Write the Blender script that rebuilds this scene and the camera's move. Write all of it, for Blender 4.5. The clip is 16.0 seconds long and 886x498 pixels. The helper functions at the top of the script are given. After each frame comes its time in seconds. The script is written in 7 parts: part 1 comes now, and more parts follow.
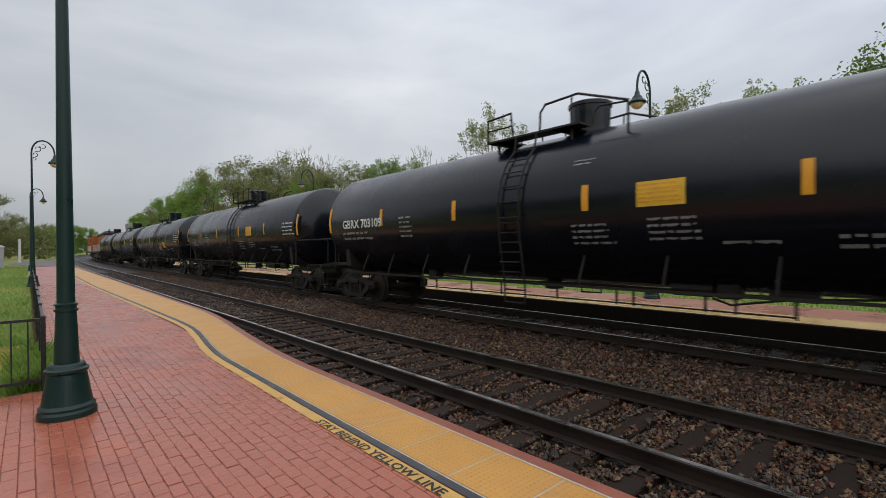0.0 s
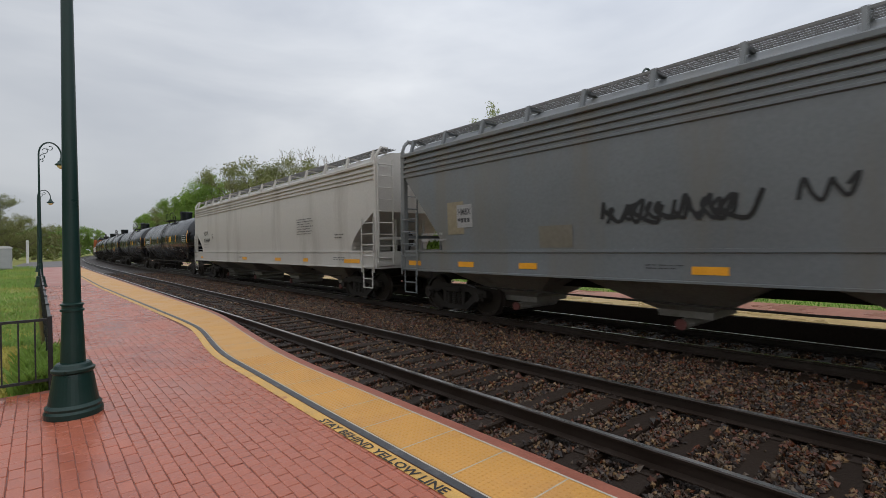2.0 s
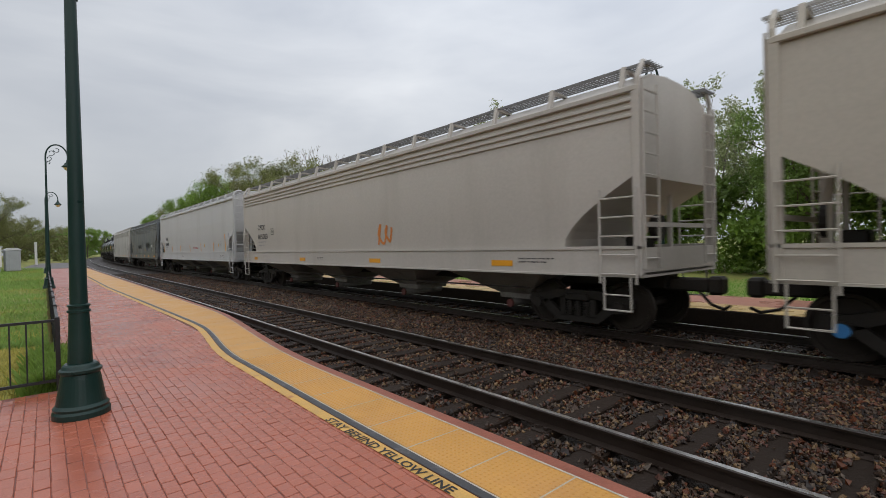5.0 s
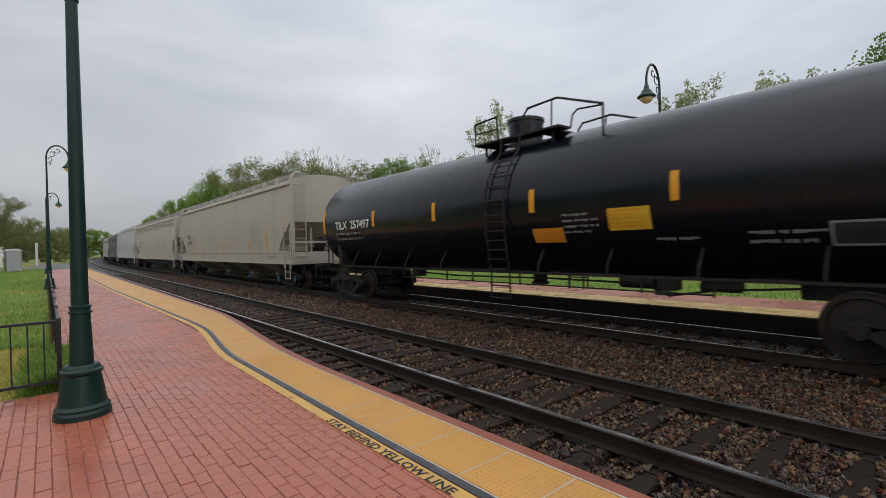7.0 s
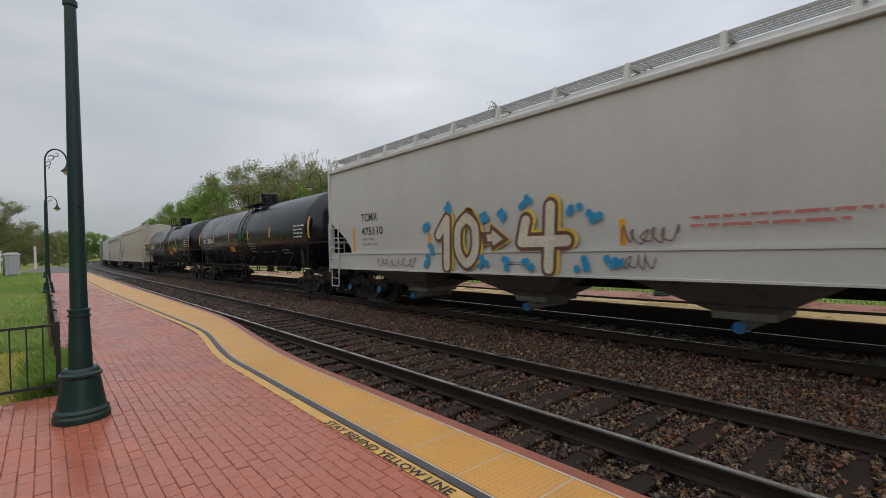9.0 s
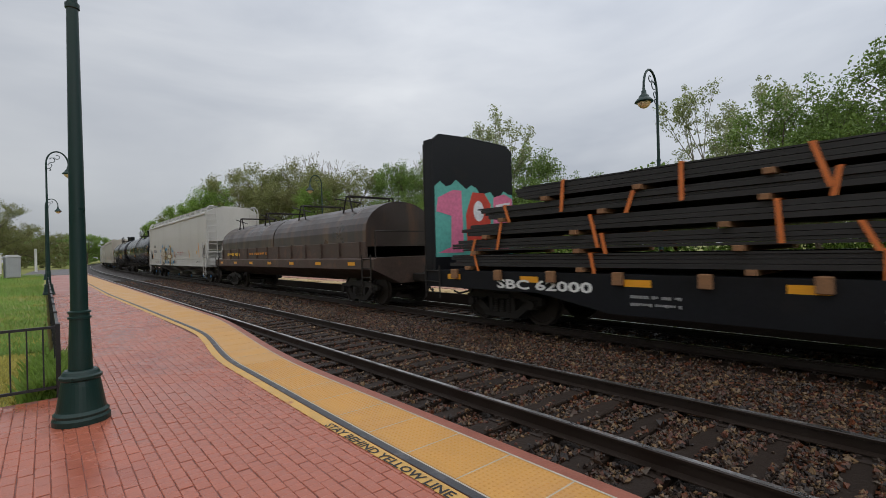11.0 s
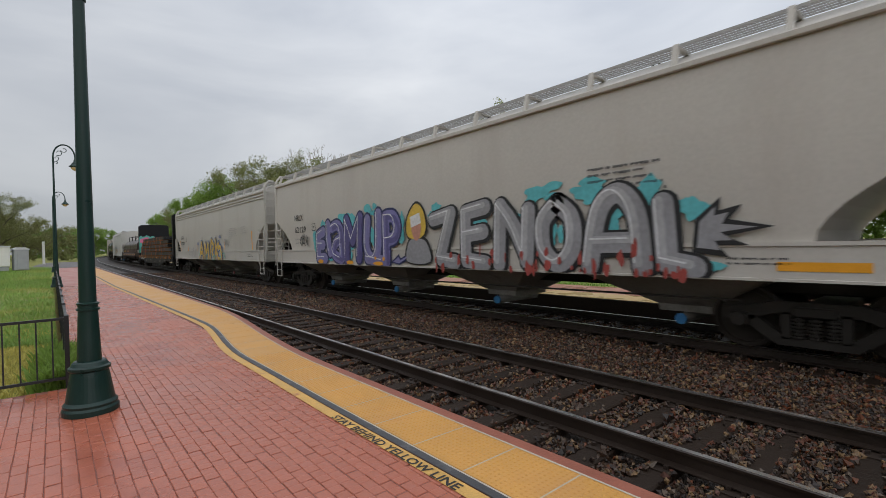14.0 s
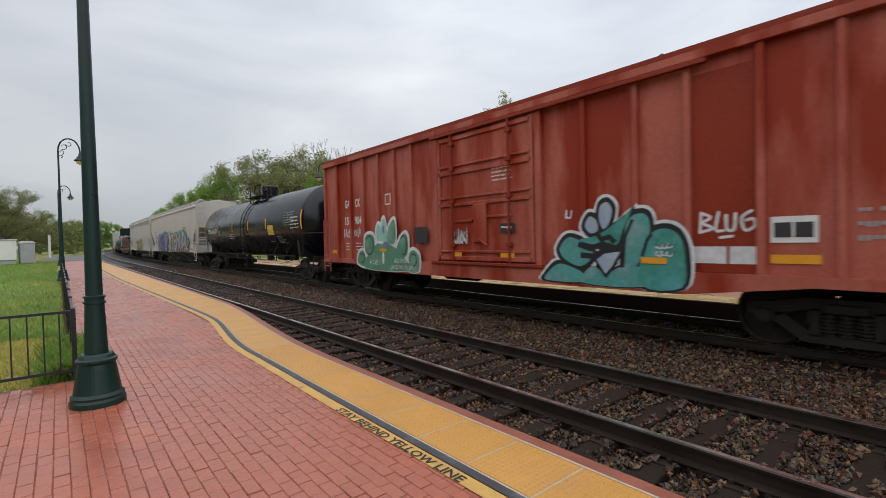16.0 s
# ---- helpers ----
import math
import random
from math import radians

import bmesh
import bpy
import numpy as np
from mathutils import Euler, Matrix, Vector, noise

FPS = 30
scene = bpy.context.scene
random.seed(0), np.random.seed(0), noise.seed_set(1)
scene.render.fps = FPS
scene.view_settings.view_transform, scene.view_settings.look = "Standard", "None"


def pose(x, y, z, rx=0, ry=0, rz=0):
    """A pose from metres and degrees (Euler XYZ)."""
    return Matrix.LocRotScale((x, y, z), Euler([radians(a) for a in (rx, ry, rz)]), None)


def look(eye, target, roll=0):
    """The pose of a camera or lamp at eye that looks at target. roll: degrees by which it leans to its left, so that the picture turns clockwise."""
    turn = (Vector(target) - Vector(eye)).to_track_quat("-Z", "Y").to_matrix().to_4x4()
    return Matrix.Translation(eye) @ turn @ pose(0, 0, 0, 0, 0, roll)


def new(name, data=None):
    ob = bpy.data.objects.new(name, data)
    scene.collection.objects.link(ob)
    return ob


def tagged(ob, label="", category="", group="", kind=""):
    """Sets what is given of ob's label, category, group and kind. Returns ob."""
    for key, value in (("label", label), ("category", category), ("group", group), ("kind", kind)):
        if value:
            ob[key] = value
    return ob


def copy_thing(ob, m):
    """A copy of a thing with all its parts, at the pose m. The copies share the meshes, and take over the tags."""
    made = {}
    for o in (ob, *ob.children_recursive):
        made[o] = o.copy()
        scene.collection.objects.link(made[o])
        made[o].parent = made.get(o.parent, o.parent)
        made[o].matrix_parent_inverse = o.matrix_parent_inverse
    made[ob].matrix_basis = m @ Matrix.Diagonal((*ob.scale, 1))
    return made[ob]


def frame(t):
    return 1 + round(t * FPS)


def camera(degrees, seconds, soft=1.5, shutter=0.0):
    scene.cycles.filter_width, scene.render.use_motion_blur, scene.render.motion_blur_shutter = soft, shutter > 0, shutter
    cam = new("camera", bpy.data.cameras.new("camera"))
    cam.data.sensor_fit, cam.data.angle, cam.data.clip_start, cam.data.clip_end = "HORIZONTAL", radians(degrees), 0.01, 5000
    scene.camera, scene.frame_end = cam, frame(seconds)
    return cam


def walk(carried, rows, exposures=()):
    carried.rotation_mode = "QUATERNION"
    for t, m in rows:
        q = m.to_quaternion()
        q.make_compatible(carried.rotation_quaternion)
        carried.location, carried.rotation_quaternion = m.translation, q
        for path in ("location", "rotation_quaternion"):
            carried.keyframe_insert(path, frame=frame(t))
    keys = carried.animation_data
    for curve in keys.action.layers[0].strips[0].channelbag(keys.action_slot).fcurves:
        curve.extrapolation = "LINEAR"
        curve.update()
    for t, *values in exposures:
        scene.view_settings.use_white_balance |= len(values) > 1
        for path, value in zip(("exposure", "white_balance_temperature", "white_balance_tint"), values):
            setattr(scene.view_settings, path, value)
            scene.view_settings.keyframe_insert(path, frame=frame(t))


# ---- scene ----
cam = camera(87.05, 16.0, 0.45, 0.09)

# ---- the camera and its walk ----
walk(cam, [
    (0.0, pose(-0.020, 0.002, 1.679, 89.771, 0.609, -41.600)),
    (0.5, pose(-0.012, -0.002, 1.672, 89.802, 0.686, -41.417)),
    (1.0, pose(-0.007, -0.012, 1.675, 89.773, 0.739, -41.243)),
    (1.5, pose(-0.006, -0.012, 1.673, 89.771, 0.702, -41.143)),
    (2.0, pose(-0.010, -0.011, 1.675, 89.734, 0.802, -41.060)),
    (2.5, pose(-0.001, -0.011, 1.674, 89.701, 0.916, -40.950)),
    (3.0, pose(0.000, -0.010, 1.674, 89.621, 0.935, -40.848)),
    (3.5, pose(0.005, 0.000, 1.672, 89.566, 1.035, -40.728)),
    (4.0, pose(0.004, 0.005, 1.670, 89.530, 1.146, -40.597)),
    (6.5, pose(0.005, -0.003, 1.680, 89.577, 1.326, -40.446)),
    (7.0, pose(-0.000, -0.000, 1.680, 89.579, 1.324, -40.431)),
    (7.5, pose(-0.003, 0.001, 1.681, 89.625, 1.409, -40.439)),
    (8.0, pose(-0.003, -0.006, 1.679, 89.716, 1.433, -40.453)),
    (8.5, pose(-0.004, -0.023, 1.683, 89.747, 1.513, -40.500)),
    (9.0, pose(-0.004, -0.028, 1.681, 89.819, 1.552, -40.537)),
    (11.5, pose(-0.005, -0.026, 1.672, 90.194, 1.484, -40.481)),
    (12.0, pose(-0.003, -0.029, 1.668, 90.162, 1.516, -40.443)),
    (12.5, pose(-0.001, -0.032, 1.675, 90.097, 1.693, -40.371)),
    (13.0, pose(-0.000, -0.021, 1.676, 90.021, 1.720, -40.435)),
    (13.5, pose(0.006, -0.017, 1.675, 89.783, 1.620, -40.339)),
    (14.0, pose(-0.012, -0.003, 1.668, 89.424, 1.343, -39.950)),
    (14.5, pose(-0.026, 0.029, 1.654, 89.133, 1.264, -39.674)),
    (15.0, pose(-0.009, 0.031, 1.656, 88.832, 1.287, -39.509)),
    (15.5, pose(-0.016, 0.019, 1.663, 88.712, 1.308, -39.463)),
    (16.0, pose(-0.018, -0.003, 1.667, 88.706, 1.277, -39.530)),], exposures=((0.0, -0.1), (3.5, -0.05), (7.0, -0.1), (11.5, -0.15), (14.3, -0.08), (15.2, 0.0), (16.0, 0.08)))

# ---- sky and light: a bright overcast ----
world = bpy.data.worlds.new("overcast_sky")
scene.world = world
world.use_nodes = True
wn, wl = world.node_tree.nodes, world.node_tree.links
wn.clear()
w_out = wn.new("ShaderNodeOutputWorld")
w_bg = wn.new("ShaderNodeBackground")
w_tc = wn.new("ShaderNodeTexCoord")
w_sky = wn.new("ShaderNodeTexSky")
w_sky.sky_type = "NISHITA"
w_sky.sun_disc = False
w_sky.sun_elevation = radians(48)
w_sky.sun_rotation = radians(150)
w_map = wn.new("ShaderNodeMapping")
w_map.inputs["Scale"].default_value = (1.0, 1.0, 3.2)
w_noise = wn.new("ShaderNodeTexNoise")
w_noise.inputs["Scale"].default_value = 1.7
w_noise.inputs["Detail"].default_value = 5
w_noise.inputs["Roughness"].default_value = 0.5
w_noise.inputs["Distortion"].default_value = 0.4
w_ramp = wn.new("ShaderNodeValToRGB")
w_ramp.color_ramp.elements[0].position = 0.30
w_ramp.color_ramp.elements[0].color = (0.41, 0.44, 0.495, 1)
w_ramp.color_ramp.elements[1].position = 0.72
w_ramp.color_ramp.elements[1].color = (0.66, 0.68, 0.71, 1)
w_sep = wn.new("ShaderNodeSeparateXYZ")
w_up = wn.new("ShaderNodeMapRange")
w_up.inputs["From Min"].default_value = 0.0
w_up.inputs["From Max"].default_value = 1.0
w_up.inputs["To Min"].default_value = 0.70
w_up.inputs["To Max"].default_value = 1.9
w_side = wn.new("ShaderNodeMapRange")
w_side.inputs["From Min"].default_value = -0.2
w_side.inputs["From Max"].default_value = 1.0
w_side.inputs["To Min"].default_value = 1.0
w_side.inputs["To Max"].default_value = 1.42
w_mul2 = wn.new("ShaderNodeMath")
w_mul2.operation = "MULTIPLY"
w_cloud = wn.new("ShaderNodeMix")
w_cloud.data_type = "RGBA"
w_cloud.blend_type = "MULTIPLY"
w_cloud.inputs[0].default_value = 1.0
w_dim = wn.new("ShaderNodeMix")
w_dim.data_type = "RGBA"
w_dim.blend_type = "MULTIPLY"
w_dim.inputs[0].default_value = 1.0
w_dim.inputs[7].default_value = (0.1, 0.1, 0.1, 1)
w_mix = wn.new("ShaderNodeMix")
w_mix.data_type = "RGBA"
w_mix.inputs[0].default_value = 0.92
wl.new(w_tc.outputs["Generated"], w_map.inputs["Vector"])
wl.new(w_map.outputs["Vector"], w_noise.inputs["Vector"])
wl.new(w_noise.outputs["Fac"], w_ramp.inputs["Fac"])
wl.new(w_tc.outputs["Generated"], w_sep.inputs["Vector"])
wl.new(w_sep.outputs["Z"], w_up.inputs["Value"])
wl.new(w_sep.outputs["X"], w_side.inputs["Value"])
wl.new(w_up.outputs["Result"], w_mul2.inputs[0])
wl.new(w_side.outputs["Result"], w_mul2.inputs[1])
wl.new(w_ramp.outputs["Color"], w_cloud.inputs[6])
wl.new(w_mul2.outputs["Value"], w_cloud.inputs[7])
wl.new(w_sky.outputs["Color"], w_dim.inputs[6])
wl.new(w_dim.outputs[2], w_mix.inputs[6])
wl.new(w_cloud.outputs[2], w_mix.inputs[7])
wl.new(w_mix.outputs[2], w_bg.inputs["Color"])
wl.new(w_bg.outputs["Background"], w_out.inputs["Surface"])
w_bg.inputs["Strength"].default_value = 1.0

sun_data = bpy.data.lights.new("sun", "SUN")
sun_data.energy = 1.1
sun_data.angle = radians(110)
sun_data.color = (1.0, 0.97, 0.93)
sun = new("sun", sun_data)
sun.matrix_world = look((-20, -34, 45), (0, 0, 0))
scene.view_settings.exposure = 0.0

# ---- the line of the railway ----
R_CURVE, Y_CURVE = 1500.0, 45.0
TRACK_NEAR, TRACK_FAR = 4.51, 8.886
SPEED = 17.75


def on_line(s, lateral, z=0.0):
    """The point s metres along the line, at a lateral distance from the camera's own lane."""
    if s <= Y_CURVE:
        return Vector((lateral, s, z))
    a = (s - Y_CURVE) / R_CURVE
    return Vector((R_CURVE - (R_CURVE - lateral) * math.cos(a), Y_CURVE + (R_CURVE - lateral) * math.sin(a), z))


def heading(s):
    return 0.0 if s <= Y_CURVE else -math.degrees((s - Y_CURVE) / R_CURVE)


# ---- materials ----
def material(name, color, rough=0.6, metal=0.0, vary=0.15, scale=3.0, fine=40.0, bump=0.15, bump_dist=0.01,
             second=None, second_at=(0.55, 0.75), per_object=0.0, per_island=0.0, streaks=0.0, spec=0.5, coat=0.0, rough_vary=0.1):
    """A surface with variation at two scales, an optional second colour in patches or streaks, and fine relief."""
    m = bpy.data.materials.new(name)
    m.use_nodes = True
    n, l = m.node_tree.nodes, m.node_tree.links
    b = n["Principled BSDF"]
    b.inputs["Roughness"].default_value = rough
    b.inputs["Metallic"].default_value = metal
    b.inputs["Specular IOR Level"].default_value = spec
    b.inputs["Coat Weight"].default_value = coat
    tc = n.new("ShaderNodeTexCoord")
    big = n.new("ShaderNodeTexNoise")
    big.inputs["Scale"].default_value = scale
    big.inputs["Detail"].default_value = 4
    small = n.new("ShaderNodeTexNoise")
    small.inputs["Scale"].default_value = fine
    small.inputs["Detail"].default_value = 3
    l.new(tc.outputs["Object"], big.inputs["Vector"])
    l.new(tc.outputs["Object"], small.inputs["Vector"])
    add = n.new("ShaderNodeMath")
    add.operation = "ADD"
    l.new(big.outputs["Fac"], add.inputs[0])
    l.new(small.outputs["Fac"], add.inputs[1])
    value = add.outputs[0]
    if per_object:
        info = n.new("ShaderNodeObjectInfo")
        ma = n.new("ShaderNodeMath")
        ma.operation = "MULTIPLY_ADD"
        ma.inputs[1].default_value = per_object
        l.new(info.outputs["Random"], ma.inputs[0])
        l.new(value, ma.inputs[2])
        value = ma.outputs[0]
    if per_island:
        geo = n.new("ShaderNodeNewGeometry")
        mi = n.new("ShaderNodeMath")
        mi.operation = "MULTIPLY_ADD"
        mi.inputs[1].default_value = per_island
        l.new(geo.outputs["Random Per Island"], mi.inputs[0])
        l.new(value, mi.inputs[2])
        value = mi.outputs[0]
    rng = n.new("ShaderNodeMapRange")
    mid = 1.0 + per_object / 2 + per_island / 2
    spread = 0.45 + per_object / 2 + per_island / 2
    rng.inputs["From Min"].default_value = mid - spread
    rng.inputs["From Max"].default_value = mid + spread
    rng.inputs["To Min"].default_value = 1 - vary
    rng.inputs["To Max"].default_value = 1 + vary
    l.new(value, rng.inputs["Value"])
    mul = n.new("ShaderNodeMix")
    mul.data_type = "RGBA"
    mul.blend_type = "MULTIPLY"
    mul.inputs[0].default_value = 1.0
    mul.inputs[6].default_value = (*color, 1)
    l.new(rng.outputs["Result"], mul.inputs[7])
    col = mul.outputs[2]
    if second:
        st = n.new("ShaderNodeTexNoise")
        st.inputs["Scale"].default_value = scale * 0.8
        st.inputs["Detail"].default_value = 6
        st.inputs["Roughness"].default_value = 0.6
        mp = n.new("ShaderNodeMapping")
        if streaks:
            mp.inputs["Scale"].default_value = (streaks, streaks, 0.35)
        mp.inputs["Location"].default_value = (7.3, 2.1, 4.7)
        l.new(tc.outputs["Object"], mp.inputs["Vector"])
        l.new(mp.outputs["Vector"], st.inputs["Vector"])
        sr = n.new("ShaderNodeMapRange")
        sr.inputs["From Min"].default_value = second_at[0]
        sr.inputs["From Max"].default_value = second_at[1]
        l.new(st.outputs["Fac"], sr.inputs["Value"])
        mx = n.new("ShaderNodeMix")
        mx.data_type = "RGBA"
        l.new(sr.outputs["Result"], mx.inputs[0])
        l.new(col, mx.inputs[6])
        mx.inputs[7].default_value = (*second, 1)
        col = mx.outputs[2]
    l.new(col, b.inputs["Base Color"])
    rr = n.new("ShaderNodeMapRange")
    rr.inputs["From Min"].default_value = 0.3
    rr.inputs["From Max"].default_value = 0.7
    rr.inputs["To Min"].default_value = max(0.02, rough - rough_vary)
    rr.inputs["To Max"].default_value = min(1, rough + rough_vary)
    l.new(big.outputs["Fac"], rr.inputs["Value"])
    l.new(rr.outputs["Result"], b.inputs["Roughness"])
    if bump:
        bp = n.new("ShaderNodeBump")
        bp.inputs["Strength"].default_value = bump
        bp.inputs["Distance"].default_value = bump_dist
        l.new(small.outputs["Fac"], bp.inputs["Height"])
        l.new(bp.outputs["Normal"], b.inputs["Normal"])
    return m


M_BRICK = material("wet_brick", (0.39, 0.116, 0.068), 0.27, vary=0.24, scale=1.2, fine=60, bump=0.4, bump_dist=0.005, per_object=0.22, per_island=0.22,
                   second=(0.28, 0.075, 0.05), second_at=(0.5, 0.75), rough_vary=0.12)
M_BRICK_FAR = material("far_brick_paving", (0.37, 0.115, 0.08), 0.36, vary=0.2, scale=0.8, fine=9, bump=0.2, second=(0.30, 0.10, 0.075))
# far tile and brick: sky sheen on the wet surface is mixed into both colours
M_FAR_TILE = material("wet_yellow_tile_sky_sheen", (0.60, 0.42, 0.20), 0.3, vary=0.15, scale=1.0, fine=20)
M_FAR_BRICK = material("wet_brick_sky_sheen", (0.46, 0.22, 0.17), 0.3, vary=0.2, scale=0.8, fine=9, bump=0.2)
# far platform face: the train's shade is put into this near-black colour
M_FAR_FACE = material("shade_dark_platform_face", (0.022, 0.016, 0.012), 0.7, spec=0.2, vary=0.4, scale=1.5, fine=20)
M_JOINT = material("sandy_joint", (0.17, 0.058, 0.042), 0.65, vary=0.3, scale=3, fine=80)
M_CURB = material("brick_red_concrete_edge", (0.27, 0.088, 0.055), 0.5, vary=0.25, scale=4, fine=50, bump=0.3)
M_TACTILE = material("yellow_tactile_tile", (0.56, 0.285, 0.065), 0.42, vary=0.14, scale=1.5, fine=60, bump=0.15, second=(0.50, 0.25, 0.08), second_at=(0.55, 0.8), per_object=0.2)
M_YELLOW_LINE = material("worn_yellow_paint", (0.58, 0.34, 0.09), 0.5, vary=0.25, scale=5, fine=60, bump=0.2, second=(0.36, 0.13, 0.07), second_at=(0.62, 0.74))
M_STRIP = material("dark_rubber_strip", (0.05, 0.05, 0.055), 0.5, vary=0.4, scale=6, fine=60, second=(0.16, 0.15, 0.15))
M_WHITE_SEAL = material("pale_sealant", (0.46, 0.41, 0.33), 0.7, vary=0.25, scale=9, fine=70)
M_BLACK_PAINT = material("black_stencil_paint", (0.015, 0.015, 0.015), 0.6, vary=0.3, scale=8)
M_BALLAST_BED = material("ballast_bed", (0.030, 0.021, 0.016), 0.55, spec=0.4, vary=0.6, scale=2.0, fine=30, bump=1.0, bump_dist=0.05, second=(0.045, 0.034, 0.027))
STONE_KINDS = [("dark_ballast_stone", (0.016, 0.010, 0.008)), ("brown_ballast_stone", (0.042, 0.023, 0.014)), ("rusty_ballast_stone", (0.090, 0.028, 0.011)),
               ("tan_ballast_stone", (0.150, 0.092, 0.045)), ("grey_ballast_stone", (0.076, 0.055, 0.039)), ("pinkish_ballast_stone", (0.080, 0.034, 0.024))]
M_STONES = [material(name, colour, 0.42, spec=0.30, vary=0.45, scale=1.5, fine=45, bump=0.35, rough_vary=0.16) for name, colour in STONE_KINDS]
M_RAIL = material("rail_steel_side", (0.022, 0.014, 0.010), 0.42, 0.1, spec=0.5, vary=0.3, scale=3, fine=50, bump=0.25)
M_RAIL_TOP = material("polished_rail_head", (0.62, 0.61, 0.60), 0.32, 1.0, vary=0.15, scale=3, fine=40, bump=0.03)
M_TIE = material("creosoted_tie", (0.019, 0.0115, 0.0075), 0.6, spec=0.22, vary=0.45, scale=2.5, fine=30, bump=0.6, per_object=0.6, second=(0.046, 0.025, 0.016), second_at=(0.55, 0.8), bump_dist=0.02)
M_GRASS_GROUND = material("grass_ground", (0.22, 0.25, 0.058), 0.9, vary=0.45, scale=0.25, fine=6, bump=0.6, bump_dist=0.05, second=(0.24, 0.20, 0.05), second_at=(0.46, 0.64))
M_DRY_GRASS = material("yellow_grass_blades", (0.46, 0.40, 0.10), 0.7, vary=0.4, scale=1.2, fine=8, bump=0, per_island=0.7, second=(0.22, 0.28, 0.05), second_at=(0.54, 0.68))
M_GRASS = material("grass_blades", (0.20, 0.33, 0.068), 0.7, vary=0.35, scale=0.5, fine=5, bump=0, per_island=0.6, second=(0.36, 0.34, 0.08), second_at=(0.52, 0.70))
M_GREEN_POLE = material("dark_green_enamel", (0.006, 0.028, 0.024), 0.36, spec=0.35, vary=0.2, scale=3, fine=50, bump=0.08)
M_BLACK_IRON = material("black_iron", (0.016, 0.018, 0.02), 0.4, 0.1, vary=0.2, scale=4, fine=60)
M_LAMP_GLASS = material("amber_lamp_globe", (0.75, 0.55, 0.30), 0.25, vary=0.08, scale=4, bump=0)
M_MOWN = material("mown_grass_blades", (0.15, 0.34, 0.04), 0.7, vary=0.3, scale=0.6, fine=5, bump=0, per_island=0.5)
M_ASPHALT = material("grey_asphalt", (0.12, 0.11, 0.11), 0.6, vary=0.25, scale=0.6, fine=30)
M_BARK = material("bark", (0.11, 0.085, 0.065), 0.9, vary=0.4, scale=3, fine=25, bump=0.8, bump_dist=0.03)
M_BARK_PALE = material("pale_bark", (0.25, 0.22, 0.19), 0.9, vary=0.3, scale=3, fine=25, bump=0.6)


def leaf_material(name, color, second):
    m = material(name, color, 0.55, vary=0.45, scale=0.35, fine=3, bump=0, per_island=0.9, second=second, second_at=(0.45, 0.7))
    b = m.node_tree.nodes["Principled BSDF"]
    b.inputs["Subsurface Weight"].default_value = 0.0
    tr = m.node_tree.nodes.new("ShaderNodeBsdfTranslucent")
    mix = m.node_tree.nodes.new("ShaderNodeMixShader")
    mix.inputs[0].default_value = 0.35
    l = m.node_tree.links
    l.new(b.inputs["Base Color"].links[0].from_socket, tr.inputs["Color"])
    l.new(b.outputs["BSDF"], mix.inputs[1])
    l.new(tr.outputs["BSDF"], mix.inputs[2])
    l.new(mix.outputs[0], m.node_tree.nodes["Material Output"].inputs["Surface"])
    return m


M_LEAF = leaf_material("leaf_green", (0.165, 0.25, 0.055), (0.12, 0.20, 0.042))
M_LEAF_BRIGHT = leaf_material("leaf_spring_green", (0.20, 0.31, 0.055), (0.15, 0.25, 0.045))
M_LEAF_OLIVE = leaf_material("leaf_olive", (0.20, 0.22, 0.075), (0.19, 0.175, 0.075))
M_LEAF_PALE = leaf_material("leaf_pale_bud", (0.32, 0.36, 0.17), (0.26, 0.28, 0.14))


# ---- shapes ----
def part(name, bm, mat, parent=None, label="", smooth=False):
    me = bpy.data.meshes.new(name)
    bm.normal_update()
    bm.to_mesh(me)
    bm.free()
    me.materials.append(mat)
    if smooth:
        me.shade_smooth()
    ob = new(name, me)
    if parent is not None:
        ob.parent = parent
    if label:
        tagged(ob, label)
    return ob


def mesh_part(name, verts, faces, mat, parent=None, label="", smooth=False):
    me = bpy.data.meshes.new(name)
    me.from_pydata(verts, [], faces)
    me.materials.append(mat)
    if smooth:
        me.shade_smooth()
    ob = new(name, me)
    if parent is not None:
        ob.parent = parent
    if label:
        tagged(ob, label)
    return ob


def thing(name, label, category, group="", m=None):
    ob = new(name)
    ob.empty_display_size = 0.2
    if m is not None:
        ob.matrix_basis = m
    return tagged(ob, label, category, group)


def box(bm, x0, x1, y0, y1, z0, z1, bevel=0.0):
    m = Matrix.Translation(((x0 + x1) / 2, (y0 + y1) / 2, (z0 + z1) / 2)) @ Matrix.Diagonal((abs(x1 - x0), abs(y1 - y0), abs(z1 - z0), 1))
    r = bmesh.ops.create_cube(bm, size=1, matrix=m)
    if bevel:
        es = list({e for v in r["verts"] for e in v.link_edges})
        bmesh.ops.bevel(bm, geom=es, offset=bevel, segments=1, affect="EDGES")


def rod(bm, p0, p1, r, r1=None, seg=8):
    p0, p1 = Vector(p0), Vector(p1)
    d = p1 - p0
    m = Matrix.Translation((p0 + p1) / 2) @ d.to_track_quat("Z", "Y").to_matrix().to_4x4()
    bmesh.ops.create_cone(bm, cap_ends=True, segments=seg, radius1=r, radius2=r if r1 is None else r1, depth=d.length, matrix=m)


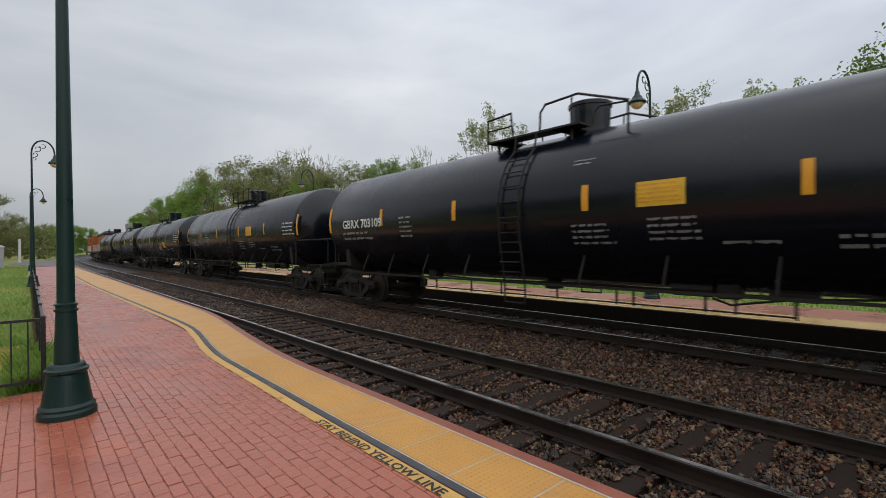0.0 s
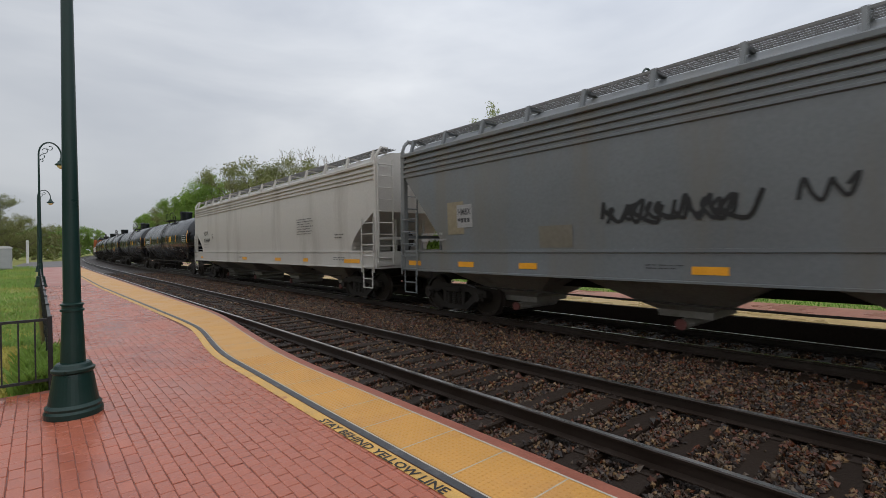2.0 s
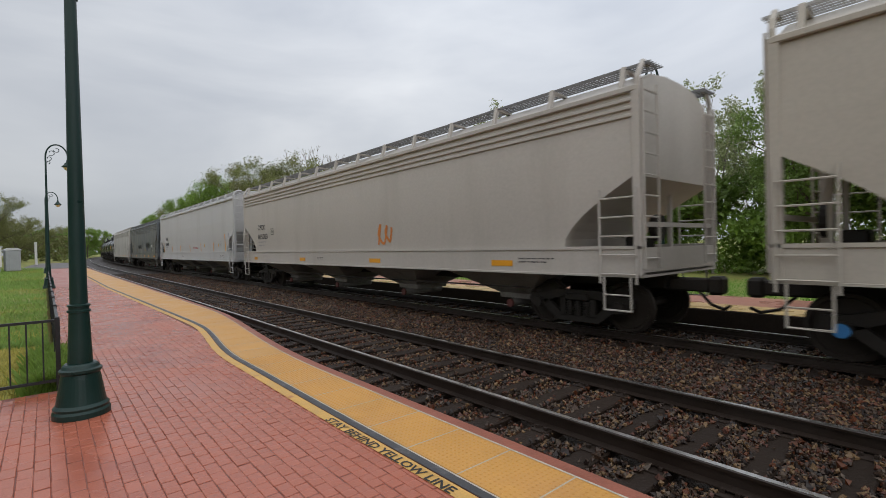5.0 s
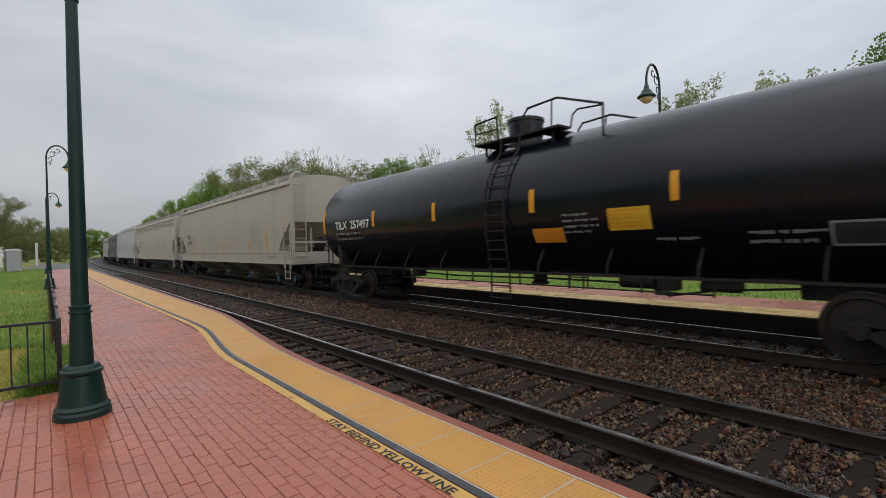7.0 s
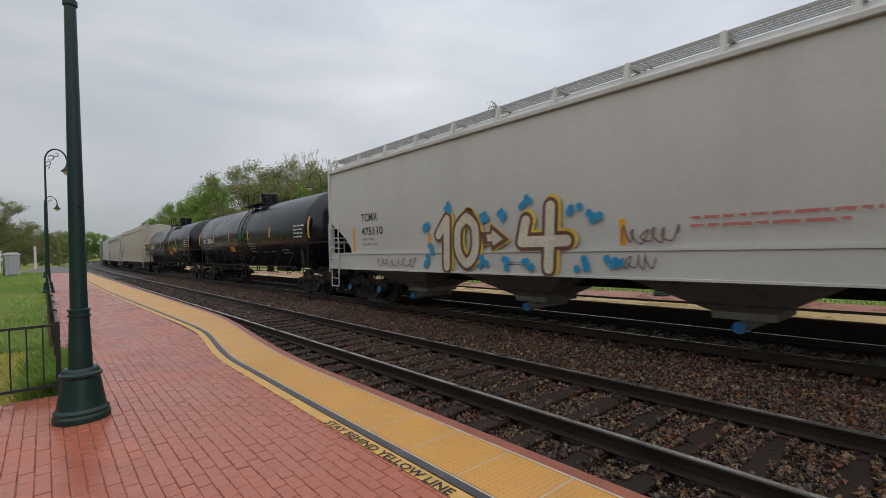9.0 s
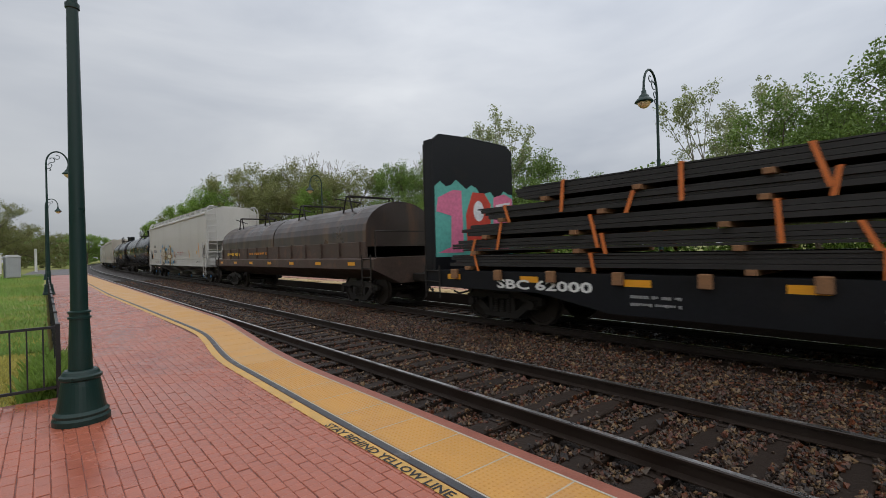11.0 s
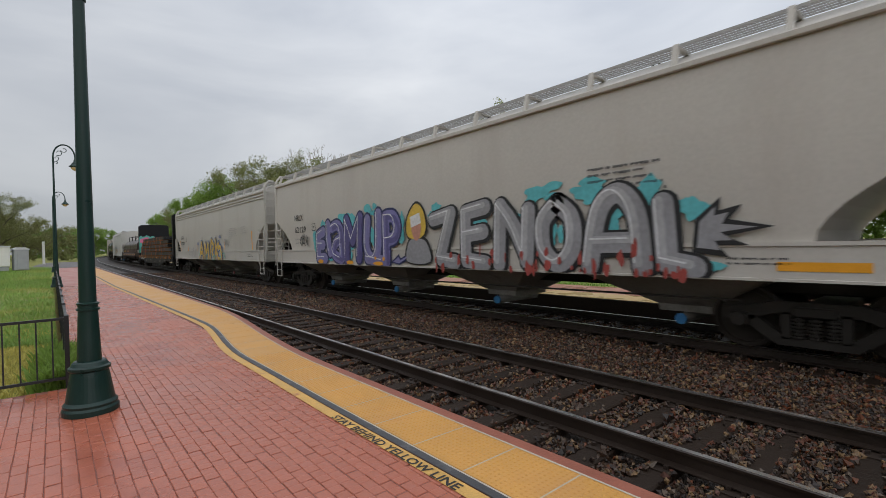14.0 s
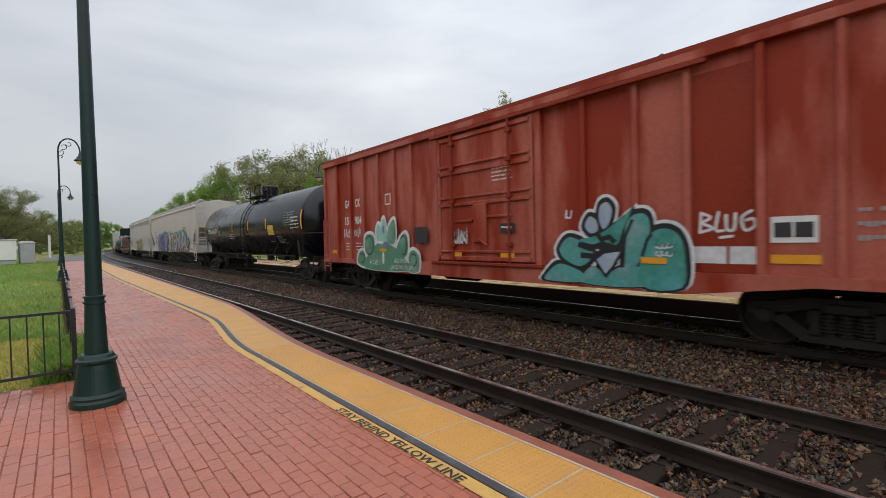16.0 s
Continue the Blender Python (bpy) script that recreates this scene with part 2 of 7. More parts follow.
def pipe(bm, pts, r, seg=6):
    """One unbroken tube through the points, mitred at its bends."""
    pts = [Vector(q) for q in pts]
    side, rings = None, []
    for i, q in enumerate(pts):
        a = (q - pts[i - 1]).normalized() if i else (pts[1] - q).normalized()
        c = (pts[i + 1] - q).normalized() if i < len(pts) - 1 else a
        d = (a + c).normalized()
        side = (a.orthogonal() if side is None else side - a * side.dot(a)).normalized()
        up = a.cross(side)
        ring = []
        for k in range(seg):
            ang = 2 * math.pi * k / seg
            v = side * (r * math.cos(ang)) + up * (r * math.sin(ang))
            v -= a * (v.dot(d) / max(0.3, a.dot(d)))
            ring.append(bm.verts.new(q + v))
        rings.append(ring)
    for a, c in zip(rings, rings[1:]):
        for k in range(seg):
            bm.faces.new((a[k], a[(k + 1) % seg], c[(k + 1) % seg], c[k]))
    bm.faces.new(list(reversed(rings[0])))
    bm.faces.new(rings[-1])


def lathe(bm, profile, seg=20, m=None):
    """Turn (radius, height) pairs about the z axis."""
    rings = []
    for r, z in profile:
        rings.append([bm.verts.new((r * math.cos(2 * math.pi * i / seg), r * math.sin(2 * math.pi * i / seg), z)) for i in range(seg)])
    for a, b in zip(rings, rings[1:]):
        for i in range(seg):
            bm.faces.new((a[i], a[(i + 1) % seg], b[(i + 1) % seg], b[i]))
    bm.faces.new(list(reversed(rings[0])))
    bm.faces.new(rings[-1])
    if m is not None:
        bmesh.ops.transform(bm, matrix=m, verts=[v for ring in rings for v in ring])


def extrude(bm, outline, y0, y1, axis="y"):
    """A prism: outline of (x, z) pairs run from y0 to y1, or of (y, z) pairs run along x."""
    def put(p, d):
        return (p[0], d, p[1]) if axis == "y" else (d, p[0], p[1])
    a = [bm.verts.new(put(p, y0)) for p in outline]
    b = [bm.verts.new(put(p, y1)) for p in outline]
    k = len(outline)
    for i in range(k):
        bm.faces.new((a[i], a[(i + 1) % k], b[(i + 1) % k], b[i]))
    bm.faces.new(a)
    bm.faces.new(list(reversed(b)))
    bmesh.ops.recalc_face_normals(bm, faces=bm.faces[:])


def strip_along(name, lanes, s_list, mat, parent=None, close=False, label=""):
    """A sheet or bar along the line: lanes are (lateral, z) pairs, or functions of s that give them."""
    verts, faces = [], []
    k = len(lanes)
    for s in s_list:
        for lane in lanes:
            lat, z = lane(s) if callable(lane) else lane
            verts.append(on_line(s, lat, z))
    for i in range(len(s_list) - 1):
        for j in range(k if close else k - 1):
            a, b = i * k + j, i * k + (j + 1) % k
            faces.append((a, b, b + k, a + k))
    if close:
        faces.append(tuple(range(k)))
        faces.append(tuple(reversed(range((len(s_list) - 1) * k, len(s_list) * k))))
    me = bpy.data.meshes.new(name)
    me.from_pydata(verts, [], faces)
    me.materials.append(mat)
    bm = bmesh.new()
    bm.from_mesh(me)
    bmesh.ops.recalc_face_normals(bm, faces=bm.faces[:])
    if not close and sum(f.normal.z for f in bm.faces) < 0:
        bmesh.ops.reverse_faces(bm, faces=bm.faces[:])
    bm.to_mesh(me)
    bm.free()
    ob = new(name, me)
    if parent is not None:
        ob.parent = parent
    if label:
        tagged(ob, label)
    return ob


def lettering(text, size, offset=0.0):
    """The flat mesh of a text with the built-in font, its first letter at the origin; returns vertices, faces, width."""
    cu = bpy.data.curves.new("text", "FONT")
    cu.body, cu.size, cu.offset = text, size, offset
    cu.resolution_u = 2
    ob = bpy.data.objects.new("text", cu)
    me = bpy.data.meshes.new_from_object(ob)
    vs = [tuple(v.co) for v in me.vertices]
    fs = [tuple(p.vertices) for p in me.polygons]
    bpy.data.objects.remove(ob)
    bpy.data.meshes.remove(me)
    w = max((v[0] for v in vs), default=0)
    return vs, fs, w


# ---- ground, beds and platforms ----
def steps(a, b, d):
    k = max(1, round((b - a) / d))
    return [a + (b - a) * i / k for i in range(k + 1)]


S_LONG = steps(-400, -40, 60) + steps(-20, 300, 10) + steps(330, 900, 30)
ground = strip_along("ground", [(-1400, 1.0), (-60, 0.35), (-12, 0.08), (-0.5, -0.05), (0.0, -0.07), (0.35, -0.62), (12.3, -0.62), (15.05, -0.5), (15.4, -0.05),
                                (22, 0.0), (60, 0.3), (900, 1.5)], S_LONG, M_GRASS_GROUND)
tagged(ground, "rough green and yellowish grass ground beside the railway", "ground", kind="structure")
ballast_bed = strip_along("ballast_bed", [(2.2, -0.5), (2.9, -0.33), (3.15, -0.22), (5.9, -0.215), (6.5, -0.205), (7.2, -0.215), (10.3, -0.215), (10.9, -0.28), (12.4, -0.45)],
                          S_LONG, M_BALLAST_BED)
tagged(ballast_bed, "dark grey-brown crushed stone ballast bed", "ballast", kind="structure")


def ease(s, a, b):
    k = min(1, max(0, (s - a) / (b - a)))
    return k * k * (3 - 2 * k)


def tactile_out(s):
    return 2.85 + 0.66 * ease(s, 6.0, 14.5)


def tactile_in(s):
    return 2.255 + 0.02 * ease(s, 4, 7) + 0.40 * ease(s, 7.4, 11.6) - 0.022 * min(15.0, max(0.0, s - 12.5))


def line_in(s):
    return tactile_in(s) - 0.225


PLAT_END = 68.0
S_PLAT = steps(-12, 20, 0.5) + steps(21, PLAT_END, 2)
platform = tagged(new("platform"), "red brick railway platform with a yellow warning edge, wet", "platform", kind="structure")
strip_along("edge_wall", [lambda s: (tactile_out(s) + 0.155, -0.012), lambda s: (tactile_out(s) + 0.155, -0.55), lambda s: (tactile_out(s) + 0.006, -0.55), lambda s: (tactile_out(s) + 0.006, -0.004)],
            S_PLAT, M_CURB, platform, True, "brick-red concrete platform edge")
strip_along("paving_bed", [(0.10, -0.55), (0.10, -0.009), lambda s: (tactile_out(s), -0.009), lambda s: (tactile_out(s), -0.55)], S_PLAT, M_JOINT, platform, True)
side_bed = bmesh.new()
box(side_bed, -9.0, 0.0995, -12, 7.45, -0.5, -0.0092)
part("paving_bed", side_bed, M_JOINT, platform)
strip_along("far_paving", [lambda s: (0.12, 0.0), lambda s: (line_in(s), 0.0)], steps(30, PLAT_END, 2), M_BRICK_FAR, platform)
strip_along("rubber_strip", [lambda s: (tactile_in(s) - 0.095, 0.0005), lambda s: (tactile_in(s) - 0.02, 0.0005)], S_PLAT, M_STRIP, platform, label="dark joint strip behind the tiles")
strip_along("sealant", [lambda s: (tactile_in(s) - 0.018, -0.001), lambda s: (tactile_in(s) - 0.002, -0.001)], S_PLAT, M_WHITE_SEAL, platform)
strip_along("sealant", [lambda s: (tactile_out(s) - 0.012, 0.0035), lambda s: (tactile_out(s) + 0.008, 0.0035)], S_PLAT, M_WHITE_SEAL, platform)
strip_along("painted_line", [lambda s: (line_in(s), 0.003), lambda s: (line_in(s) + 0.115, 0.003)], S_PLAT, M_YELLOW_LINE, platform, label="worn yellow painted line")
vs, fs, w = lettering("STAY BEHIND YELLOW LINE", 0.105, 0.0022)
k = 1.84 / w
mesh_part("painted_words", [(2.033 + y * 1.12, 4.21 - x * k, 0.006) for x, y, z in vs], fs, M_BLACK_PAINT, platform, "black stencilled words on the yellow line")

far_platform = tagged(new("far_platform"), "red brick platform with a yellow edge beyond the train", "platform", kind="structure")
S_FARP = steps(-30, 20, 5) + steps(24, 100, 4)
strip_along("edge_wall", [(12.06, -0.62), (12.06, -0.02), (12.16, -0.02), (12.16, -0.62)], S_FARP, M_FAR_FACE, far_platform, True, "platform face painted dark for the train's shade")
strip_along("paving", [(12.165, -0.6), (12.165, -0.01), (15.3, -0.01), (15.3, -0.6)], S_FARP, M_FAR_BRICK, far_platform, True)
strip_along("edge_strip", [(12.1, 0.0), (13.25, 0.0)], S_FARP, M_FAR_TILE, far_platform, label="yellow tactile edge strip")
asphalt = strip_along("path", [(-2.5, 0.02), (3.4, 0.02)], steps(PLAT_END + 0.1, 110, 6), M_ASPHALT)
tagged(asphalt, "grey asphalt path at the end of the platform", "path", kind="structure")


# ---- the two tracks ----
RAIL_PROFILE = [(x, z * 0.82) for x, z in [(-0.075, -0.175), (0.075, -0.175), (0.075, -0.163), (0.012, -0.145), (0.009, -0.045), (0.036, -0.034), (0.036, -0.008), (0.028, 0.0), (-0.028, 0.0), (-0.036, -0.008), (-0.036, -0.034),
                (-0.009, -0.045), (-0.012, -0.145), (-0.075, -0.163)]]
S_RAIL = steps(-300, -30, 30) + steps(-25, 45, 5) + steps(50, 420, 5)
for centre in (TRACK_NEAR, TRACK_FAR):
    for side in (-0.7525, 0.7525):
        lanes = [(centre + side + x, z + 0.008) for x, z in RAIL_PROFILE]
        rail = strip_along("rail", lanes, S_RAIL, M_RAIL, None, True)
        tagged(rail, "rust-brown steel rail with a shiny running head", "rail", group="running rails", kind="structure")
        strip_along("rail_head", [(centre + side - 0.026, 0.0095), (centre + side + 0.026, 0.0095)], S_RAIL, M_RAIL_TOP, rail, label="polished running surface")

tie_bm = bmesh.new()
box(tie_bm, -1.3, 1.3, -0.115, 0.115, -0.36, -0.17, 0.012)
tie_proto = tagged(part("railway_tie", tie_bm, M_TIE), "weathered dark creosoted wooden tie under the rails", "tie", "railway ties")
plate_me = None
for side in (-0.7525, 0.7525):
    if plate_me is None:
        plates = bmesh.new()
        box(plates, -0.17, 0.17, -0.09, 0.09, -0.175, -0.158)
        for dx in (-0.1, 0.1):
            for dy in (-0.05, 0.05):
                box(plates, dx - 0.016, dx + 0.016, dy - 0.016, dy + 0.016, -0.174, -0.13)
        o = part("tie_plate", plates, M_RAIL, tie_proto, "rusty tie plate with spikes")
        plate_me = o.data
    else:
        o = tagged(new("tie_plate", plate_me), "rusty tie plate with spikes")
        o.parent = tie_proto
    o.location.x = side
random.seed(5)
TIES = {TRACK_NEAR: [-2.0], TRACK_FAR: []}
tie_proto.matrix_basis = pose(TRACK_NEAR, -2.0, 0.018, 0, 0, 0.6)
for centre, a, b in ((TRACK_NEAR, -1.47, 48), (TRACK_FAR, -2.2, 40)):
    s = a
    while s < b:
        copy_thing(tie_proto, pose(centre + random.uniform(-0.04, 0.04), s, 0.018 + random.uniform(-0.012, 0.006), 0, 0, random.uniform(-1.2, 1.2)))
        TIES[centre].append(s)
        s += 0.533 + random.uniform(-0.03, 0.03)


def stones(name, count, area, seed, size, parent):
    """Loose crushed stones, lying on the ballast; area gives (lateral, s, z) from three random numbers."""
    rng = np.random.default_rng(seed)
    octa = np.array([(1, 0, 0), (-1, 0, 0), (0, 1, 0), (0, -1, 0), (0, 0, 1), (0, 0, -1)]) * 1.15
    tri = np.array([(0, 2, 4), (2, 1, 4), (1, 3, 4), (3, 0, 4), (2, 0, 5), (1, 2, 5), (3, 1, 5), (0, 3, 5)])
    pos = area(rng, count)
    n = len(pos)
    jit = octa[None] * rng.uniform(0.8, 1.1, (n, 6, 1)) + rng.uniform(-0.24, 0.24, (n, 6, 3))
    sc = rng.uniform(0.6, 1.3, (n, 1, 3)) * np.exp(rng.normal(0, 0.3, (n, 1, 1))) * size
    q = rng.normal(size=(n, 4))
    q /= np.linalg.norm(q, axis=1, keepdims=True)
    w, x, y, z = q.T
    rot = np.stack([np.stack([1 - 2 * (y * y + z * z), 2 * (x * y - z * w), 2 * (x * z + y * w)], -1), np.stack([2 * (x * y + z * w), 1 - 2 * (x * x + z * z), 2 * (y * z - x * w)], -1),
                    np.stack([2 * (x * z - y * w), 2 * (y * z + x * w), 1 - 2 * (x * x + y * y)], -1)], 1)
    v = np.einsum("nij,nkj->nki", rot, jit * sc) + pos[:, None, :]
    f = tri[None] + (np.arange(n) * 6)[:, None, None]
    me = bpy.data.meshes.new(name)
    me.vertices.add(n * 6)
    me.vertices.foreach_set("co", v.reshape(-1).astype(np.float32))
    me.loops.add(n * 24)
    me.loops.foreach_set("vertex_index", f.reshape(-1).astype(np.int32))
    me.polygons.add(n * 8)
    me.polygons.foreach_set("loop_start", np.arange(n * 8, dtype=np.int32) * 3)
    me.polygons.foreach_set("loop_total", np.full(n * 8, 3, dtype=np.int32))
    me.update(calc_edges=True)
    me.shade_flat()
    for m in M_STONES:
        me.materials.append(m)
    me.polygons.foreach_set("material_index", np.repeat(rng.choice(6, n, p=[0.20, 0.25, 0.13, 0.15, 0.17, 0.10]), 8).astype(np.int32))
    ob = new(name, me)
    return tagged(ob, "loose angular grey and rust-brown ballast stones", "ballast", kind="stuff")


def bed_height(lat):
    return np.interp(lat, [2.9, 3.15, 5.9, 6.5, 7.2, 10.3, 10.9], [-0.29, -0.195, -0.175, -0.185, -0.175, -0.175, -0.27])


def off_ties(p, rng):
    """Leave the tops of the ties bare but for a few stones."""
    keep = np.ones(len(p), bool)
    for centre, rows in TIES.items():
        d = np.min(np.abs(p[:, 1][:, None] - np.array(rows)[None]), axis=1)
        on_tie = (np.abs(p[:, 0] - centre) < 1.26) & (d < 0.095 + 0.03 * np.sin(p[:, 0] * 9 + 40 * d))
        keep &= ~(on_tie & (rng.random(len(p)) < 0.985))
        p[:, 2] = np.where((np.abs(p[:, 0] - centre) < 1.26) & (d < 0.115), -0.148, p[:, 2])
        keep &= ~(np.abs(np.abs(p[:, 0] - centre) - 0.7525) < 0.085)
        low = (np.abs(p[:, 0] - centre) < 1.25)
        p[:, 2] -= np.where(low & (p[:, 2] < -0.149), 0.008, 0.0)
    return p[keep]


def near_area(rng, n):
    s = 0.2 + 15 * rng.random(n) ** 1.5
    lat = rng.uniform(2.95, 10.8, n)
    keep = rng.random(n) < np.where(lat > 7.6, 0.45, 1.0)
    return off_ties(np.stack([lat, s, bed_height(lat) + rng.uniform(-0.03, 0.02, n)], -1)[keep], rng)


def far_area(rng, n):
    s = 13 + 32 * rng.random(n) ** 1.4
    lat = rng.uniform(3.0, 8.2, n)
    return off_ties(np.stack([lat, s, bed_height(lat) + rng.uniform(-0.03, 0.02, n)], -1), rng)


stones("ballast_stones", 150000, near_area, 3, 0.0190, None)
stones("ballast_stones", 38000, far_area, 4, 0.031, None)


# ---- station furniture ----
def station_lamp(arm, label):
    """A tall green lamp post with a fluted base and a curled arm that carries a bell-shaped lantern; arm is +1 or -1 along x."""
    post = thing("street_lamp", label, "street lamp", "platform lamps")
    b = bmesh.new()
    lathe(b, [(0.25, 0), (0.25, 0.05), (0.235, 0.075), (0.24, 0.10), (0.215, 0.13), (0.20, 0.22), (0.175, 0.38), (0.165, 0.43), (0.185, 0.45), (0.185, 0.475), (0.165, 0.49), (0.15, 0.52), (0.135, 0.535)], 40)
    part("base", b, M_GREEN_POLE, post, smooth=False)
    b = bmesh.new()
    lathe(b, [(0.108, 0.53), (0.087, 1.06), (0.102, 1.065), (0.102, 1.085), (0.088, 1.09), (0.088, 1.12), (0.100, 1.125), (0.100, 1.14), (0.077, 1.15), (0.052, 4.3), (0.064, 4.31), (0.064, 4.36), (0.046, 4.37), (0.036, 6.46)], 32)
    part("pole", b, M_GREEN_POLE, post, smooth=False)
    b = bmesh.new()
    arc = [(arm * (0.43 - 0.43 * math.cos(a)), 0, 6.46 + 0.62 * math.sin(a)) for a in [math.pi * i / 12 for i in range(13)]] + [(arm * 0.86, 0, 6.38)]
    pipe(b, arc, 0.035, 8)
    part("arm", b, M_GREEN_POLE, post)
    b = bmesh.new()
    for cx, cz, r, a0, a1 in ((0.22, 6.66, 0.15, -2.2, 3.0), (0.13, 6.38, 0.11, -1.5, 3.4), (0.43, 6.82, 0.13, -3.0, 2.2), (0.10, 6.18, 0.08, -1.5, 3.4)):
        pts = [(arm * (cx + r * (1 - 0.5 * i / 12) * math.cos(a0 + (a1 - a0) * i / 12)), 0, cz + r * (1 - 0.5 * i / 12) * math.sin(a0 + (a1 - a0) * i / 12)) for i in range(13)]
        pipe(b, pts, 0.016, 5)
    part("scroll", b, M_GREEN_POLE, post, "curled iron scrollwork")
    b = bmesh.new()
    at = Matrix.Translation((arm * 0.86, 0, 6.0)) @ Matrix.Diagonal((0.9, 0.9, 0.85, 1))
    lathe(b, [(0.30, 0.0), (0.29, 0.04), (0.22, 0.12), (0.17, 0.16), (0.165, 0.21), (0.12, 0.26), (0.085, 0.30), (0.08, 0.40), (0.05, 0.43), (0.045, 0.53)], 18, at)
    part("lantern_hood", b, M_GREEN_POLE, post, "bell-shaped green metal hood", True)
    b = bmesh.new()
    lathe(b, [(0.03, -0.22), (0.12, -0.18), (0.19, -0.10), (0.22, -0.01)], 16, at)
    part("globe", b, M_LAMP_GLASS, post, "amber glass globe", True)
    return post


lamp = station_lamp(1, "tall dark green lamp post with curled arm on brick paving")
lamp.matrix_basis = pose(0.26, 6.17, 0)
for x, y in ((0.12, 30.0), (0.10, 53.3)):
    copy_thing(lamp, pose(x, y, 0))
far_lamp = station_lamp(-1, "green lamp post with curled arm beyond the train")
far_lamp.matrix_basis = pose(14.7, 6.66, -0.01)
for y in (30.0, 53.3):
    copy_thing(far_lamp, pose(14.7, y, -0.01))


def fence(length, label):
    """A low black iron fence along +x from its corner post."""
    f = thing("fence", label, "fence", "platform fences")
    posts = [i * 1.83 for i in range(int(length / 1.83) + 1)]
    for x in posts:
        b = bmesh.new()
        box(b, x - 0.024, x + 0.024, -0.024, 0.024, -0.05, 0.89, 0.004)
        part("post", b, M_BLACK_IRON, f)
    for z in (0.11, 0.85):
        b = bmesh.new()
        box(b, 0, posts[-1], -0.016, 0.016, z - 0.016, z + 0.016)
        part("fence_rail", b, M_BLACK_IRON, f)
    x = 0.14
    me = None
    while x < posts[-1]:
        if min(abs(x - p) for p in posts) > 0.05:
            if me is None:
                b = bmesh.new()
                box(b, -0.008, 0.008, -0.008, 0.008, 0.11, 0.85)
                me = part("picket", b, M_BLACK_IRON, f)
                me.location.x = x
            else:
                o = new("picket", me.data)
                o.parent = f
                o.location.x = x
        x += 0.15
    return f


fence(7.4, "low black iron picket fence at the edge of the grass").matrix_basis = pose(0.10, 7.51, 0, 0, 0, 180)
fence(33.0, "low black iron picket fence along the platform's back edge").matrix_basis = pose(0.10, 7.57, 0, 0, 0, 90.0)

M_PLASTIC = material("grey_plastic", (0.33, 0.35, 0.37), 0.5, vary=0.1, scale=2)
M_WHITE_PAINT = material("white_paint", (0.72, 0.72, 0.70), 0.5, vary=0.1, scale=2)
M_SHED_ROOF = material("pale_shed_roof", (0.55, 0.56, 0.58), 0.5, vary=0.1, scale=2)


def portable_toilet(m):
    t = thing("portable_toilet", "grey plastic portable toilet with a pale roof on the grass", "portable toilet", "", m)
    b = bmesh.new()
    box(b, -0.55, 0.55, -0.55, 0.55, 0.05, 2.05, 0.04)
    part("cabin", b, M_PLASTIC, t)
    b = bmesh.new()
    extrude(b, [(-0.6, 2.05), (0.6, 2.05), (0.6, 2.12), (0.3, 2.28), (-0.3, 2.28), (-0.6, 2.12)], -0.6, 0.6)
    part("roof", b, M_SHED_ROOF, t)
    b = bmesh.new()
    box(b, -0.32, 0.32, -0.585, -0.555, 0.15, 1.95, 0.01)
    part("door", b, M_PLASTIC, t)


portable_toilet(pose(-2.45, 62.0, 0.05, 0, 0, 12))
shed = thing("storage_shed", "long white storage trailer on the grass", "shed", "", pose(-4.75, 62.6, 0.1, 0, 0, 4))
b = bmesh.new()
box(b, -3.4, 1.5, -1.2, 1.2, 0.4, 2.3, 0.04)
part("walls", b, M_WHITE_PAINT, shed)
b = bmesh.new()
box(b, -3.5, 1.6, -1.3, 1.3, 2.3, 2.4, 0.03)
part("roof", b, M_SHED_ROOF, shed)
b = bmesh.new()
box(b, -3.3, 1.4, -1.1, 1.1, 0.0, 0.4)
part("skirt", b, M_PLASTIC, shed)
marker = thing("marker_post", "white marker post standing in the grass", "post", "", pose(-1.06, 95.0, -0.05))
b = bmesh.new()
box(b, -0.16, 0.16, -0.08, 0.08, -0.1, 3.6, 0.01)
part("post", b, M_WHITE_PAINT, marker)


# ---- grass and weeds ----
def blades(name, count, place, height, seed, mat, label):
    rng = np.random.default_rng(seed)
    p = place(rng, count)
    n = len(p)
    a = rng.uniform(0, 2 * np.pi, n)
    h = height * rng.uniform(0.4, 1.3, n)
    w = 0.004 + 0.07 * h * rng.uniform(0.5, 1.2, n)
    dx, dy = np.cos(a), np.sin(a)
    lean = rng.uniform(-0.6, 0.6, (n, 2)) * h[:, None]
    v = np.zeros((n, 4, 3))
    v[:, 0] = p - np.stack([dx * w, dy * w, 0 * w], -1)
    v[:, 1] = p + np.stack([dx * w, dy * w, 0 * w], -1)
    mid = p + np.stack([lean[:, 0] * 0.4, lean[:, 1] * 0.4, h * 0.6], -1)
    v[:, 2] = mid + np.stack([dx * w * 0.7, dy * w * 0.7, 0 * w], -1)
    v[:, 3] = p + np.stack([lean[:, 0], lean[:, 1], h], -1)
    f = np.array([0, 1, 2, 0, 2, 3])[None] + (np.arange(n) * 4)[:, None]
    me = bpy.data.meshes.new(name)
    me.vertices.add(n * 4)
    me.vertices.foreach_set("co", v.reshape(-1).astype(np.float32))
    me.loops.add(n * 6)
    me.loops.foreach_set("vertex_index", f.reshape(-1).astype(np.int32))
    me.polygons.add(n * 2)
    me.polygons.foreach_set("loop_start", np.arange(n * 2, dtype=np.int32) * 3)
    me.polygons.foreach_set("loop_total", np.full(n * 2, 3, dtype=np.int32))
    me.update(calc_edges=True)
    me.materials.append(mat)
    return tagged(new(name, me), label, "grass", kind="stuff")


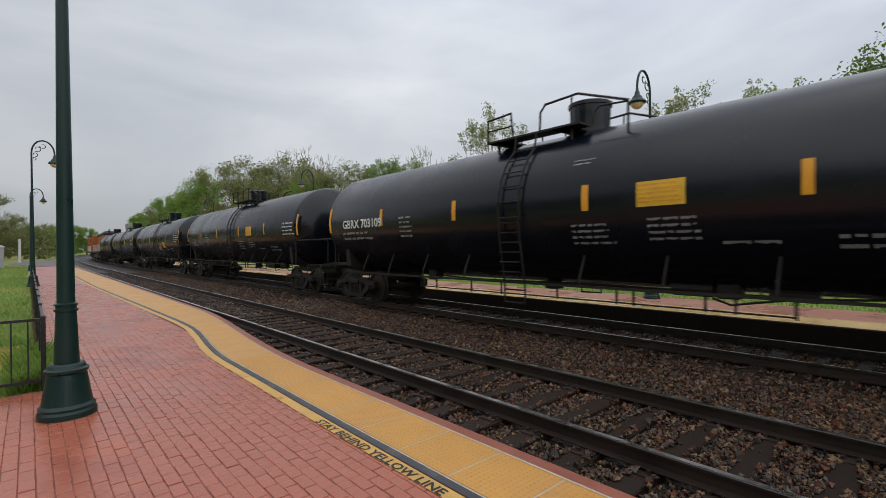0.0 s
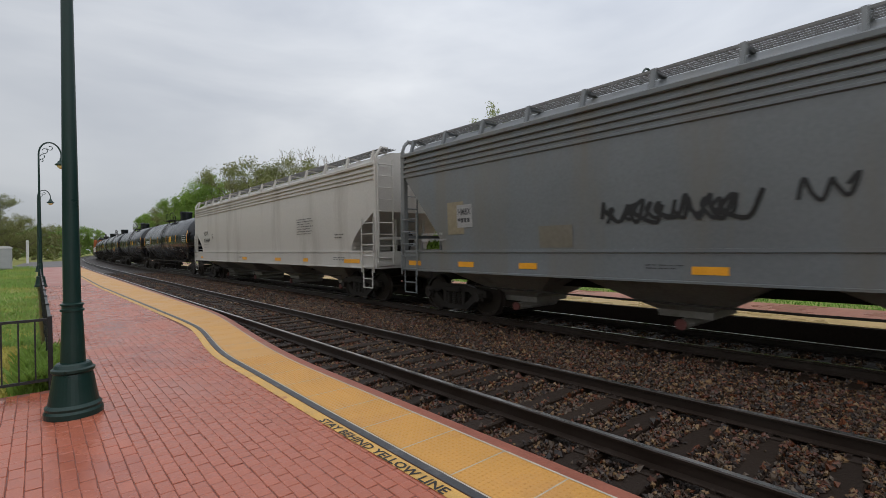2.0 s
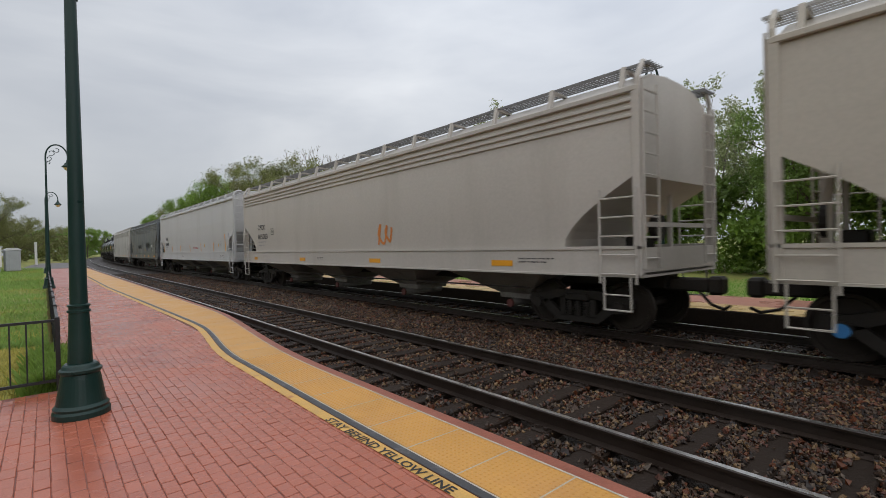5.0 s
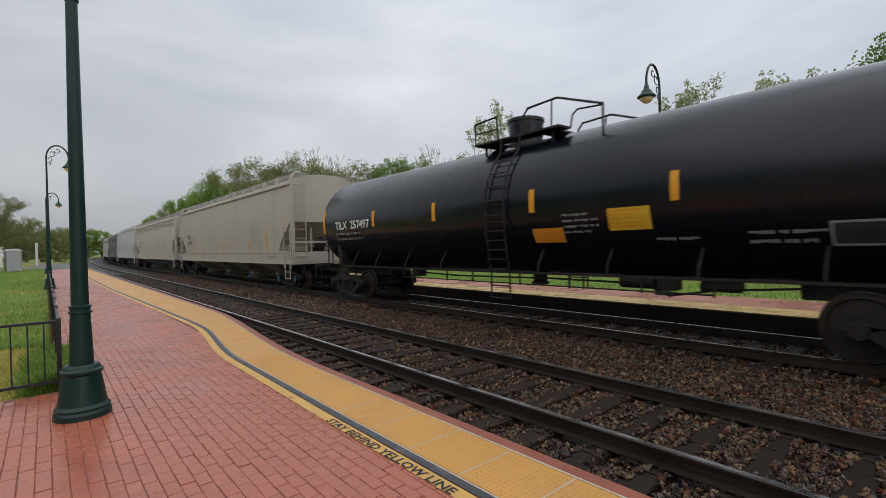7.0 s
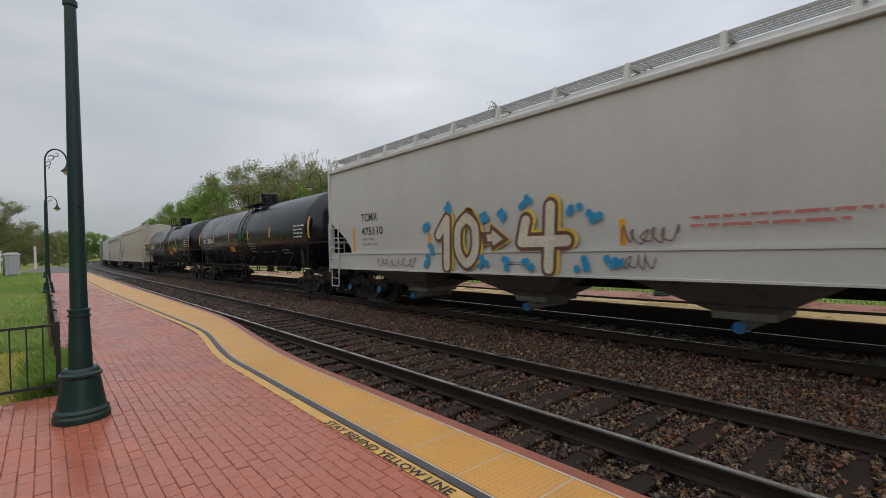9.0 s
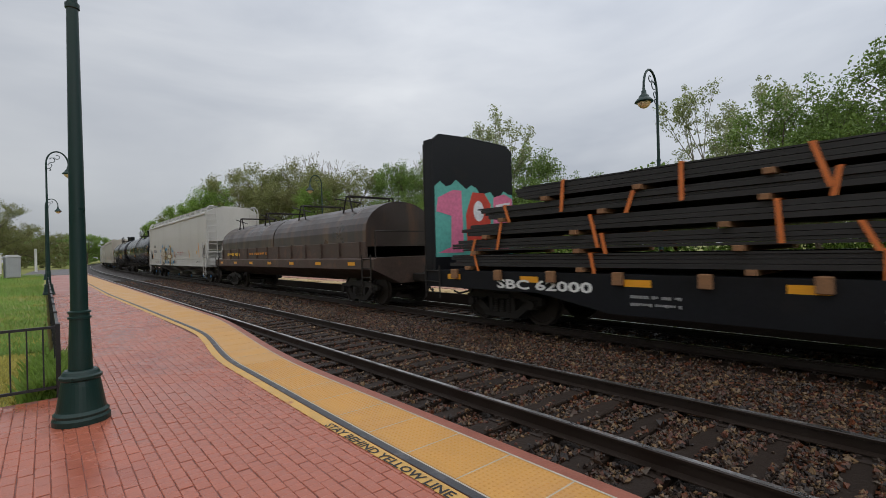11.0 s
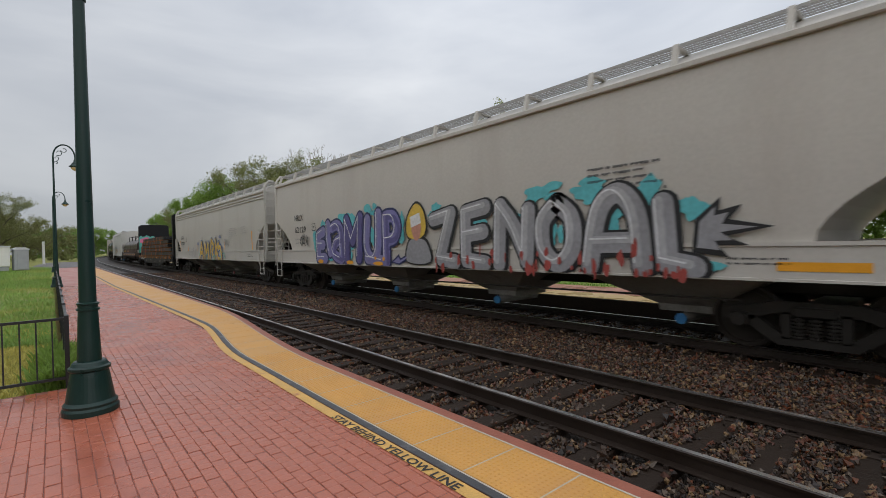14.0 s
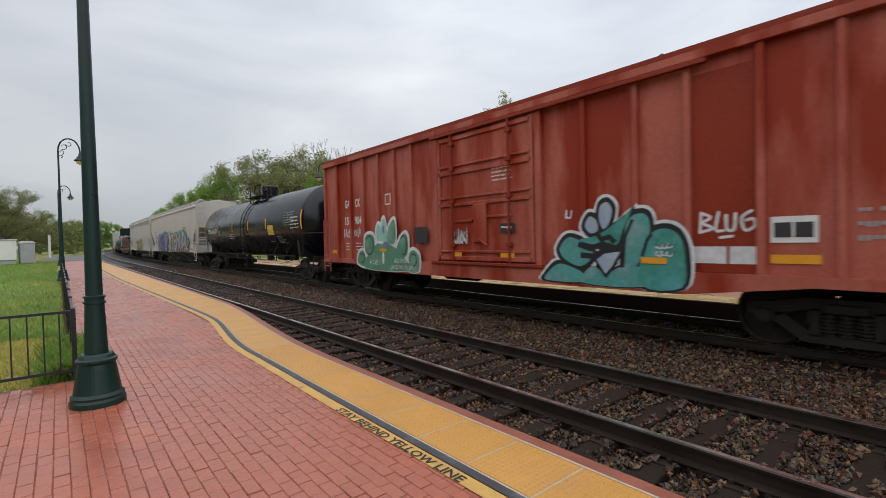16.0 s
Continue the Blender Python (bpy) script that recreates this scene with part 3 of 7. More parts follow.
def lawn_near(rng, n):
    y = 7.6 + 6.5 * rng.random(n)
    x = -0.02 - 3.0 * rng.random(n)
    return np.stack([x, y, np.interp(x, [-12, -0.5, 0], [0.08, -0.05, -0.07])], -1)


def lawn_left(rng, n):
    y = 11.5 + 30 * rng.random(n) ** 1.8
    x = -0.0 - (2.2 + 0.22 * (y - 7.6)) * rng.random(n)
    return np.stack([x, y, np.interp(x, [-12, -0.5, 0], [0.08, -0.05, -0.07])], -1)


def lawn_far_left(rng, n):
    y = 30 + 45 * rng.random(n)
    x = -0.1 - 9 * rng.random(n)
    return np.stack([x, y, np.interp(x, [-12, -0.5, 0], [0.08, -0.05, -0.07])], -1)


def weeds(rng, n):
    y = 7.6 + 2.6 * rng.random(n) ** 1.5
    x = 0.05 + rng.normal(0, 0.12, n)
    return np.stack([x, y, np.full(n, -0.05)], -1)


def verge(rng, n):
    return np.stack([rng.uniform(15.4, 22, n), rng.uniform(-6, 30, n), np.full(n, -0.04)], -1)


blades("grass", 42000, lawn_near, 0.055, 10, M_DRY_GRASS, "short yellowish grass with green tufts")
blades("grass", 36000, lawn_left, 0.10, 11, M_GRASS, "rough green grass turning yellow in places")
blades("grass", 25000, lawn_far_left, 0.16, 12, M_GRASS, "rough green grass turning yellow in places")
blades("grass", 3600, weeds, 0.23, 13, M_LEAF_BRIGHT, "bright green weeds growing at the fence")
blades("grass", 46000, verge, 0.08, 14, M_MOWN, "bright green mown grass behind the far platform")


# ---- trees ----
def leaf_cloud(centres, radii, per, size, rng):
    """Small bent leaves scattered in clumps round the given twig ends."""
    n = len(centres) * per
    c = np.repeat(centres, per, 0)
    r = np.repeat(radii, per)[:, None]
    d = rng.normal(size=(n, 3))
    d /= np.linalg.norm(d, axis=1, keepdims=True)
    p = c + d * r * rng.random((n, 1)) ** 0.45 * np.array([1, 1, 0.75])
    u = rng.normal(size=(n, 3))
    u /= np.linalg.norm(u, axis=1, keepdims=True)
    w = np.cross(u, rng.normal(size=(n, 3)))
    w /= np.linalg.norm(w, axis=1, keepdims=True)
    s = size * rng.uniform(0.6, 1.4, (n, 1))
    v = np.stack([p - u * s, p + w * s * 0.55, p + u * s, p - w * s * 0.55 + np.cross(u, w) * s * 0.3], 1)
    return v.reshape(-1, 3), n


def tree(label, height, width, trunk_h, leaf_mat, per, leaf_size, seed, bark=M_BARK, depth=4, clump=0.5, name="tree", thick=0.022, thin=0.008):
    """A tapered trunk that forks into limbs and twigs; the leaves hang in clumps round the twigs."""
    rng = np.random.default_rng(seed)
    t = thing(name, label, name)
    segs, ends = [], []

    def grow(p, d, length, r, level):
        k = 3 if level < 2 else 2
        for _ in range(k):
            q = p + d * (length / k)
            segs.append((p, q, r, r * 0.86))
            r *= 0.86
            p = q
            d = d + Vector(rng.normal(0, 0.10, 3).tolist())
            d.normalize()
            if level >= 1:
                ends.append(p.copy())
        if level >= depth:
            return
        n = 3 if level < 2 else int(rng.integers(2, 4))
        a0 = rng.uniform(0, 6.28)
        for i in range(n):
            a = a0 + 6.28 * i / n + rng.uniform(-0.5, 0.5)
            spread = rng.uniform(0.35, 0.95) * (width / height) * 1.5
            e = d + Vector((math.cos(a) * spread, math.sin(a) * spread, rng.uniform(-0.1, 0.35)))
            e.normalize()
            grow(p, e, length * rng.uniform(0.55, 0.82), r * 0.72, level + 1)

    grow(Vector((0, 0, -0.1)), Vector((0, 0, 1)), trunk_h, height * thick, 0)
    for i in range(4):
        a = rng.uniform(0, 6.28)
        grow(Vector((0, 0, trunk_h * rng.uniform(0.45, 0.95))), Vector((math.cos(a) * 0.9, math.sin(a) * 0.9, 0.55)).normalized(), trunk_h * 0.6, height * thick * 0.45, 1)
    top = max(q.z for _, q, _, _ in segs)
    wide = max(max(abs(q.x), abs(q.y)) for _, q, _, _ in segs)
    sx, sz = (width / 2) / wide, height / top
    verts, faces = [], []
    for p, q, r0, r1 in segs:
        p, q = Vector((p.x * sx, p.y * sx, p.z * sz)), Vector((q.x * sx, q.y * sx, q.z * sz))
        d = (q - p).normalized()
        u = d.orthogonal().normalized()
        w = d.cross(u)
        k = 6 if r0 > 0.05 else 3
        base = len(verts)
        for c, r in ((p, max(r0, thin)), (q, max(r1, thin * 0.75))):
            for i in range(k):
                a = 6.2832 * i / k
                verts.append(c + u * (r * math.cos(a)) + w * (r * math.sin(a)))
        for i in range(k):
            faces.append((base + i, base + (i + 1) % k, base + k + (i + 1) % k, base + k + i))
    mesh_part("trunk", verts, faces, bark, t, "trunk, limbs and twigs")
    if per:
        e = np.array([(q.x * sx, q.y * sx, q.z * sz) for q in ends])
        rad = rng.uniform(0.4, 1.0, len(e)) * clump
        v, n = leaf_cloud(e, rad, per, leaf_size, rng)
        f = np.arange(n * 4).reshape(n, 4)
        mesh_part("crown", v.tolist(), f.tolist(), leaf_mat, t, "")
    return t


T_GREEN = tree("leafy green tree behind the far platform", 9.0, 7.5, 2.4, M_LEAF, 46, 0.066, 21, clump=0.75)
T_OLIVE = tree("tree with olive-brown young leaves", 14.0, 13.0, 3.6, M_LEAF_OLIVE, 44, 0.115, 22, clump=1.25)
T_BRIGHT = tree("spring-green leafy tree beside the railway", 14.0, 11.0, 3.2, M_LEAF_BRIGHT, 44, 0.115, 23, clump=1.25)
T_PALE = tree("slender pale tree just coming into leaf", 11.5, 6.0, 3.0, M_LEAF_PALE, 22, 0.07, 24, bark=M_BARK_PALE, clump=0.45, thick=0.014)
T_BARE = tree("bare grey tree without leaves", 16.0, 9.0, 4.5, M_LEAF_PALE, 0, 0.1, 25, bark=M_BARK_PALE, depth=5, thick=0.016, thin=0.022)
T_BUSH = tree("dense green shrub beside the railway", 4.2, 6.0, 0.9, M_LEAF, 12, 0.14, 26, clump=0.85, name="shrub")
T_BUSH2 = tree("dense spring-green shrub beside the railway", 4.0, 5.6, 0.8, M_LEAF_BRIGHT, 12, 0.14, 27, clump=0.85, name="shrub")
first_used = set()


def plant(proto, x, y, height_scale, turn, wide=None):
    k = height_scale
    m = pose(x, y, 0.0, 0, 0, turn) @ Matrix.Diagonal((wide or k, wide or k, k, 1))
    if proto.name not in first_used:
        first_used.add(proto.name)
        proto.matrix_basis = m
    else:
        o = copy_thing(proto, pose(x, y, 0.0, 0, 0, turn))
        o.scale = (wide or k, wide or k, k)


def plant_line(proto, s, lateral, k, turn, wide=None):
    p = on_line(s, lateral)
    plant(proto, p.x, p.y, k, turn, wide)


plant(T_PALE, 27, 25.2, 1.10, 0)
plant(T_PALE, 26.5, 9.4, 0.88, 70)
plant(T_PALE, 28.5, 7.4, 0.86, 170)
plant(T_GREEN, 24.0, 4.4, 0.90, 20)
plant(T_GREEN, 23.5, 1.6, 1.02, 250)
plant(T_GREEN, 23.5, -1.8, 1.08, 130)
plant(T_GREEN, 22.5, -6.0, 1.0, 200)
plant(T_GREEN, 28.0, 5.6, 0.88, 290)
plant(T_GREEN, 30, 13.0, 0.74, 80)
plant(T_GREEN, 31, 19.5, 0.80, 10)
plant(T_GREEN, 28, 22.2, 1.02, 40)
plant(T_BARE, 37, 44, 0.90, 0)
plant(T_BARE, 36, 79, 1.22, 40)
plant(T_BARE, 36, 72.5, 1.14, 130)
plant(T_OLIVE, 29, 76, 1.20, 0)
plant(T_OLIVE, 29, 69, 1.06, 100)
plant(T_OLIVE, 30, 90, 1.22, 200)
plant(T_OLIVE, 30, 62, 0.96, 33)
plant(T_GREEN, 31, 42, 1.28, 150)
plant(T_GREEN, 32, 47, 1.25, 220)
plant(T_OLIVE, 30, 53, 0.86, 310)
plant(T_GREEN, 31, 37, 1.12, 20)
plant(T_BRIGHT, 29, 34, 0.5, 90)
plant(T_BRIGHT, 28, 58, 0.78, 140)
plant(T_BRIGHT, 28, 104, 1.20, 0)
plant(T_BRIGHT, 27, 112, 1.10, 70)
plant(T_BRIGHT, 29, 124, 1.08, 190)
plant(T_BRIGHT, 28, 138, 1.12, 250)
for i, s in enumerate((150, 165, 178, 195, 212, 232, 255, 280)):
    plant_line(T_BRIGHT if i % 3 else T_OLIVE, s, 26 + 3 * math.sin(i * 2.1), 1.08 + 0.1 * math.sin(i * 1.7), i * 47)
for i in range(30):
    s = -14 + i * 5.0
    plant_line(T_BUSH if i % 2 else T_BUSH2, s, 25.5 + 1.5 * math.sin(i * 1.3) + 0.02 * s, 1.05 + 0.25 * math.sin(i * 2.9), i * 67)
# trees beyond the end of the platform and on the grass side
for i, (x, y, k) in enumerate(((-6.0, 92, 0.72), (-9.5, 86, 0.72), (-13, 92, 0.75), (-8, 104, 0.74), (-1.5, 132, 0.62), (-4, 124, 0.65), (-17, 84, 0.72), (-22, 92, 0.7))):
    plant(T_OLIVE, x, y, k, i * 71)
for i, (x, y, k) in enumerate(((2, 205, 0.75), (8, 215, 0.8), (-4, 195, 0.7), (13, 235, 0.85), (-12, 185, 0.8), (20, 270, 0.9), (5, 228, 0.85))):
    plant(T_BRIGHT if i % 2 else T_OLIVE, x, y, k, i * 53)


def woods(lane, count, size, seed, mat, label):
    """A far thicket of leaves with an uneven top; lane gives (lateral, s, top height) for random numbers."""
    rng = np.random.default_rng(seed)
    lat, s, top = lane(rng, count // 40)
    c = np.array([on_line(float(b), float(a)) for a, b in zip(lat, s)])
    c[:, 2] = top * rng.random(len(c)) ** 0.7
    v, n = leaf_cloud(c, rng.uniform(0.5, 1.3, len(c)), 40, size, rng)
    ob = mesh_part("woods", v.tolist(), np.arange(n * 4).reshape(n, 4).tolist(), mat)
    return tagged(ob, label, "woods", kind="stuff")


def uneven(s, base, swing):
    return base + swing * (np.sin(s * 0.21) + 0.6 * np.sin(s * 0.53 + 1) + 0.4 * np.sin(s * 1.1 + 2))


def band_right(rng, n):
    s = rng.uniform(-30, 150, n)
    return rng.uniform(31, 38, n), s, uneven(s, 6.6, 1.0)


def band_right_low(rng, n):
    s = rng.uniform(-14, 40, n)
    return rng.uniform(24.5, 28, n), s, uneven(s, 3.4, 0.6)


def band_right_ground(rng, n):
    s = rng.uniform(-14, 40, n)
    return rng.uniform(24.0, 26, n), s, np.full(n, 1.3)


def band_left(rng, n):
    lat = rng.uniform(-60, 1.0, n)
    s = 118 + 0.3 * (lat + 60) + rng.uniform(0, 16, n)
    return lat, s, uneven(lat * 2, 5.2, 0.9)


# never in view: added to block low sky from the tank cars' reflections
def band_behind(rng, n):
    s = rng.uniform(-70, 50, n)
    return rng.uniform(-29, -23, n), s, uneven(s, 10.0, 0.9)


def band_end(rng, n):
    lat = rng.uniform(-16, 0.5, n)
    s = rng.uniform(180, 345, n)
    return lat, s, uneven(s * 0.7, 8.0, 1.0)


woods(band_right, 42000, 0.17, 41, M_LEAF, "leafy green thicket behind the far platform")
woods(band_right_ground, 22000, 0.11, 46, M_LEAF_BRIGHT, "low spring-green weeds behind the far platform")
woods(band_right_low, 44000, 0.11, 42, M_LEAF_BRIGHT, "low spring-green undergrowth behind the far platform")
woods(band_behind, 60000, 0.30, 47, M_LEAF, "unseen tall leafy thicket behind the camera, added to darken reflections")
woods(band_left, 26000, 0.26, 43, M_LEAF_OLIVE, "far olive-brown thicket beyond the grass")
woods(band_end, 28000, 0.34, 44, M_LEAF, "far green woods where the line curves away")


# ---- the freight train ----
M_TANK = material("black_tank_paint", (0.0026, 0.0046, 0.0092), 0.25, spec=0.42, vary=0.35, scale=0.7, fine=20, bump=0.05, second=(0.005, 0.0058, 0.0078), second_at=(0.55, 0.9), streaks=2.0, rough_vary=0.08)
M_UNDER = material("dark_grimy_steel", (0.019, 0.016, 0.0135), 0.6, 0.0, spec=0.3, vary=0.4, scale=2.5, fine=30, bump=0.3, second=(0.03, 0.022, 0.017))
M_WHEEL = material("wheel_steel", (0.026, 0.020, 0.016), 0.55, 0.0, spec=0.3, vary=0.3, scale=3, fine=30)
M_REFLECT = material("yellow_reflective_tape", (0.75, 0.33, 0.02), 0.4, vary=0.12, scale=5, bump=0)
M_WHITE_MARK = material("white_stencil", (0.70, 0.70, 0.68), 0.6, vary=0.15, scale=6, bump=0)
M_GREY_MARK = material("faded_stencil", (0.30, 0.30, 0.30), 0.6, vary=0.25, scale=6, bump=0)
M_DARK_MARK = material("dark_stencil", (0.03, 0.03, 0.035), 0.6, vary=0.2, scale=6, bump=0)
M_RED_MARK = material("red_stencil", (0.45, 0.06, 0.04), 0.6, vary=0.2, scale=6, bump=0)
M_BROWN_MARK = material("brown_spray", (0.16, 0.07, 0.05), 0.6, vary=0.3, scale=6, bump=0)
M_PLACARD = material("yellow_placard", (0.72, 0.42, 0.03), 0.5, vary=0.1, scale=4, bump=0)
M_ORANGE_PLACARD = material("orange_placard", (0.70, 0.26, 0.02), 0.5, vary=0.1, scale=4, bump=0)
M_GRATE_LIGHT = material("galvanised_grating", (0.36, 0.36, 0.355), 0.5, 0.0, vary=0.2, scale=4, fine=60)
M_GRATE = material("running_board_steel", (0.19, 0.19, 0.19), 0.55, 0.3, vary=0.3, scale=4, fine=60)
M_CHUTE = material("grimy_chute", (0.27, 0.255, 0.235), 0.6, vary=0.3, scale=2, fine=20, second=(0.11, 0.095, 0.08))
M_RUST_TIP = material("red_outlet_paint", (0.16, 0.05, 0.045), 0.6, vary=0.3, scale=4)
M_BLUE_TIP = material("blue_outlet_paint", (0.03, 0.16, 0.38), 0.5, vary=0.3, scale=4)
M_BLUE_CAP = material("bright_blue_outlet_paint", (0.04, 0.20, 0.45), 0.5, vary=0.3, scale=4)


def hopper_paint(name, color, dirt):
    return material(name, color, 0.5, vary=0.10, scale=0.5, fine=18, bump=0.04, second=dirt, second_at=(0.50, 0.95), streaks=2.6)


def place_flat(car, name, verts, faces, mat, y0, z0, x, label="", slant=0.0):
    """Lay flat lettering on the near side of a car: it reads from the car's front to its rear."""
    on = x if callable(x) else (lambda z: x)
    pts = [(on(z0 + v[1]), y0 - v[0] - slant * v[1], z0 + v[1]) for v in verts]
    return mesh_part(name, pts, faces, mat, car, label)


def words(car, text, y0, z0, size, x, mat, width=None, name="stencil", label="", bold=0.008):
    vs, fs, w = lettering(text, size, bold)
    k = 1 if width is None else width / w
    return place_flat(car, name, [(v[0] * k, v[1], 0) for v in vs], fs, mat, y0, z0, x, label)


def bars(car, y0, z0, width, height, rows, x, mat, seed=1, name="small_print"):
    """Rows of plain bars for print that is too small to read."""
    rng = random.Random(seed)
    vs, fs = [], []
    step = height / rows
    for r in range(rows):
        z1 = height - r * step - step * 0.2
        z2 = z1 - step * 0.40
        a = 0.0
        end = width * rng.uniform(0.7, 1.0)
        pitch = max(0.03, step * 0.42)
        while a < end:
            for _ in range(rng.randint(2, 7)):
                k = len(vs)
                up = rng.choice((0.0, 0.0, 0.12)) * step
                vs += [(a, z2 + up, 0), (a + pitch * 0.72, z2 + up, 0), (a + pitch * 0.72, z1, 0), (a, z1, 0)]
                fs.append((k, k + 1, k + 2, k + 3))
                a += pitch
                if a >= end:
                    break
            a += pitch * 0.9
    return tagged(place_flat(car, name, vs, fs, mat, y0, z0, x), kind="stuff")


def patch(car, name, y0, z0, width, height, x, mat, label="", rows=3):
    """A flat plate or tape on the side; in several rows, so that it follows a round shell."""
    vs, fs = [], []
    for i in range(rows + 1):
        vs += [(0, height * i / rows, 0), (width, height * i / rows, 0)]
    for i in range(rows):
        fs.append((2 * i, 2 * i + 1, 2 * i + 3, 2 * i + 2))
    return place_flat(car, name, vs, fs, mat, y0, z0, x, label)


def truck_parts():
    """The meshes of one two-axle truck: frame and wheelset."""
    b = bmesh.new()
    for sx in (-1, 1):
        x0, x1 = (sx * 1.06, sx * 0.94) if sx < 0 else (0.94, 1.06)
        extrude(b, [(-1.12, 0.62), (-1.12, 0.46), (-0.80, 0.44), (-0.50, 0.57), (0.50, 0.57), (0.80, 0.44), (1.12, 0.46), (1.12, 0.62), (0.80, 0.66), (0.45, 0.74), (-0.45, 0.74), (-0.80, 0.66)], x0, x1, "x")
        extrude(b, [(-0.86, 0.50), (-0.70, 0.52), (-0.34, 0.24), (0.34, 0.24), (0.70, 0.52), (0.86, 0.50), (0.76, 0.36), (0.44, 0.13), (-0.44, 0.13), (-0.76, 0.36)], x0, x1, "x")
        for dy in (-0.33, 0.33):
            box(b, x0, x1, dy - 0.055, dy + 0.055, 0.22, 0.60)
        for dy in (-0.19, 0.0, 0.19):
            for i in range(6):
                z = 0.25 + i * 0.048
                rod(b, (sx * 1.02, dy, z), (sx * 1.02, dy, z + 0.026), 0.08, seg=10)
            rod(b, (sx * 1.02, dy, 0.24), (sx * 1.02, dy, 0.53), 0.05, seg=8)
        for dy in (-0.89, 0.89):
            box(b, sx * 0.98, sx * 1.10, dy - 0.11, dy + 0.11, 0.36, 0.56, 0.02)
            rod(b, (sx * 1.08, dy, 0.457), (sx * 1.17, dy, 0.457), 0.10, seg=12)
    box(b, -1.1, 1.1, -0.24, 0.24, 0.54, 0.68, 0.02)
    for dy in (-0.42, 0.42):
        box(b, -0.85, 0.85, dy - 0.06, dy + 0.06, 0.40, 0.52)
    frame_me = bpy.data.meshes.new("side_frame")
    b.to_mesh(frame_me)
    b.free()
    frame_me.materials.append(M_UNDER)
    b = bmesh.new()
    turn = Matrix.Rotation(math.pi / 2, 4, "Y")
    for sx in (-1, 1):
        prof = [(0.06, -0.07), (0.16, -0.07), (0.17, -0.035), (0.38, -0.02), (0.40, -0.06), (0.457, -0.055), (0.462, 0.04), (0.49, 0.055), (0.485, 0.075), (0.40, 0.07), (0.37, 0.03), (0.17, 0.03), (0.15, 0.07), (0.06, 0.07)]
        if sx > 0:
            prof = [(r, -z) for r, z in reversed(prof)]
        lathe(b, prof, 20, Matrix.Translation((sx * 0.755, 0, 0)) @ turn)
    rod(b, (-1.02, 0, 0), (1.02, 0, 0), 0.085, seg=10)
    for i in range(3):
        a = 2.0944 * i
        for sx in (-1.0, 1.0):
            box(b, sx * 1.15 - 0.02, sx * 1.15 + 0.02, math.cos(a) * 0.055 - 0.015, math.cos(a) * 0.055 + 0.015, math.sin(a) * 0.055 - 0.015, math.sin(a) * 0.055 + 0.015)
    wheel_me = bpy.data.meshes.new("wheelset")
    b.to_mesh(wheel_me)
    b.free()
    wheel_me.materials.append(M_WHEEL)
    return frame_me, wheel_me


FRAME_ME, WHEEL_ME = truck_parts()
WHEELS = []


def add_trucks(car, offset, turning=True, cap=None):
    for y in (offset, -offset):
        t = new("wheel_truck", FRAME_ME)
        t.parent = car
        t.location = (0, y, 0)
        if cap:
            b = bmesh.new()
            for dy in (0.89, -0.89):
                rod(b, (-1.20, dy, 0.457), (-1.172, dy, 0.457), 0.095, seg=12)
            part("bearing_cap", b, cap, t, "painted bearing caps")
        for dy in (0.89, -0.89):
            w = new("wheelset", WHEEL_ME)
            w.parent = t
            w.location = (0, dy, 0.457)
            if turning:
                WHEELS.append((w, dy))


def add_couplers(car, half, mat=M_UNDER):
    for e in (1, -1):
        b = bmesh.new()
        y0, y1 = sorted((e * (half - 0.3), e * (half + 0.62)))
        box(b, -0.11, 0.11, y0, y1, 0.74, 0.98, 0.03)
        y0, y1 = sorted((e * (half + 0.45), e * (half + 0.70)))
        box(b, -0.17, 0.17, y0, y1, 0.70, 1.02, 0.05)
        pipe(b, [(0.35, e * (half + 0.1), 0.75), (0.32, e * (half + 0.35), 0.48), (0.2, e * (half + 0.6), 0.42), (0.1, e * (half + 0.72), 0.5)], 0.028, 6)
        part("coupler", b, mat, car)


def ladder(b, x, y0, y1, z0, z1, rungs, r=0.016, side=True):
    """Two stiles and their rungs, on the side of a car or, with side False, across its end."""
    if side:
        rod(b, (x, y0, z0), (x, y0, z1), r * 1.3, seg=5)
        rod(b, (x, y1, z0), (x, y1, z1), r * 1.3, seg=5)
        for i in range(rungs):
            z = z0 + (z1 - z0) * (i + 0.5) / rungs
            rod(b, (x, y0, z), (x, y1, z), r, seg=5)
    else:
        rod(b, (y0, x, z0), (y0, x, z1), r * 1.3, seg=5)
        rod(b, (y1, x, z0), (y1, x, z1), r * 1.3, seg=5)
        for i in range(rungs):
            z = z0 + (z1 - z0) * (i + 0.5) / rungs
            rod(b, (y0, x, z), (y1, x, z), r, seg=5)


TANK_R, TANK_Z = 1.49, 2.545
CARS = []


def shell(z, gap=0.006):
    return -math.sqrt(max(0.02, (TANK_R + gap) ** 2 - (z - TANK_Z) ** 2))


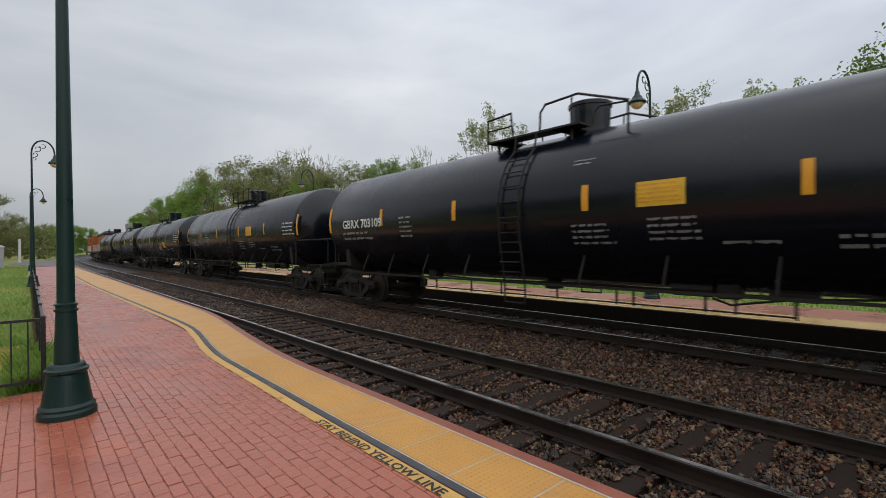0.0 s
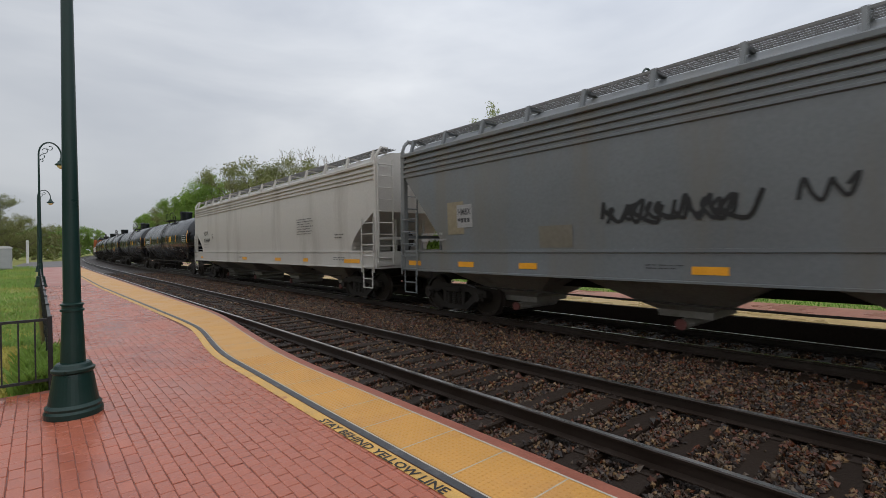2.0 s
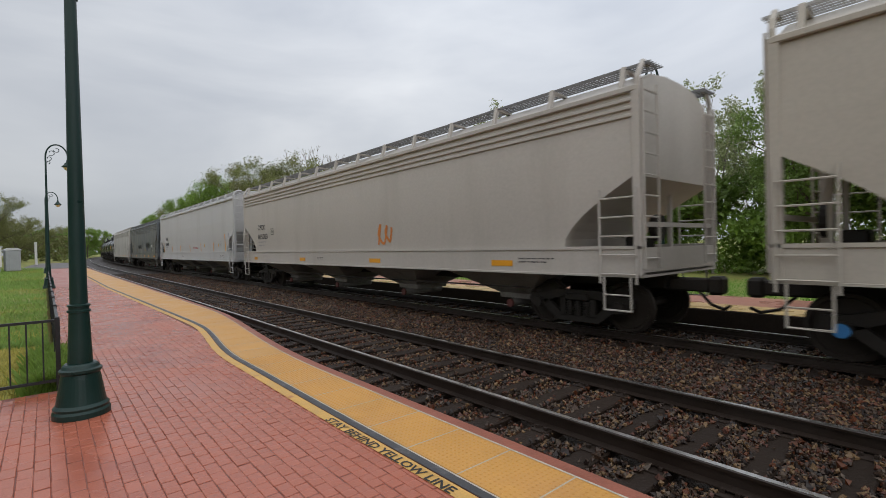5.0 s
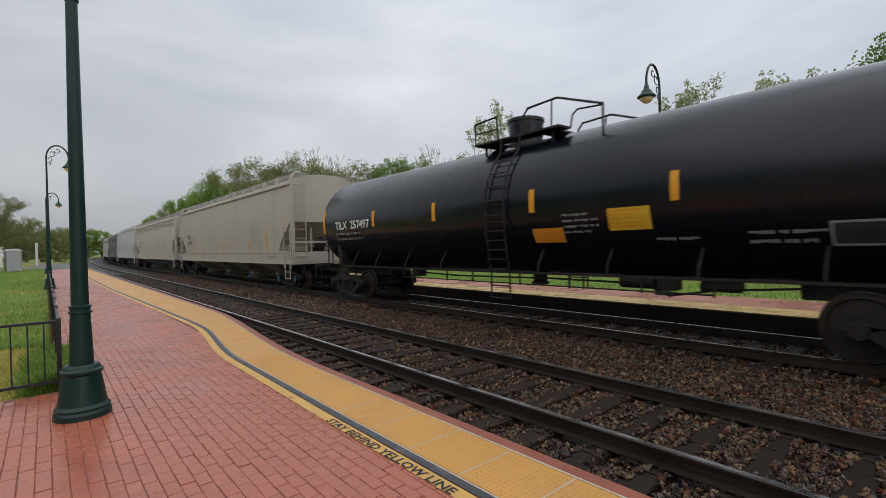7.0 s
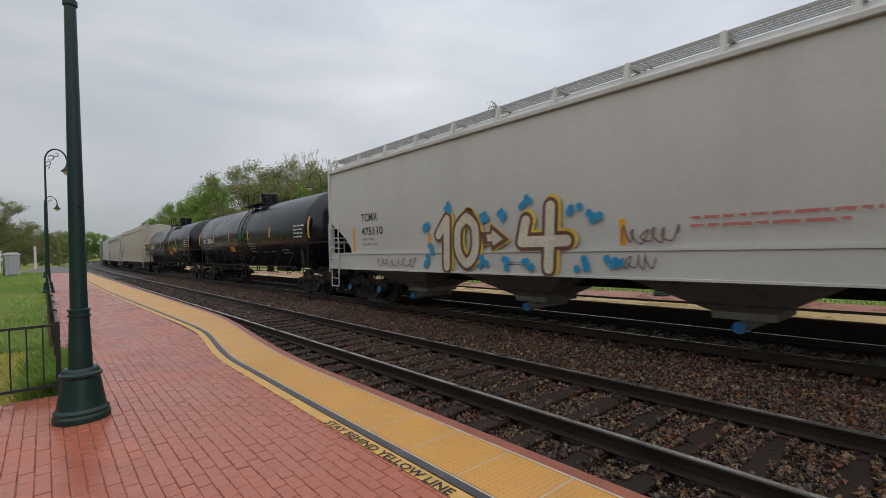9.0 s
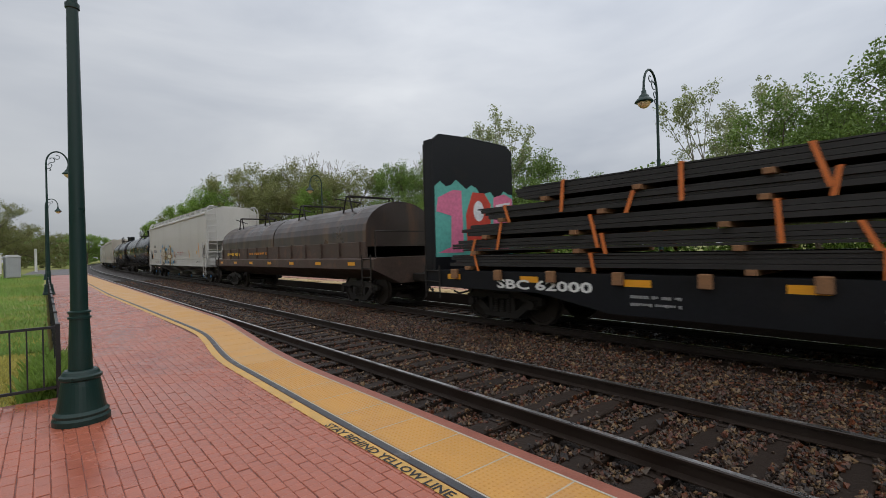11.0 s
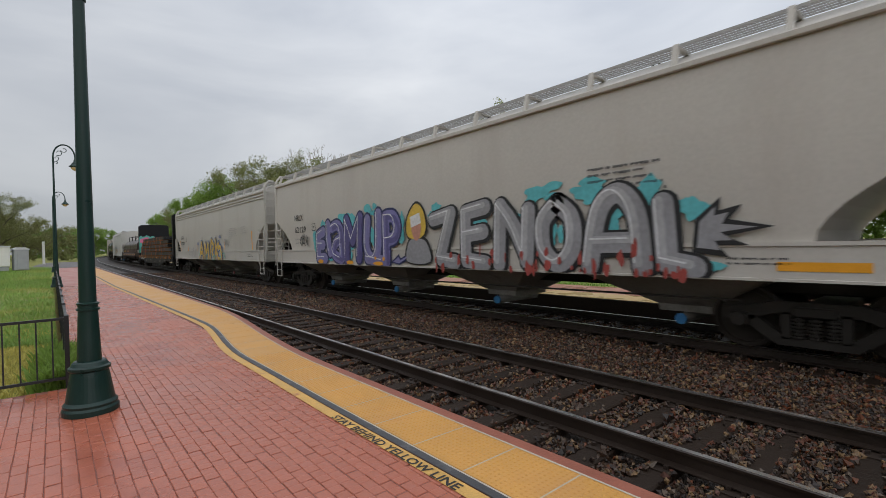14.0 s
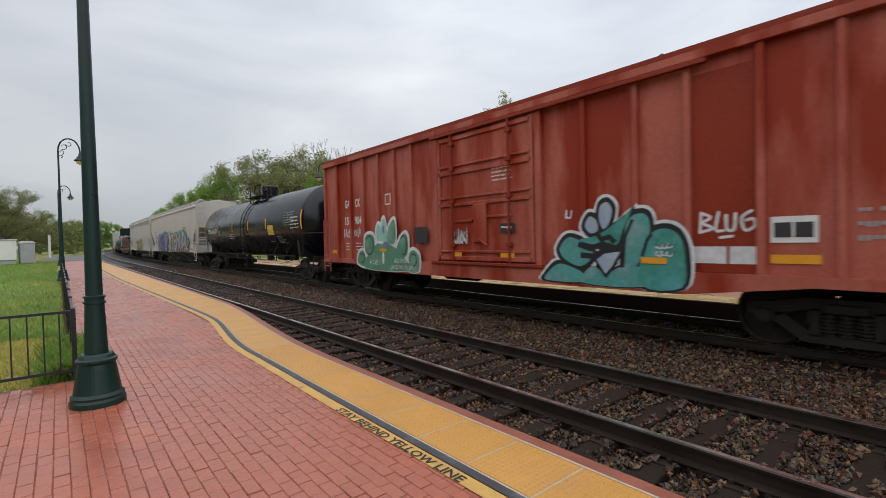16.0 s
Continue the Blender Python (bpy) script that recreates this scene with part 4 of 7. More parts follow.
def tank_body(label, wy=-0.5, dome_y=0.0, rail_z=1.08):
    """A black tank car: shell, walkway with dome and rails, ladders, running rails, sills, trucks."""
    car = thing("tank_car", label, "tank car", "freight train")
    ly = wy - 0.18
    reach = TANK_R + 0.07
    b = bmesh.new()
    prof = []
    for i in range(9):
        a = math.pi / 2 * i / 8
        prof.append((max(0.02, TANK_R * math.sin(a)), -7.65 - 0.68 * math.cos(a)))
    for i in range(9):
        a = math.pi / 2 * (8 - i) / 8
        prof.append((max(0.02, TANK_R * math.sin(a)), 7.65 + 0.68 * math.cos(a)))
    lathe(b, prof, 56, Matrix.Translation((0, 0, TANK_Z)) @ Matrix.Rotation(-math.pi / 2, 4, "X"))
    part("tank_shell", b, M_TANK, car, smooth=True)
    b = bmesh.new()
    lathe(b, [(0.44, 3.9), (0.44, 4.12), (0.40, 4.14), (0.42, 4.56), (0.45, 4.57), (0.45, 4.64), (0.38, 4.67)], 20, Matrix.Translation((0, dome_y, 0)))
    part("dome", b, M_TANK, car, "black valve dome on top", False)
    b = bmesh.new()
    for y in (wy + 0.95, wy - 0.75):
        box(b, -1.05, 1.05, y - 0.22, y + 0.22, 4.00, 4.04)
    for x in (-0.85, 0.85):
        box(b, x - 0.2, x + 0.2, wy - 1.2, wy + 1.2, 4.00, 4.04)
        for y in (wy - 0.9, wy + 1.0):
            rod(b, (x, y, 3.6), (x, y, 4.02), 0.03, seg=5)
    part("walkway", b, M_UNDER, car, "steel walkway round the dome")
    for sx in (-1.0, 1.0):
        x = sx * 1.03
        b = bmesh.new()
        pipe(b, [(x, wy + 1.18, 4.02), (x, wy + 1.18, 4.52), (x, wy + 0.5, 4.56), (x, wy + 0.45, 4.02)], 0.022)
        pipe(b, [(x, wy + 1.18, 4.28), (x, wy + 0.5, 4.28)], 0.016)
        part("handrail", b, M_UNDER, car)
        b = bmesh.new()
        pipe(b, [(x, wy - 0.26, 4.02), (x, wy - 0.28, 4.40), (x, wy - 0.4, 4.54), (x, wy - 1.15, 4.58), (x, wy - 2.15, 4.22), (x, wy - 2.15, 3.6)], 0.024)
        pipe(b, [(x, wy - 1.0, 4.02), (x, wy - 1.02, 4.57)], 0.018)
        pipe(b, [(x, wy - 1.45, 3.9), (x, wy - 1.5, 4.16), (x, wy - 1.62, 4.24), (x, wy - 2.12, 4.20)], 0.018)
        part("handrail", b, M_UNDER, car)
        b = bmesh.new()
        for y in (ly, ly + 0.53):
            pts = [(sx * 1.03, y, 4.02)] + [(sx * (reach * math.sin(a)), y, TANK_Z + reach * math.cos(a)) for a in [radians(d) for d in range(42, 100, 9)]] + [(sx * reach * 0.985, y, 1.9), (sx * 1.47, y, rail_z)]
            pipe(b, pts, 0.022, 5)
        for a in [radians(d) for d in range(42, 104, 11)]:
            rod(b, (sx * reach * math.sin(a), ly, TANK_Z + reach * math.cos(a)), (sx * reach * math.sin(a), ly + 0.53, TANK_Z + reach * math.cos(a)), 0.016, seg=5)
        for i in range(6):
            z = 2.15 - i * 0.2
            rod(b, (sx * reach * 0.975, ly, z), (sx * reach * 0.975, ly + 0.53, z), 0.016, seg=5)
        part("ladder", b, M_UNDER, car)
        b = bmesh.new()
        box(b, sx * 1.44 - 0.028, sx * 1.44 + 0.028, -6.6, 6.6, rail_z - 0.022, rail_z + 0.022)
        part("running_rail", b, M_UNDER, car)
        for y in (-5.9, -4.4, -2.9, -1.4, 1.6, 3.1, 4.6, 5.9):
            b = bmesh.new()
            pipe(b, [(sx * 1.44, y, rail_z), (sx * 1.42, y, rail_z + 0.16), (sx * 1.18, y, 1.62)], 0.02, 5)
            part("rail_bracket", b, M_UNDER, car)
        b = bmesh.new()
        low = rail_z - 0.24
        rod(b, (sx * 1.40, -4.6, low), (sx * 1.40, 3.2, low), 0.014, seg=5)
        for y in (-4.6, -3.9, -3.5, -2.4, -2.1, -0.9, 0.5, 1.4, 2.6, 3.2):
            rod(b, (sx * 1.40, y, rail_z), (sx * 1.40, y, low - 0.03), 0.022, seg=5)
        part("brake_rod", b, M_UNDER, car, "thin brake rod on hangers")
        b = bmesh.new()
        pipe(b, [(sx * 1.46, ly, rail_z), (sx * 1.46, ly, 0.52), (sx * 1.46, ly + 0.53, 0.52), (sx * 1.46, ly + 0.53, rail_z)], 0.02, 5)
        rod(b, (sx * 1.46, ly, 0.78), (sx * 1.46, ly + 0.53, 0.78), 0.016, seg=5)
        part("step", b, M_UNDER, car)
    b = bmesh.new()
    lathe(b, [(0.26, 1.15), (0.26, 0.98), (0.16, 0.96), (0.16, 0.80), (0.20, 0.79), (0.20, 0.74), (0.07, 0.72)], 14, Matrix.Translation((-0.2, wy, 0)))
    part("outlet_valve", b, M_UNDER, car, "bottom outlet valve")
    b = bmesh.new()
    rod(b, (-0.55, -2.7, 0.93), (-0.55, -3.35, 0.93), 0.13, seg=12)
    box(b, -0.7, -0.4, -3.75, -3.42, 0.80, 1.05, 0.02)
    box(b, -0.75, -0.45, 3.4, 3.7, 0.80, 1.08, 0.02)
    rod(b, (-0.5, -4.1, 0.90), (-0.5, -4.7, 0.90), 0.10, seg=10)
    pipe(b, [(-0.4, 5.6, 0.95), (-0.5, 2.0, 0.86), (-0.5, -1.0, 0.90), (-0.45, -2.7, 0.88)], 0.022, 5)
    pipe(b, [(-0.5, -3.3, 0.78), (-0.6, -3.6, 0.70), (-0.5, -4.3, 0.82), (-0.45, -5.6, 0.92)], 0.02, 5)
    part("brake_gear", b, M_UNDER, car)
    for e in (1, -1):
        b = bmesh.new()
        y0, y1 = sorted((e * 5.4, e * 8.6))
        box(b, -0.32, 0.32, y0, y1, 0.74, 1.12, 0.02)
        extrude(b, [(-1.30, 1.86), (-1.36, 1.80), (-1.30, 1.10), (-0.7, 0.92), (0.7, 0.92), (1.30, 1.10), (1.36, 1.80), (1.30, 1.86), (0.9, 1.38), (-0.9, 1.38)], e * 6.86, e * 7.08)
        y0, y1 = sorted((e * 7.7, e * 8.75))
        box(b, -0.45, 0.45, y0, y1, 1.03, 1.09, 0.01)
        y0, y1 = sorted((e * 8.60, e * 8.68))
        box(b, -1.45, 1.45, y0, y1, 0.97, 1.09, 0.01)
        part("stub_sill", b, M_UNDER, car)
        for sx in (-1, 1):
            b = bmesh.new()
            pipe(b, [(sx * 1.42, e * 7.62, 1.06), (sx * 1.42, e * 7.62, 1.90), (sx * 1.42, e * 7.68, 1.98), (sx * 1.42, e * 8.72, 1.98), (sx * 1.30, e * 8.76, 1.98), (sx * 0.75, e * 8.76, 1.98), (sx * 0.70, e * 8.76, 1.90), (sx * 0.70, e * 8.72, 1.06)], 0.024, 6)
            part("end_rail", b, M_UNDER, car)
            b = bmesh.new()
            pipe(b, [(sx * 1.45, e * 8.6, 1.0), (sx * 1.45, e * 8.6, 0.45), (sx * 1.45, e * 8.15, 0.45), (sx * 1.45, e * 8.15, 1.0)], 0.018, 5)
            part("stirrup_step", b, M_UNDER, car)
    add_couplers(car, 8.65)
    return car


def tank_marks(car, number, seed, strips=(7.72, 4.57, 1.77, -1.3, -4.06, -7.93), placards=True):
    for i, y in enumerate(strips):
        tall = 0.78 if i in (0, 5) else 0.46
        z0 = 2.16 if i in (0, 5) else 2.28
        patch(car, "reflective_strip", y, z0, 0.13, tall, shell, M_REFLECT, "yellow reflective tape", 5)
    if number:
        words(car, number, 6.85, 2.27, 0.35, lambda z: shell(z, 0.008), M_WHITE_MARK, 2.12)
    bars(car, 6.85, 1.86, 1.9, 0.32, 2, lambda z: shell(z, 0.008), M_GREY_MARK, seed)
    if placards == "one":
        patch(car, "placard", -2.55, 2.28, 0.75, 0.40, shell, M_PLACARD, "yellow warning plate")
        bars(car, -2.57, 2.31, 0.70, 0.34, 5, lambda z: shell(z, 0.009), M_ORANGE_PLACARD, seed + 3)
        bars(car, -1.3, 1.65, 0.9, 0.42, 4, lambda z: shell(z, 0.008), M_GREY_MARK, seed + 1)
        bars(car, -2.7, 1.7, 0.8, 0.42, 4, lambda z: shell(z, 0.008), M_GREY_MARK, seed + 7)
        bars(car, 3.9, 1.9, 0.6, 0.6, 5, lambda z: shell(z, 0.008), M_GREY_MARK, seed + 8)
        bars(car, -1.3, 3.1, 0.5, 0.14, 2, lambda z: shell(z, 0.008), M_GREY_MARK, seed + 9)
    elif placards == "few":
        patch(car, "placard", 1.70, 1.75, 0.72, 0.26, shell, M_ORANGE_PLACARD, "orange warning plate")
        bars(car, -1.3, 1.65, 1.0, 0.5, 4, lambda z: shell(z, 0.008), M_GREY_MARK, seed + 1)
        bars(car, -2.75, 1.6, 0.9, 0.12, 1, lambda z: shell(z, 0.008), M_GREY_MARK, seed + 7)
    elif placards == "late":
        patch(car, "placard", -3.9, 1.98, 0.75, 0.44, shell, M_PLACARD, "yellow warning plate")
        bars(car, -3.92, 2.02, 0.70, 0.36, 5, lambda z: shell(z, 0.009), M_WHITE_MARK, seed + 3)
        bars(car, -5.9, 2.3, 1.5, 0.62, 6, lambda z: shell(z, 0.008), M_GREY_MARK, seed + 7)
        patch(car, "data_plate", -4.9, 1.65, 0.5, 0.28, lambda z: shell(z, 0.008), M_GREY_MARK)
        patch(car, "data_plate", -4.92, 1.68, 0.46, 0.22, lambda z: shell(z, 0.010), M_DARK_MARK)
    elif placards:
        patch(car, "placard", -1.3, 1.68, 0.72, 0.28, shell, M_ORANGE_PLACARD, "orange warning plate")
        patch(car, "placard", -2.98, 1.86, 0.74, 0.38, shell, M_PLACARD, "yellow warning plate")
        bars(car, -2.96, 1.88, 0.70, 0.34, 5, lambda z: shell(z, 0.009), M_ORANGE_PLACARD, seed + 3)
        bars(car, -2.05, 1.80, 0.75, 0.42, 4, lambda z: shell(z, 0.008), M_GREY_MARK, seed + 1)
    bars(car, -3.75, 1.62, 0.8, 0.12, 1, lambda z: shell(z, 0.008), M_GREY_MARK, seed + 2)
    bars(car, -5.05, 1.55, 1.0, 0.25, 2, lambda z: shell(z, 0.008), M_GREY_MARK, seed + 5)
    bars(car, -6.65, 2.15, 1.1, 0.55, 4, lambda z: shell(z, 0.008), M_WHITE_MARK, seed + 6)


def head_words(car, text, x0, z0, size, width, mat=M_WHITE_MARK):
    """Lettering that follows the dished rear head."""
    vs, fs, w = lettering(text, size, 0.006)
    pts = []
    for v in vs:
        x, z = x0 + v[0] * width / w, z0 + v[1]
        r = min(0.98, math.hypot(x, z - TANK_Z) / TANK_R)
        pts.append((x, -7.65 - 0.68 * math.sqrt(1 - r * r) - 0.02, z))
    return mesh_part("stencil", pts, fs, mat, car)


def tank_car(uc, label, number, seed, placards=True, wy=-0.5, dome_y=0.0, rail_z=1.08, radius=1.55):
    """One tank car of the given shell radius; all shells reach the same height."""
    global TANK_R, TANK_Z
    TANK_R, TANK_Z = radius, 4.035 - radius
    car = tank_body(label, wy, dome_y, rail_z)
    kw = {"one": {"strips": (7.72, 4.8, 1.84, -1.55, -4.7, -7.93)}, "late": {"strips": (7.72, 4.57, 1.67, -1.05, -3.65, -7.7)}}.get(placards, {})
    tank_marks(car, number, seed, placards=placards, **kw)
    add_trucks(car, 7.05)
    CARS.append((car, uc))
    return car


def hopper(uc, label, paint, half=9.85, mark="", number="", ribs=0, strips=(), dots=(), cut_z=2.75, cut_y=1.35, end_y=0.1, tip=M_RUST_TIP, truck_at=8.3, seed=1, mark_mat=None, roof_edge=4.25, frame_mat=None, sill_dots=(), walk_z=4.68, mark_w=0.90, mark_y=7.75, grate=None, mark_z=2.52, number_z=2.11, inspected=True, cut_round=0.85):
    """A long covered hopper car: bulging body with sloped ends, side sill, roof walk, end ladders, four outlets."""
    car = thing("hopper_car", label, "hopper car", "freight train")
    frame_mat = frame_mat or paint
    mark_mat = mark_mat or M_DARK_MARK
    h = half
    b = bmesh.new()
    # the body: level by level, bulged a little at mid height, drawn in at the ends below the cut
    top = roof_edge
    levels = [1.57 + (cut_z - 1.57) * i / 8 for i in range(9)] + [cut_z + (top - cut_z) * i / 3 for i in (1, 2, 3)]
    rows = []
    for z in levels:
        t = max(0.0, (cut_z - z) / (cut_z - 1.57))
        ye = h - end_y - cut_y * (cut_round * math.sin(t * math.pi / 2) + (1 - cut_round) * min(1.0, t * 1.12))
        x = 1.50 + 0.045 * math.sin(math.pi * min(1, (z - 1.57) / (top - 1.57)))
        rows.append([b.verts.new(p) for p in ((-x, ye, z), (-x, -ye, z), (x, -ye, z), (x, ye, z))])
    for a, c in zip(rows, rows[1:]):
        for i in range(4):
            b.faces.new((a[i], a[(i + 1) % 4], c[(i + 1) % 4], c[i]))
    ye = h - end_y
    prev = rows[-1]
    for x, z in ((1.41, top + 0.11), (0.95, top + 0.37), (0.35, top + 0.44)):
        nxt = [b.verts.new(p) for p in ((-x, ye, z), (-x, -ye, z), (x, -ye, z), (x, ye, z))]
        for i in range(4):
            b.faces.new((prev[i], prev[(i + 1) % 4], nxt[(i + 1) % 4], nxt[i]))
        prev = nxt
    b.faces.new(prev)
    b.faces.new(list(reversed(rows[0])))
    bmesh.ops.recalc_face_normals(b, faces=b.faces[:])
    part("body", b, paint, car)
    for sx in (-1, 1):
        b = bmesh.new()
        extrude(b, [(sx * 1.44, 1.06), (sx * 1.56, 1.06), (sx * 1.56, 1.095), (sx * 1.535, 1.10), (sx * 1.535, 1.525), (sx * 1.56, 1.53), (sx * 1.56, 1.585), (sx * 1.44, 1.585)], -h, h)
        part("side_sill", b, frame_mat, car)
        b = bmesh.new()
        x0, x1 = sorted((sx * 1.50, sx * 1.57))
        box(b, x0, x1, -h + 0.05, h - 0.05, top - 0.04, top + 0.06, 0.015)
        part("roof_rail", b, frame_mat, car)
        for i in range(ribs):
            z = top - 0.16 - 0.13 * i
            b = bmesh.new()
            x0, x1 = sorted((sx * 1.50, sx * 1.56))
            box(b, x0, x1, -h + 0.12, h - 0.12, z - 0.03, z + 0.03, 0.01)
            part("side_rib", b, frame_mat, car)
    for e in (1, -1):
        b = bmesh.new()
        for sx in (-1, 1):
            x0, x1 = sorted((sx * 1.42, sx * 1.56))
            y0, y1 = sorted((e * (h - 0.14), e * h))
            box(b, x0, x1, y0, y1, 1.06, top + 0.05, 0.01)
            y0, y1 = sorted((e * (h - 0.5), e * (h - 0.43)))
            box(b, sx * 0.55 - 0.04, sx * 0.55 + 0.04, y0, y1, 1.1, cut_z)
        y0, y1 = sorted((e * (h - 0.06), e * h))
        box(b, -1.5, 1.5, y0, y1, 1.06, 1.55)
        y0, y1 = sorted((e * (h - 1.3), e * h))
        box(b, -1.5, 1.5, y0, y1, 1.10, 1.14)
        box(b, -1.5, 1.5, sorted((e * (h - 0.1), e * (h - 0.02)))[0], sorted((e * (h - 0.1), e * (h - 0.02)))[1], 1.9, 1.98)
        part("end_frame", b, frame_mat, car)
        for sx in (-1, 1):
            b = bmesh.new()
            ladder(b, e * (h + 0.03), sx * 1.5, sx * 0.98, 1.2, top + 0.15, 9, side=False)
            part("end_ladder", b, frame_mat, car)
            b = bmesh.new()
            pipe(b, [(sx * 1.51, e * (h - 0.05), top - 0.25), (sx * 1.51, e * (h - 0.05), top + 0.16), (sx * 1.45, e * (h - 0.04), top + 0.30), (sx * 1.32, e * (h - 0.04), walk_z + 0.02), (sx * 1.1, e * (h - 0.04), walk_z + 0.02)], 0.045, 8)
            part("corner_grab", b, frame_mat, car)
            b = bmesh.new()
            ladder(b, sx * 1.60, e * (h - 0.72), e * (h - 0.07), 0.95, 2.55, 5)
            part("ladder", b, frame_mat, car)
            b = bmesh.new()
            pipe(b, [(sx * 1.58, e * (h - 0.66), 1.06), (sx * 1.58, e * (h - 0.66), 0.50), (sx * 1.58, e * (h - 0.18), 0.50), (sx * 1.58, e * (h - 0.18), 1.06)], 0.018, 5)
            rod(b, (sx * 1.58, e * (h - 0.66), 0.76), (sx * 1.58, e * (h - 0.18), 0.76), 0.014, seg=5)
            part("stirrup_step", b, frame_mat, car)
    # roof walk of open grating on brackets
    wz = walk_z
    for sx in (-1, 1):
        b = bmesh.new()
        x0, x1 = sorted((sx * 0.90, sx * 1.34))
        for i in range(6):
            x = x0 + (x1 - x0) * i / 5
            box(b, x - 0.007, x + 0.007, -h - 0.1, h + 0.1, wz - 0.026, wz - 0.002)
        for i in range(int(2 * h / 0.10)):
            y = -h + 0.10 * i
            box(b, x0, x1, y - 0.007, y + 0.007, wz - 0.022, wz - 0.006)
        part("roof_walk", b, grate or M_GRATE_LIGHT, car, "steel grating walkway")
        b = bmesh.new()
        box(b, *sorted((sx * 1.342, sx * 1.356)), -h - 0.1, h + 0.1, wz - 0.042, wz)
        part("walk_edge", b, grate or M_GRATE_LIGHT, car)
        b = bmesh.new()
        extrude(b, [(sx * 1.50, top + 0.05), (sx * 1.385, wz + 0.005), (sx * 1.36, wz + 0.005), (sx * 0.92, wz - 0.05), (sx * 0.92, wz - 0.08), (sx * 1.32, wz - 0.06), (sx * 1.43, top + 0.06)], -0.04, 0.04)
        bracket = part("roof_bracket", b, frame_mat, car)
        for i in range(14):
            o = bracket if i == 0 else new("roof_bracket", bracket.data)
            o.parent = car
            o.location = (0, -h + 0.35 + (2 * h - 0.7) * i / 13, 0)
    b = bmesh.new()
    box(b, -0.3, 0.3, -h + 0.6, h - 0.6, top + 0.43, top + 0.50, 0.02)
    for i in range(10):
        y = -h + 1.2 + (2 * h - 2.4) * i / 9
        pipe(b, [(0.34, y, top + 0.43), (0.34, y + 0.05, top + 0.56), (-0.34, y + 0.05, top + 0.56), (-0.34, y, top + 0.43)], 0.015, 5)
    part("roof_hatch", b, paint, car)
    pitch = (2 * h - 2.9) / 4
    for i in range(4):
        yc = pitch * (1.5 - i)
        b = bmesh.new()
        ring = []
        for x, y, z in ((1.44, 1.85, 1.56), (1.40, 1.42, 1.05), (0.58, 0.46, 0.52), (0.56, 0.44, 0.40)):
            ring.append([b.verts.new(p) for p in ((-x, yc + y, z), (-x, yc - y, z), (x, yc - y, z), (x, yc + y, z))])
        for a, c in zip(ring, ring[1:]):
            for k in range(4):
                b.faces.new((a[k], a[(k + 1) % 4], c[(k + 1) % 4], c[k]))
        b.faces.new(ring[-1])
        b.faces.new(list(reversed(ring[0])))
        bmesh.ops.recalc_face_normals(b, faces=b.faces[:])
        chute = part("outlet_chute", b, M_CHUTE, car, "grimy grey discharge chute")
        b = bmesh.new()
        rod(b, (-0.70, yc, 0.30), (0.70, yc, 0.30), 0.09, seg=12)
        part("outlet_pipe", b, M_CHUTE, chute)
        b = bmesh.new()
        box(b, -0.50, 0.50, yc - 0.36, yc + 0.36, 0.44, 0.475, 0.01)
        part("outlet_flange", b, tip, chute, "painted outlet flange")
        b = bmesh.new()
        rod(b, (-0.75, yc, 0.30), (-0.70, yc, 0.30), 0.095, seg=12)
        part("outlet_cap", b, tip, chute, "painted outlet cap")
    b = bmesh.new()
    box(b, -0.28, 0.28, -h + 0.2, h - 0.2, 0.78, 1.08, 0.02)
    pipe(b, [(-1.3, h - 2.5, 0.75), (-1.3, 0, 0.7), (-1.3, -h + 2.5, 0.75)], 0.02, 5)
    part("centre_sill", b, M_UNDER, car)
    for e in (1, -1):
        b = bmesh.new()
        # slope sheet stiffeners and brake box on the end
        box(b, -0.5, 0.1, e * (h - 0.85), e * (h - 0.55), 1.3, 1.75, 0.03)
        rod(b, (-0.2, e * (h - 0.3), 1.9), (-0.2, e * (h - 0.42), 1.9), 0.25, seg=14)
        part("brake_gear", b, M_UNDER, car)
    side = lambda z: -(1.508 + 0.045 * math.sin(math.pi * min(1, max(0, (z - 1.57) / (top - 1.57)))))
    for i, (y, tall) in enumerate(strips):
        patch(car, "reflective_strip", y, 1.62, 0.11, tall, side, M_REFLECT, "yellow reflective tape")
    for y, wdt in sill_dots:
        patch(car, "reflective_strip", y, 1.20, wdt, 0.12, -1.542, M_REFLECT, "yellow reflective tape", 1)
    for y in dots:
        vs = [(0.09 * math.cos(0.5236 * k), 0.09 * math.sin(0.5236 * k), 0) for k in range(12)]
        place_flat(car, "dot", vs, [tuple(range(12))], M_PLACARD, y, 1.95, lambda z: side(z) - 0.004, "yellow inspection dot")
    out = lambda z: side(z) - 0.004
    if mark:
        words(car, mark, mark_y, mark_z, 0.32, out, mark_mat, mark_w, bold=0.004)
    if number:
        words(car, number, mark_y, number_z, 0.32, out, mark_mat, mark_w * 1.29, bold=0.004)
    bars(car, mark_y, 1.74, 0.9, 0.3, 2, out, M_GREY_MARK, seed)
    for rim, mt in ((0.0, mark_mat), (0.022, paint), (0.085, mark_mat), (0.110, paint)) if inspected and mark else ():
        patch(car, "inspection_mark", mark_y - 1.58 - rim, 2.27 + rim, 0.29 - 2 * rim, 0.26 - 2 * rim, lambda z, g=0.001 + rim * 0.04: out(z) - g, mt, "", 1)
    bars(car, -h + 2.6, 1.25, 0.9, 0.14, 2, -1.542, M_DARK_MARK, seed + 4)
    bars(car, 2.0, 1.25, 0.6, 0.1, 2, -1.542, M_DARK_MARK, seed + 6)
    add_trucks(car, truck_at, cap=M_BLUE_TIP if tip is M_BLUE_TIP else None)
    add_couplers(car, h)
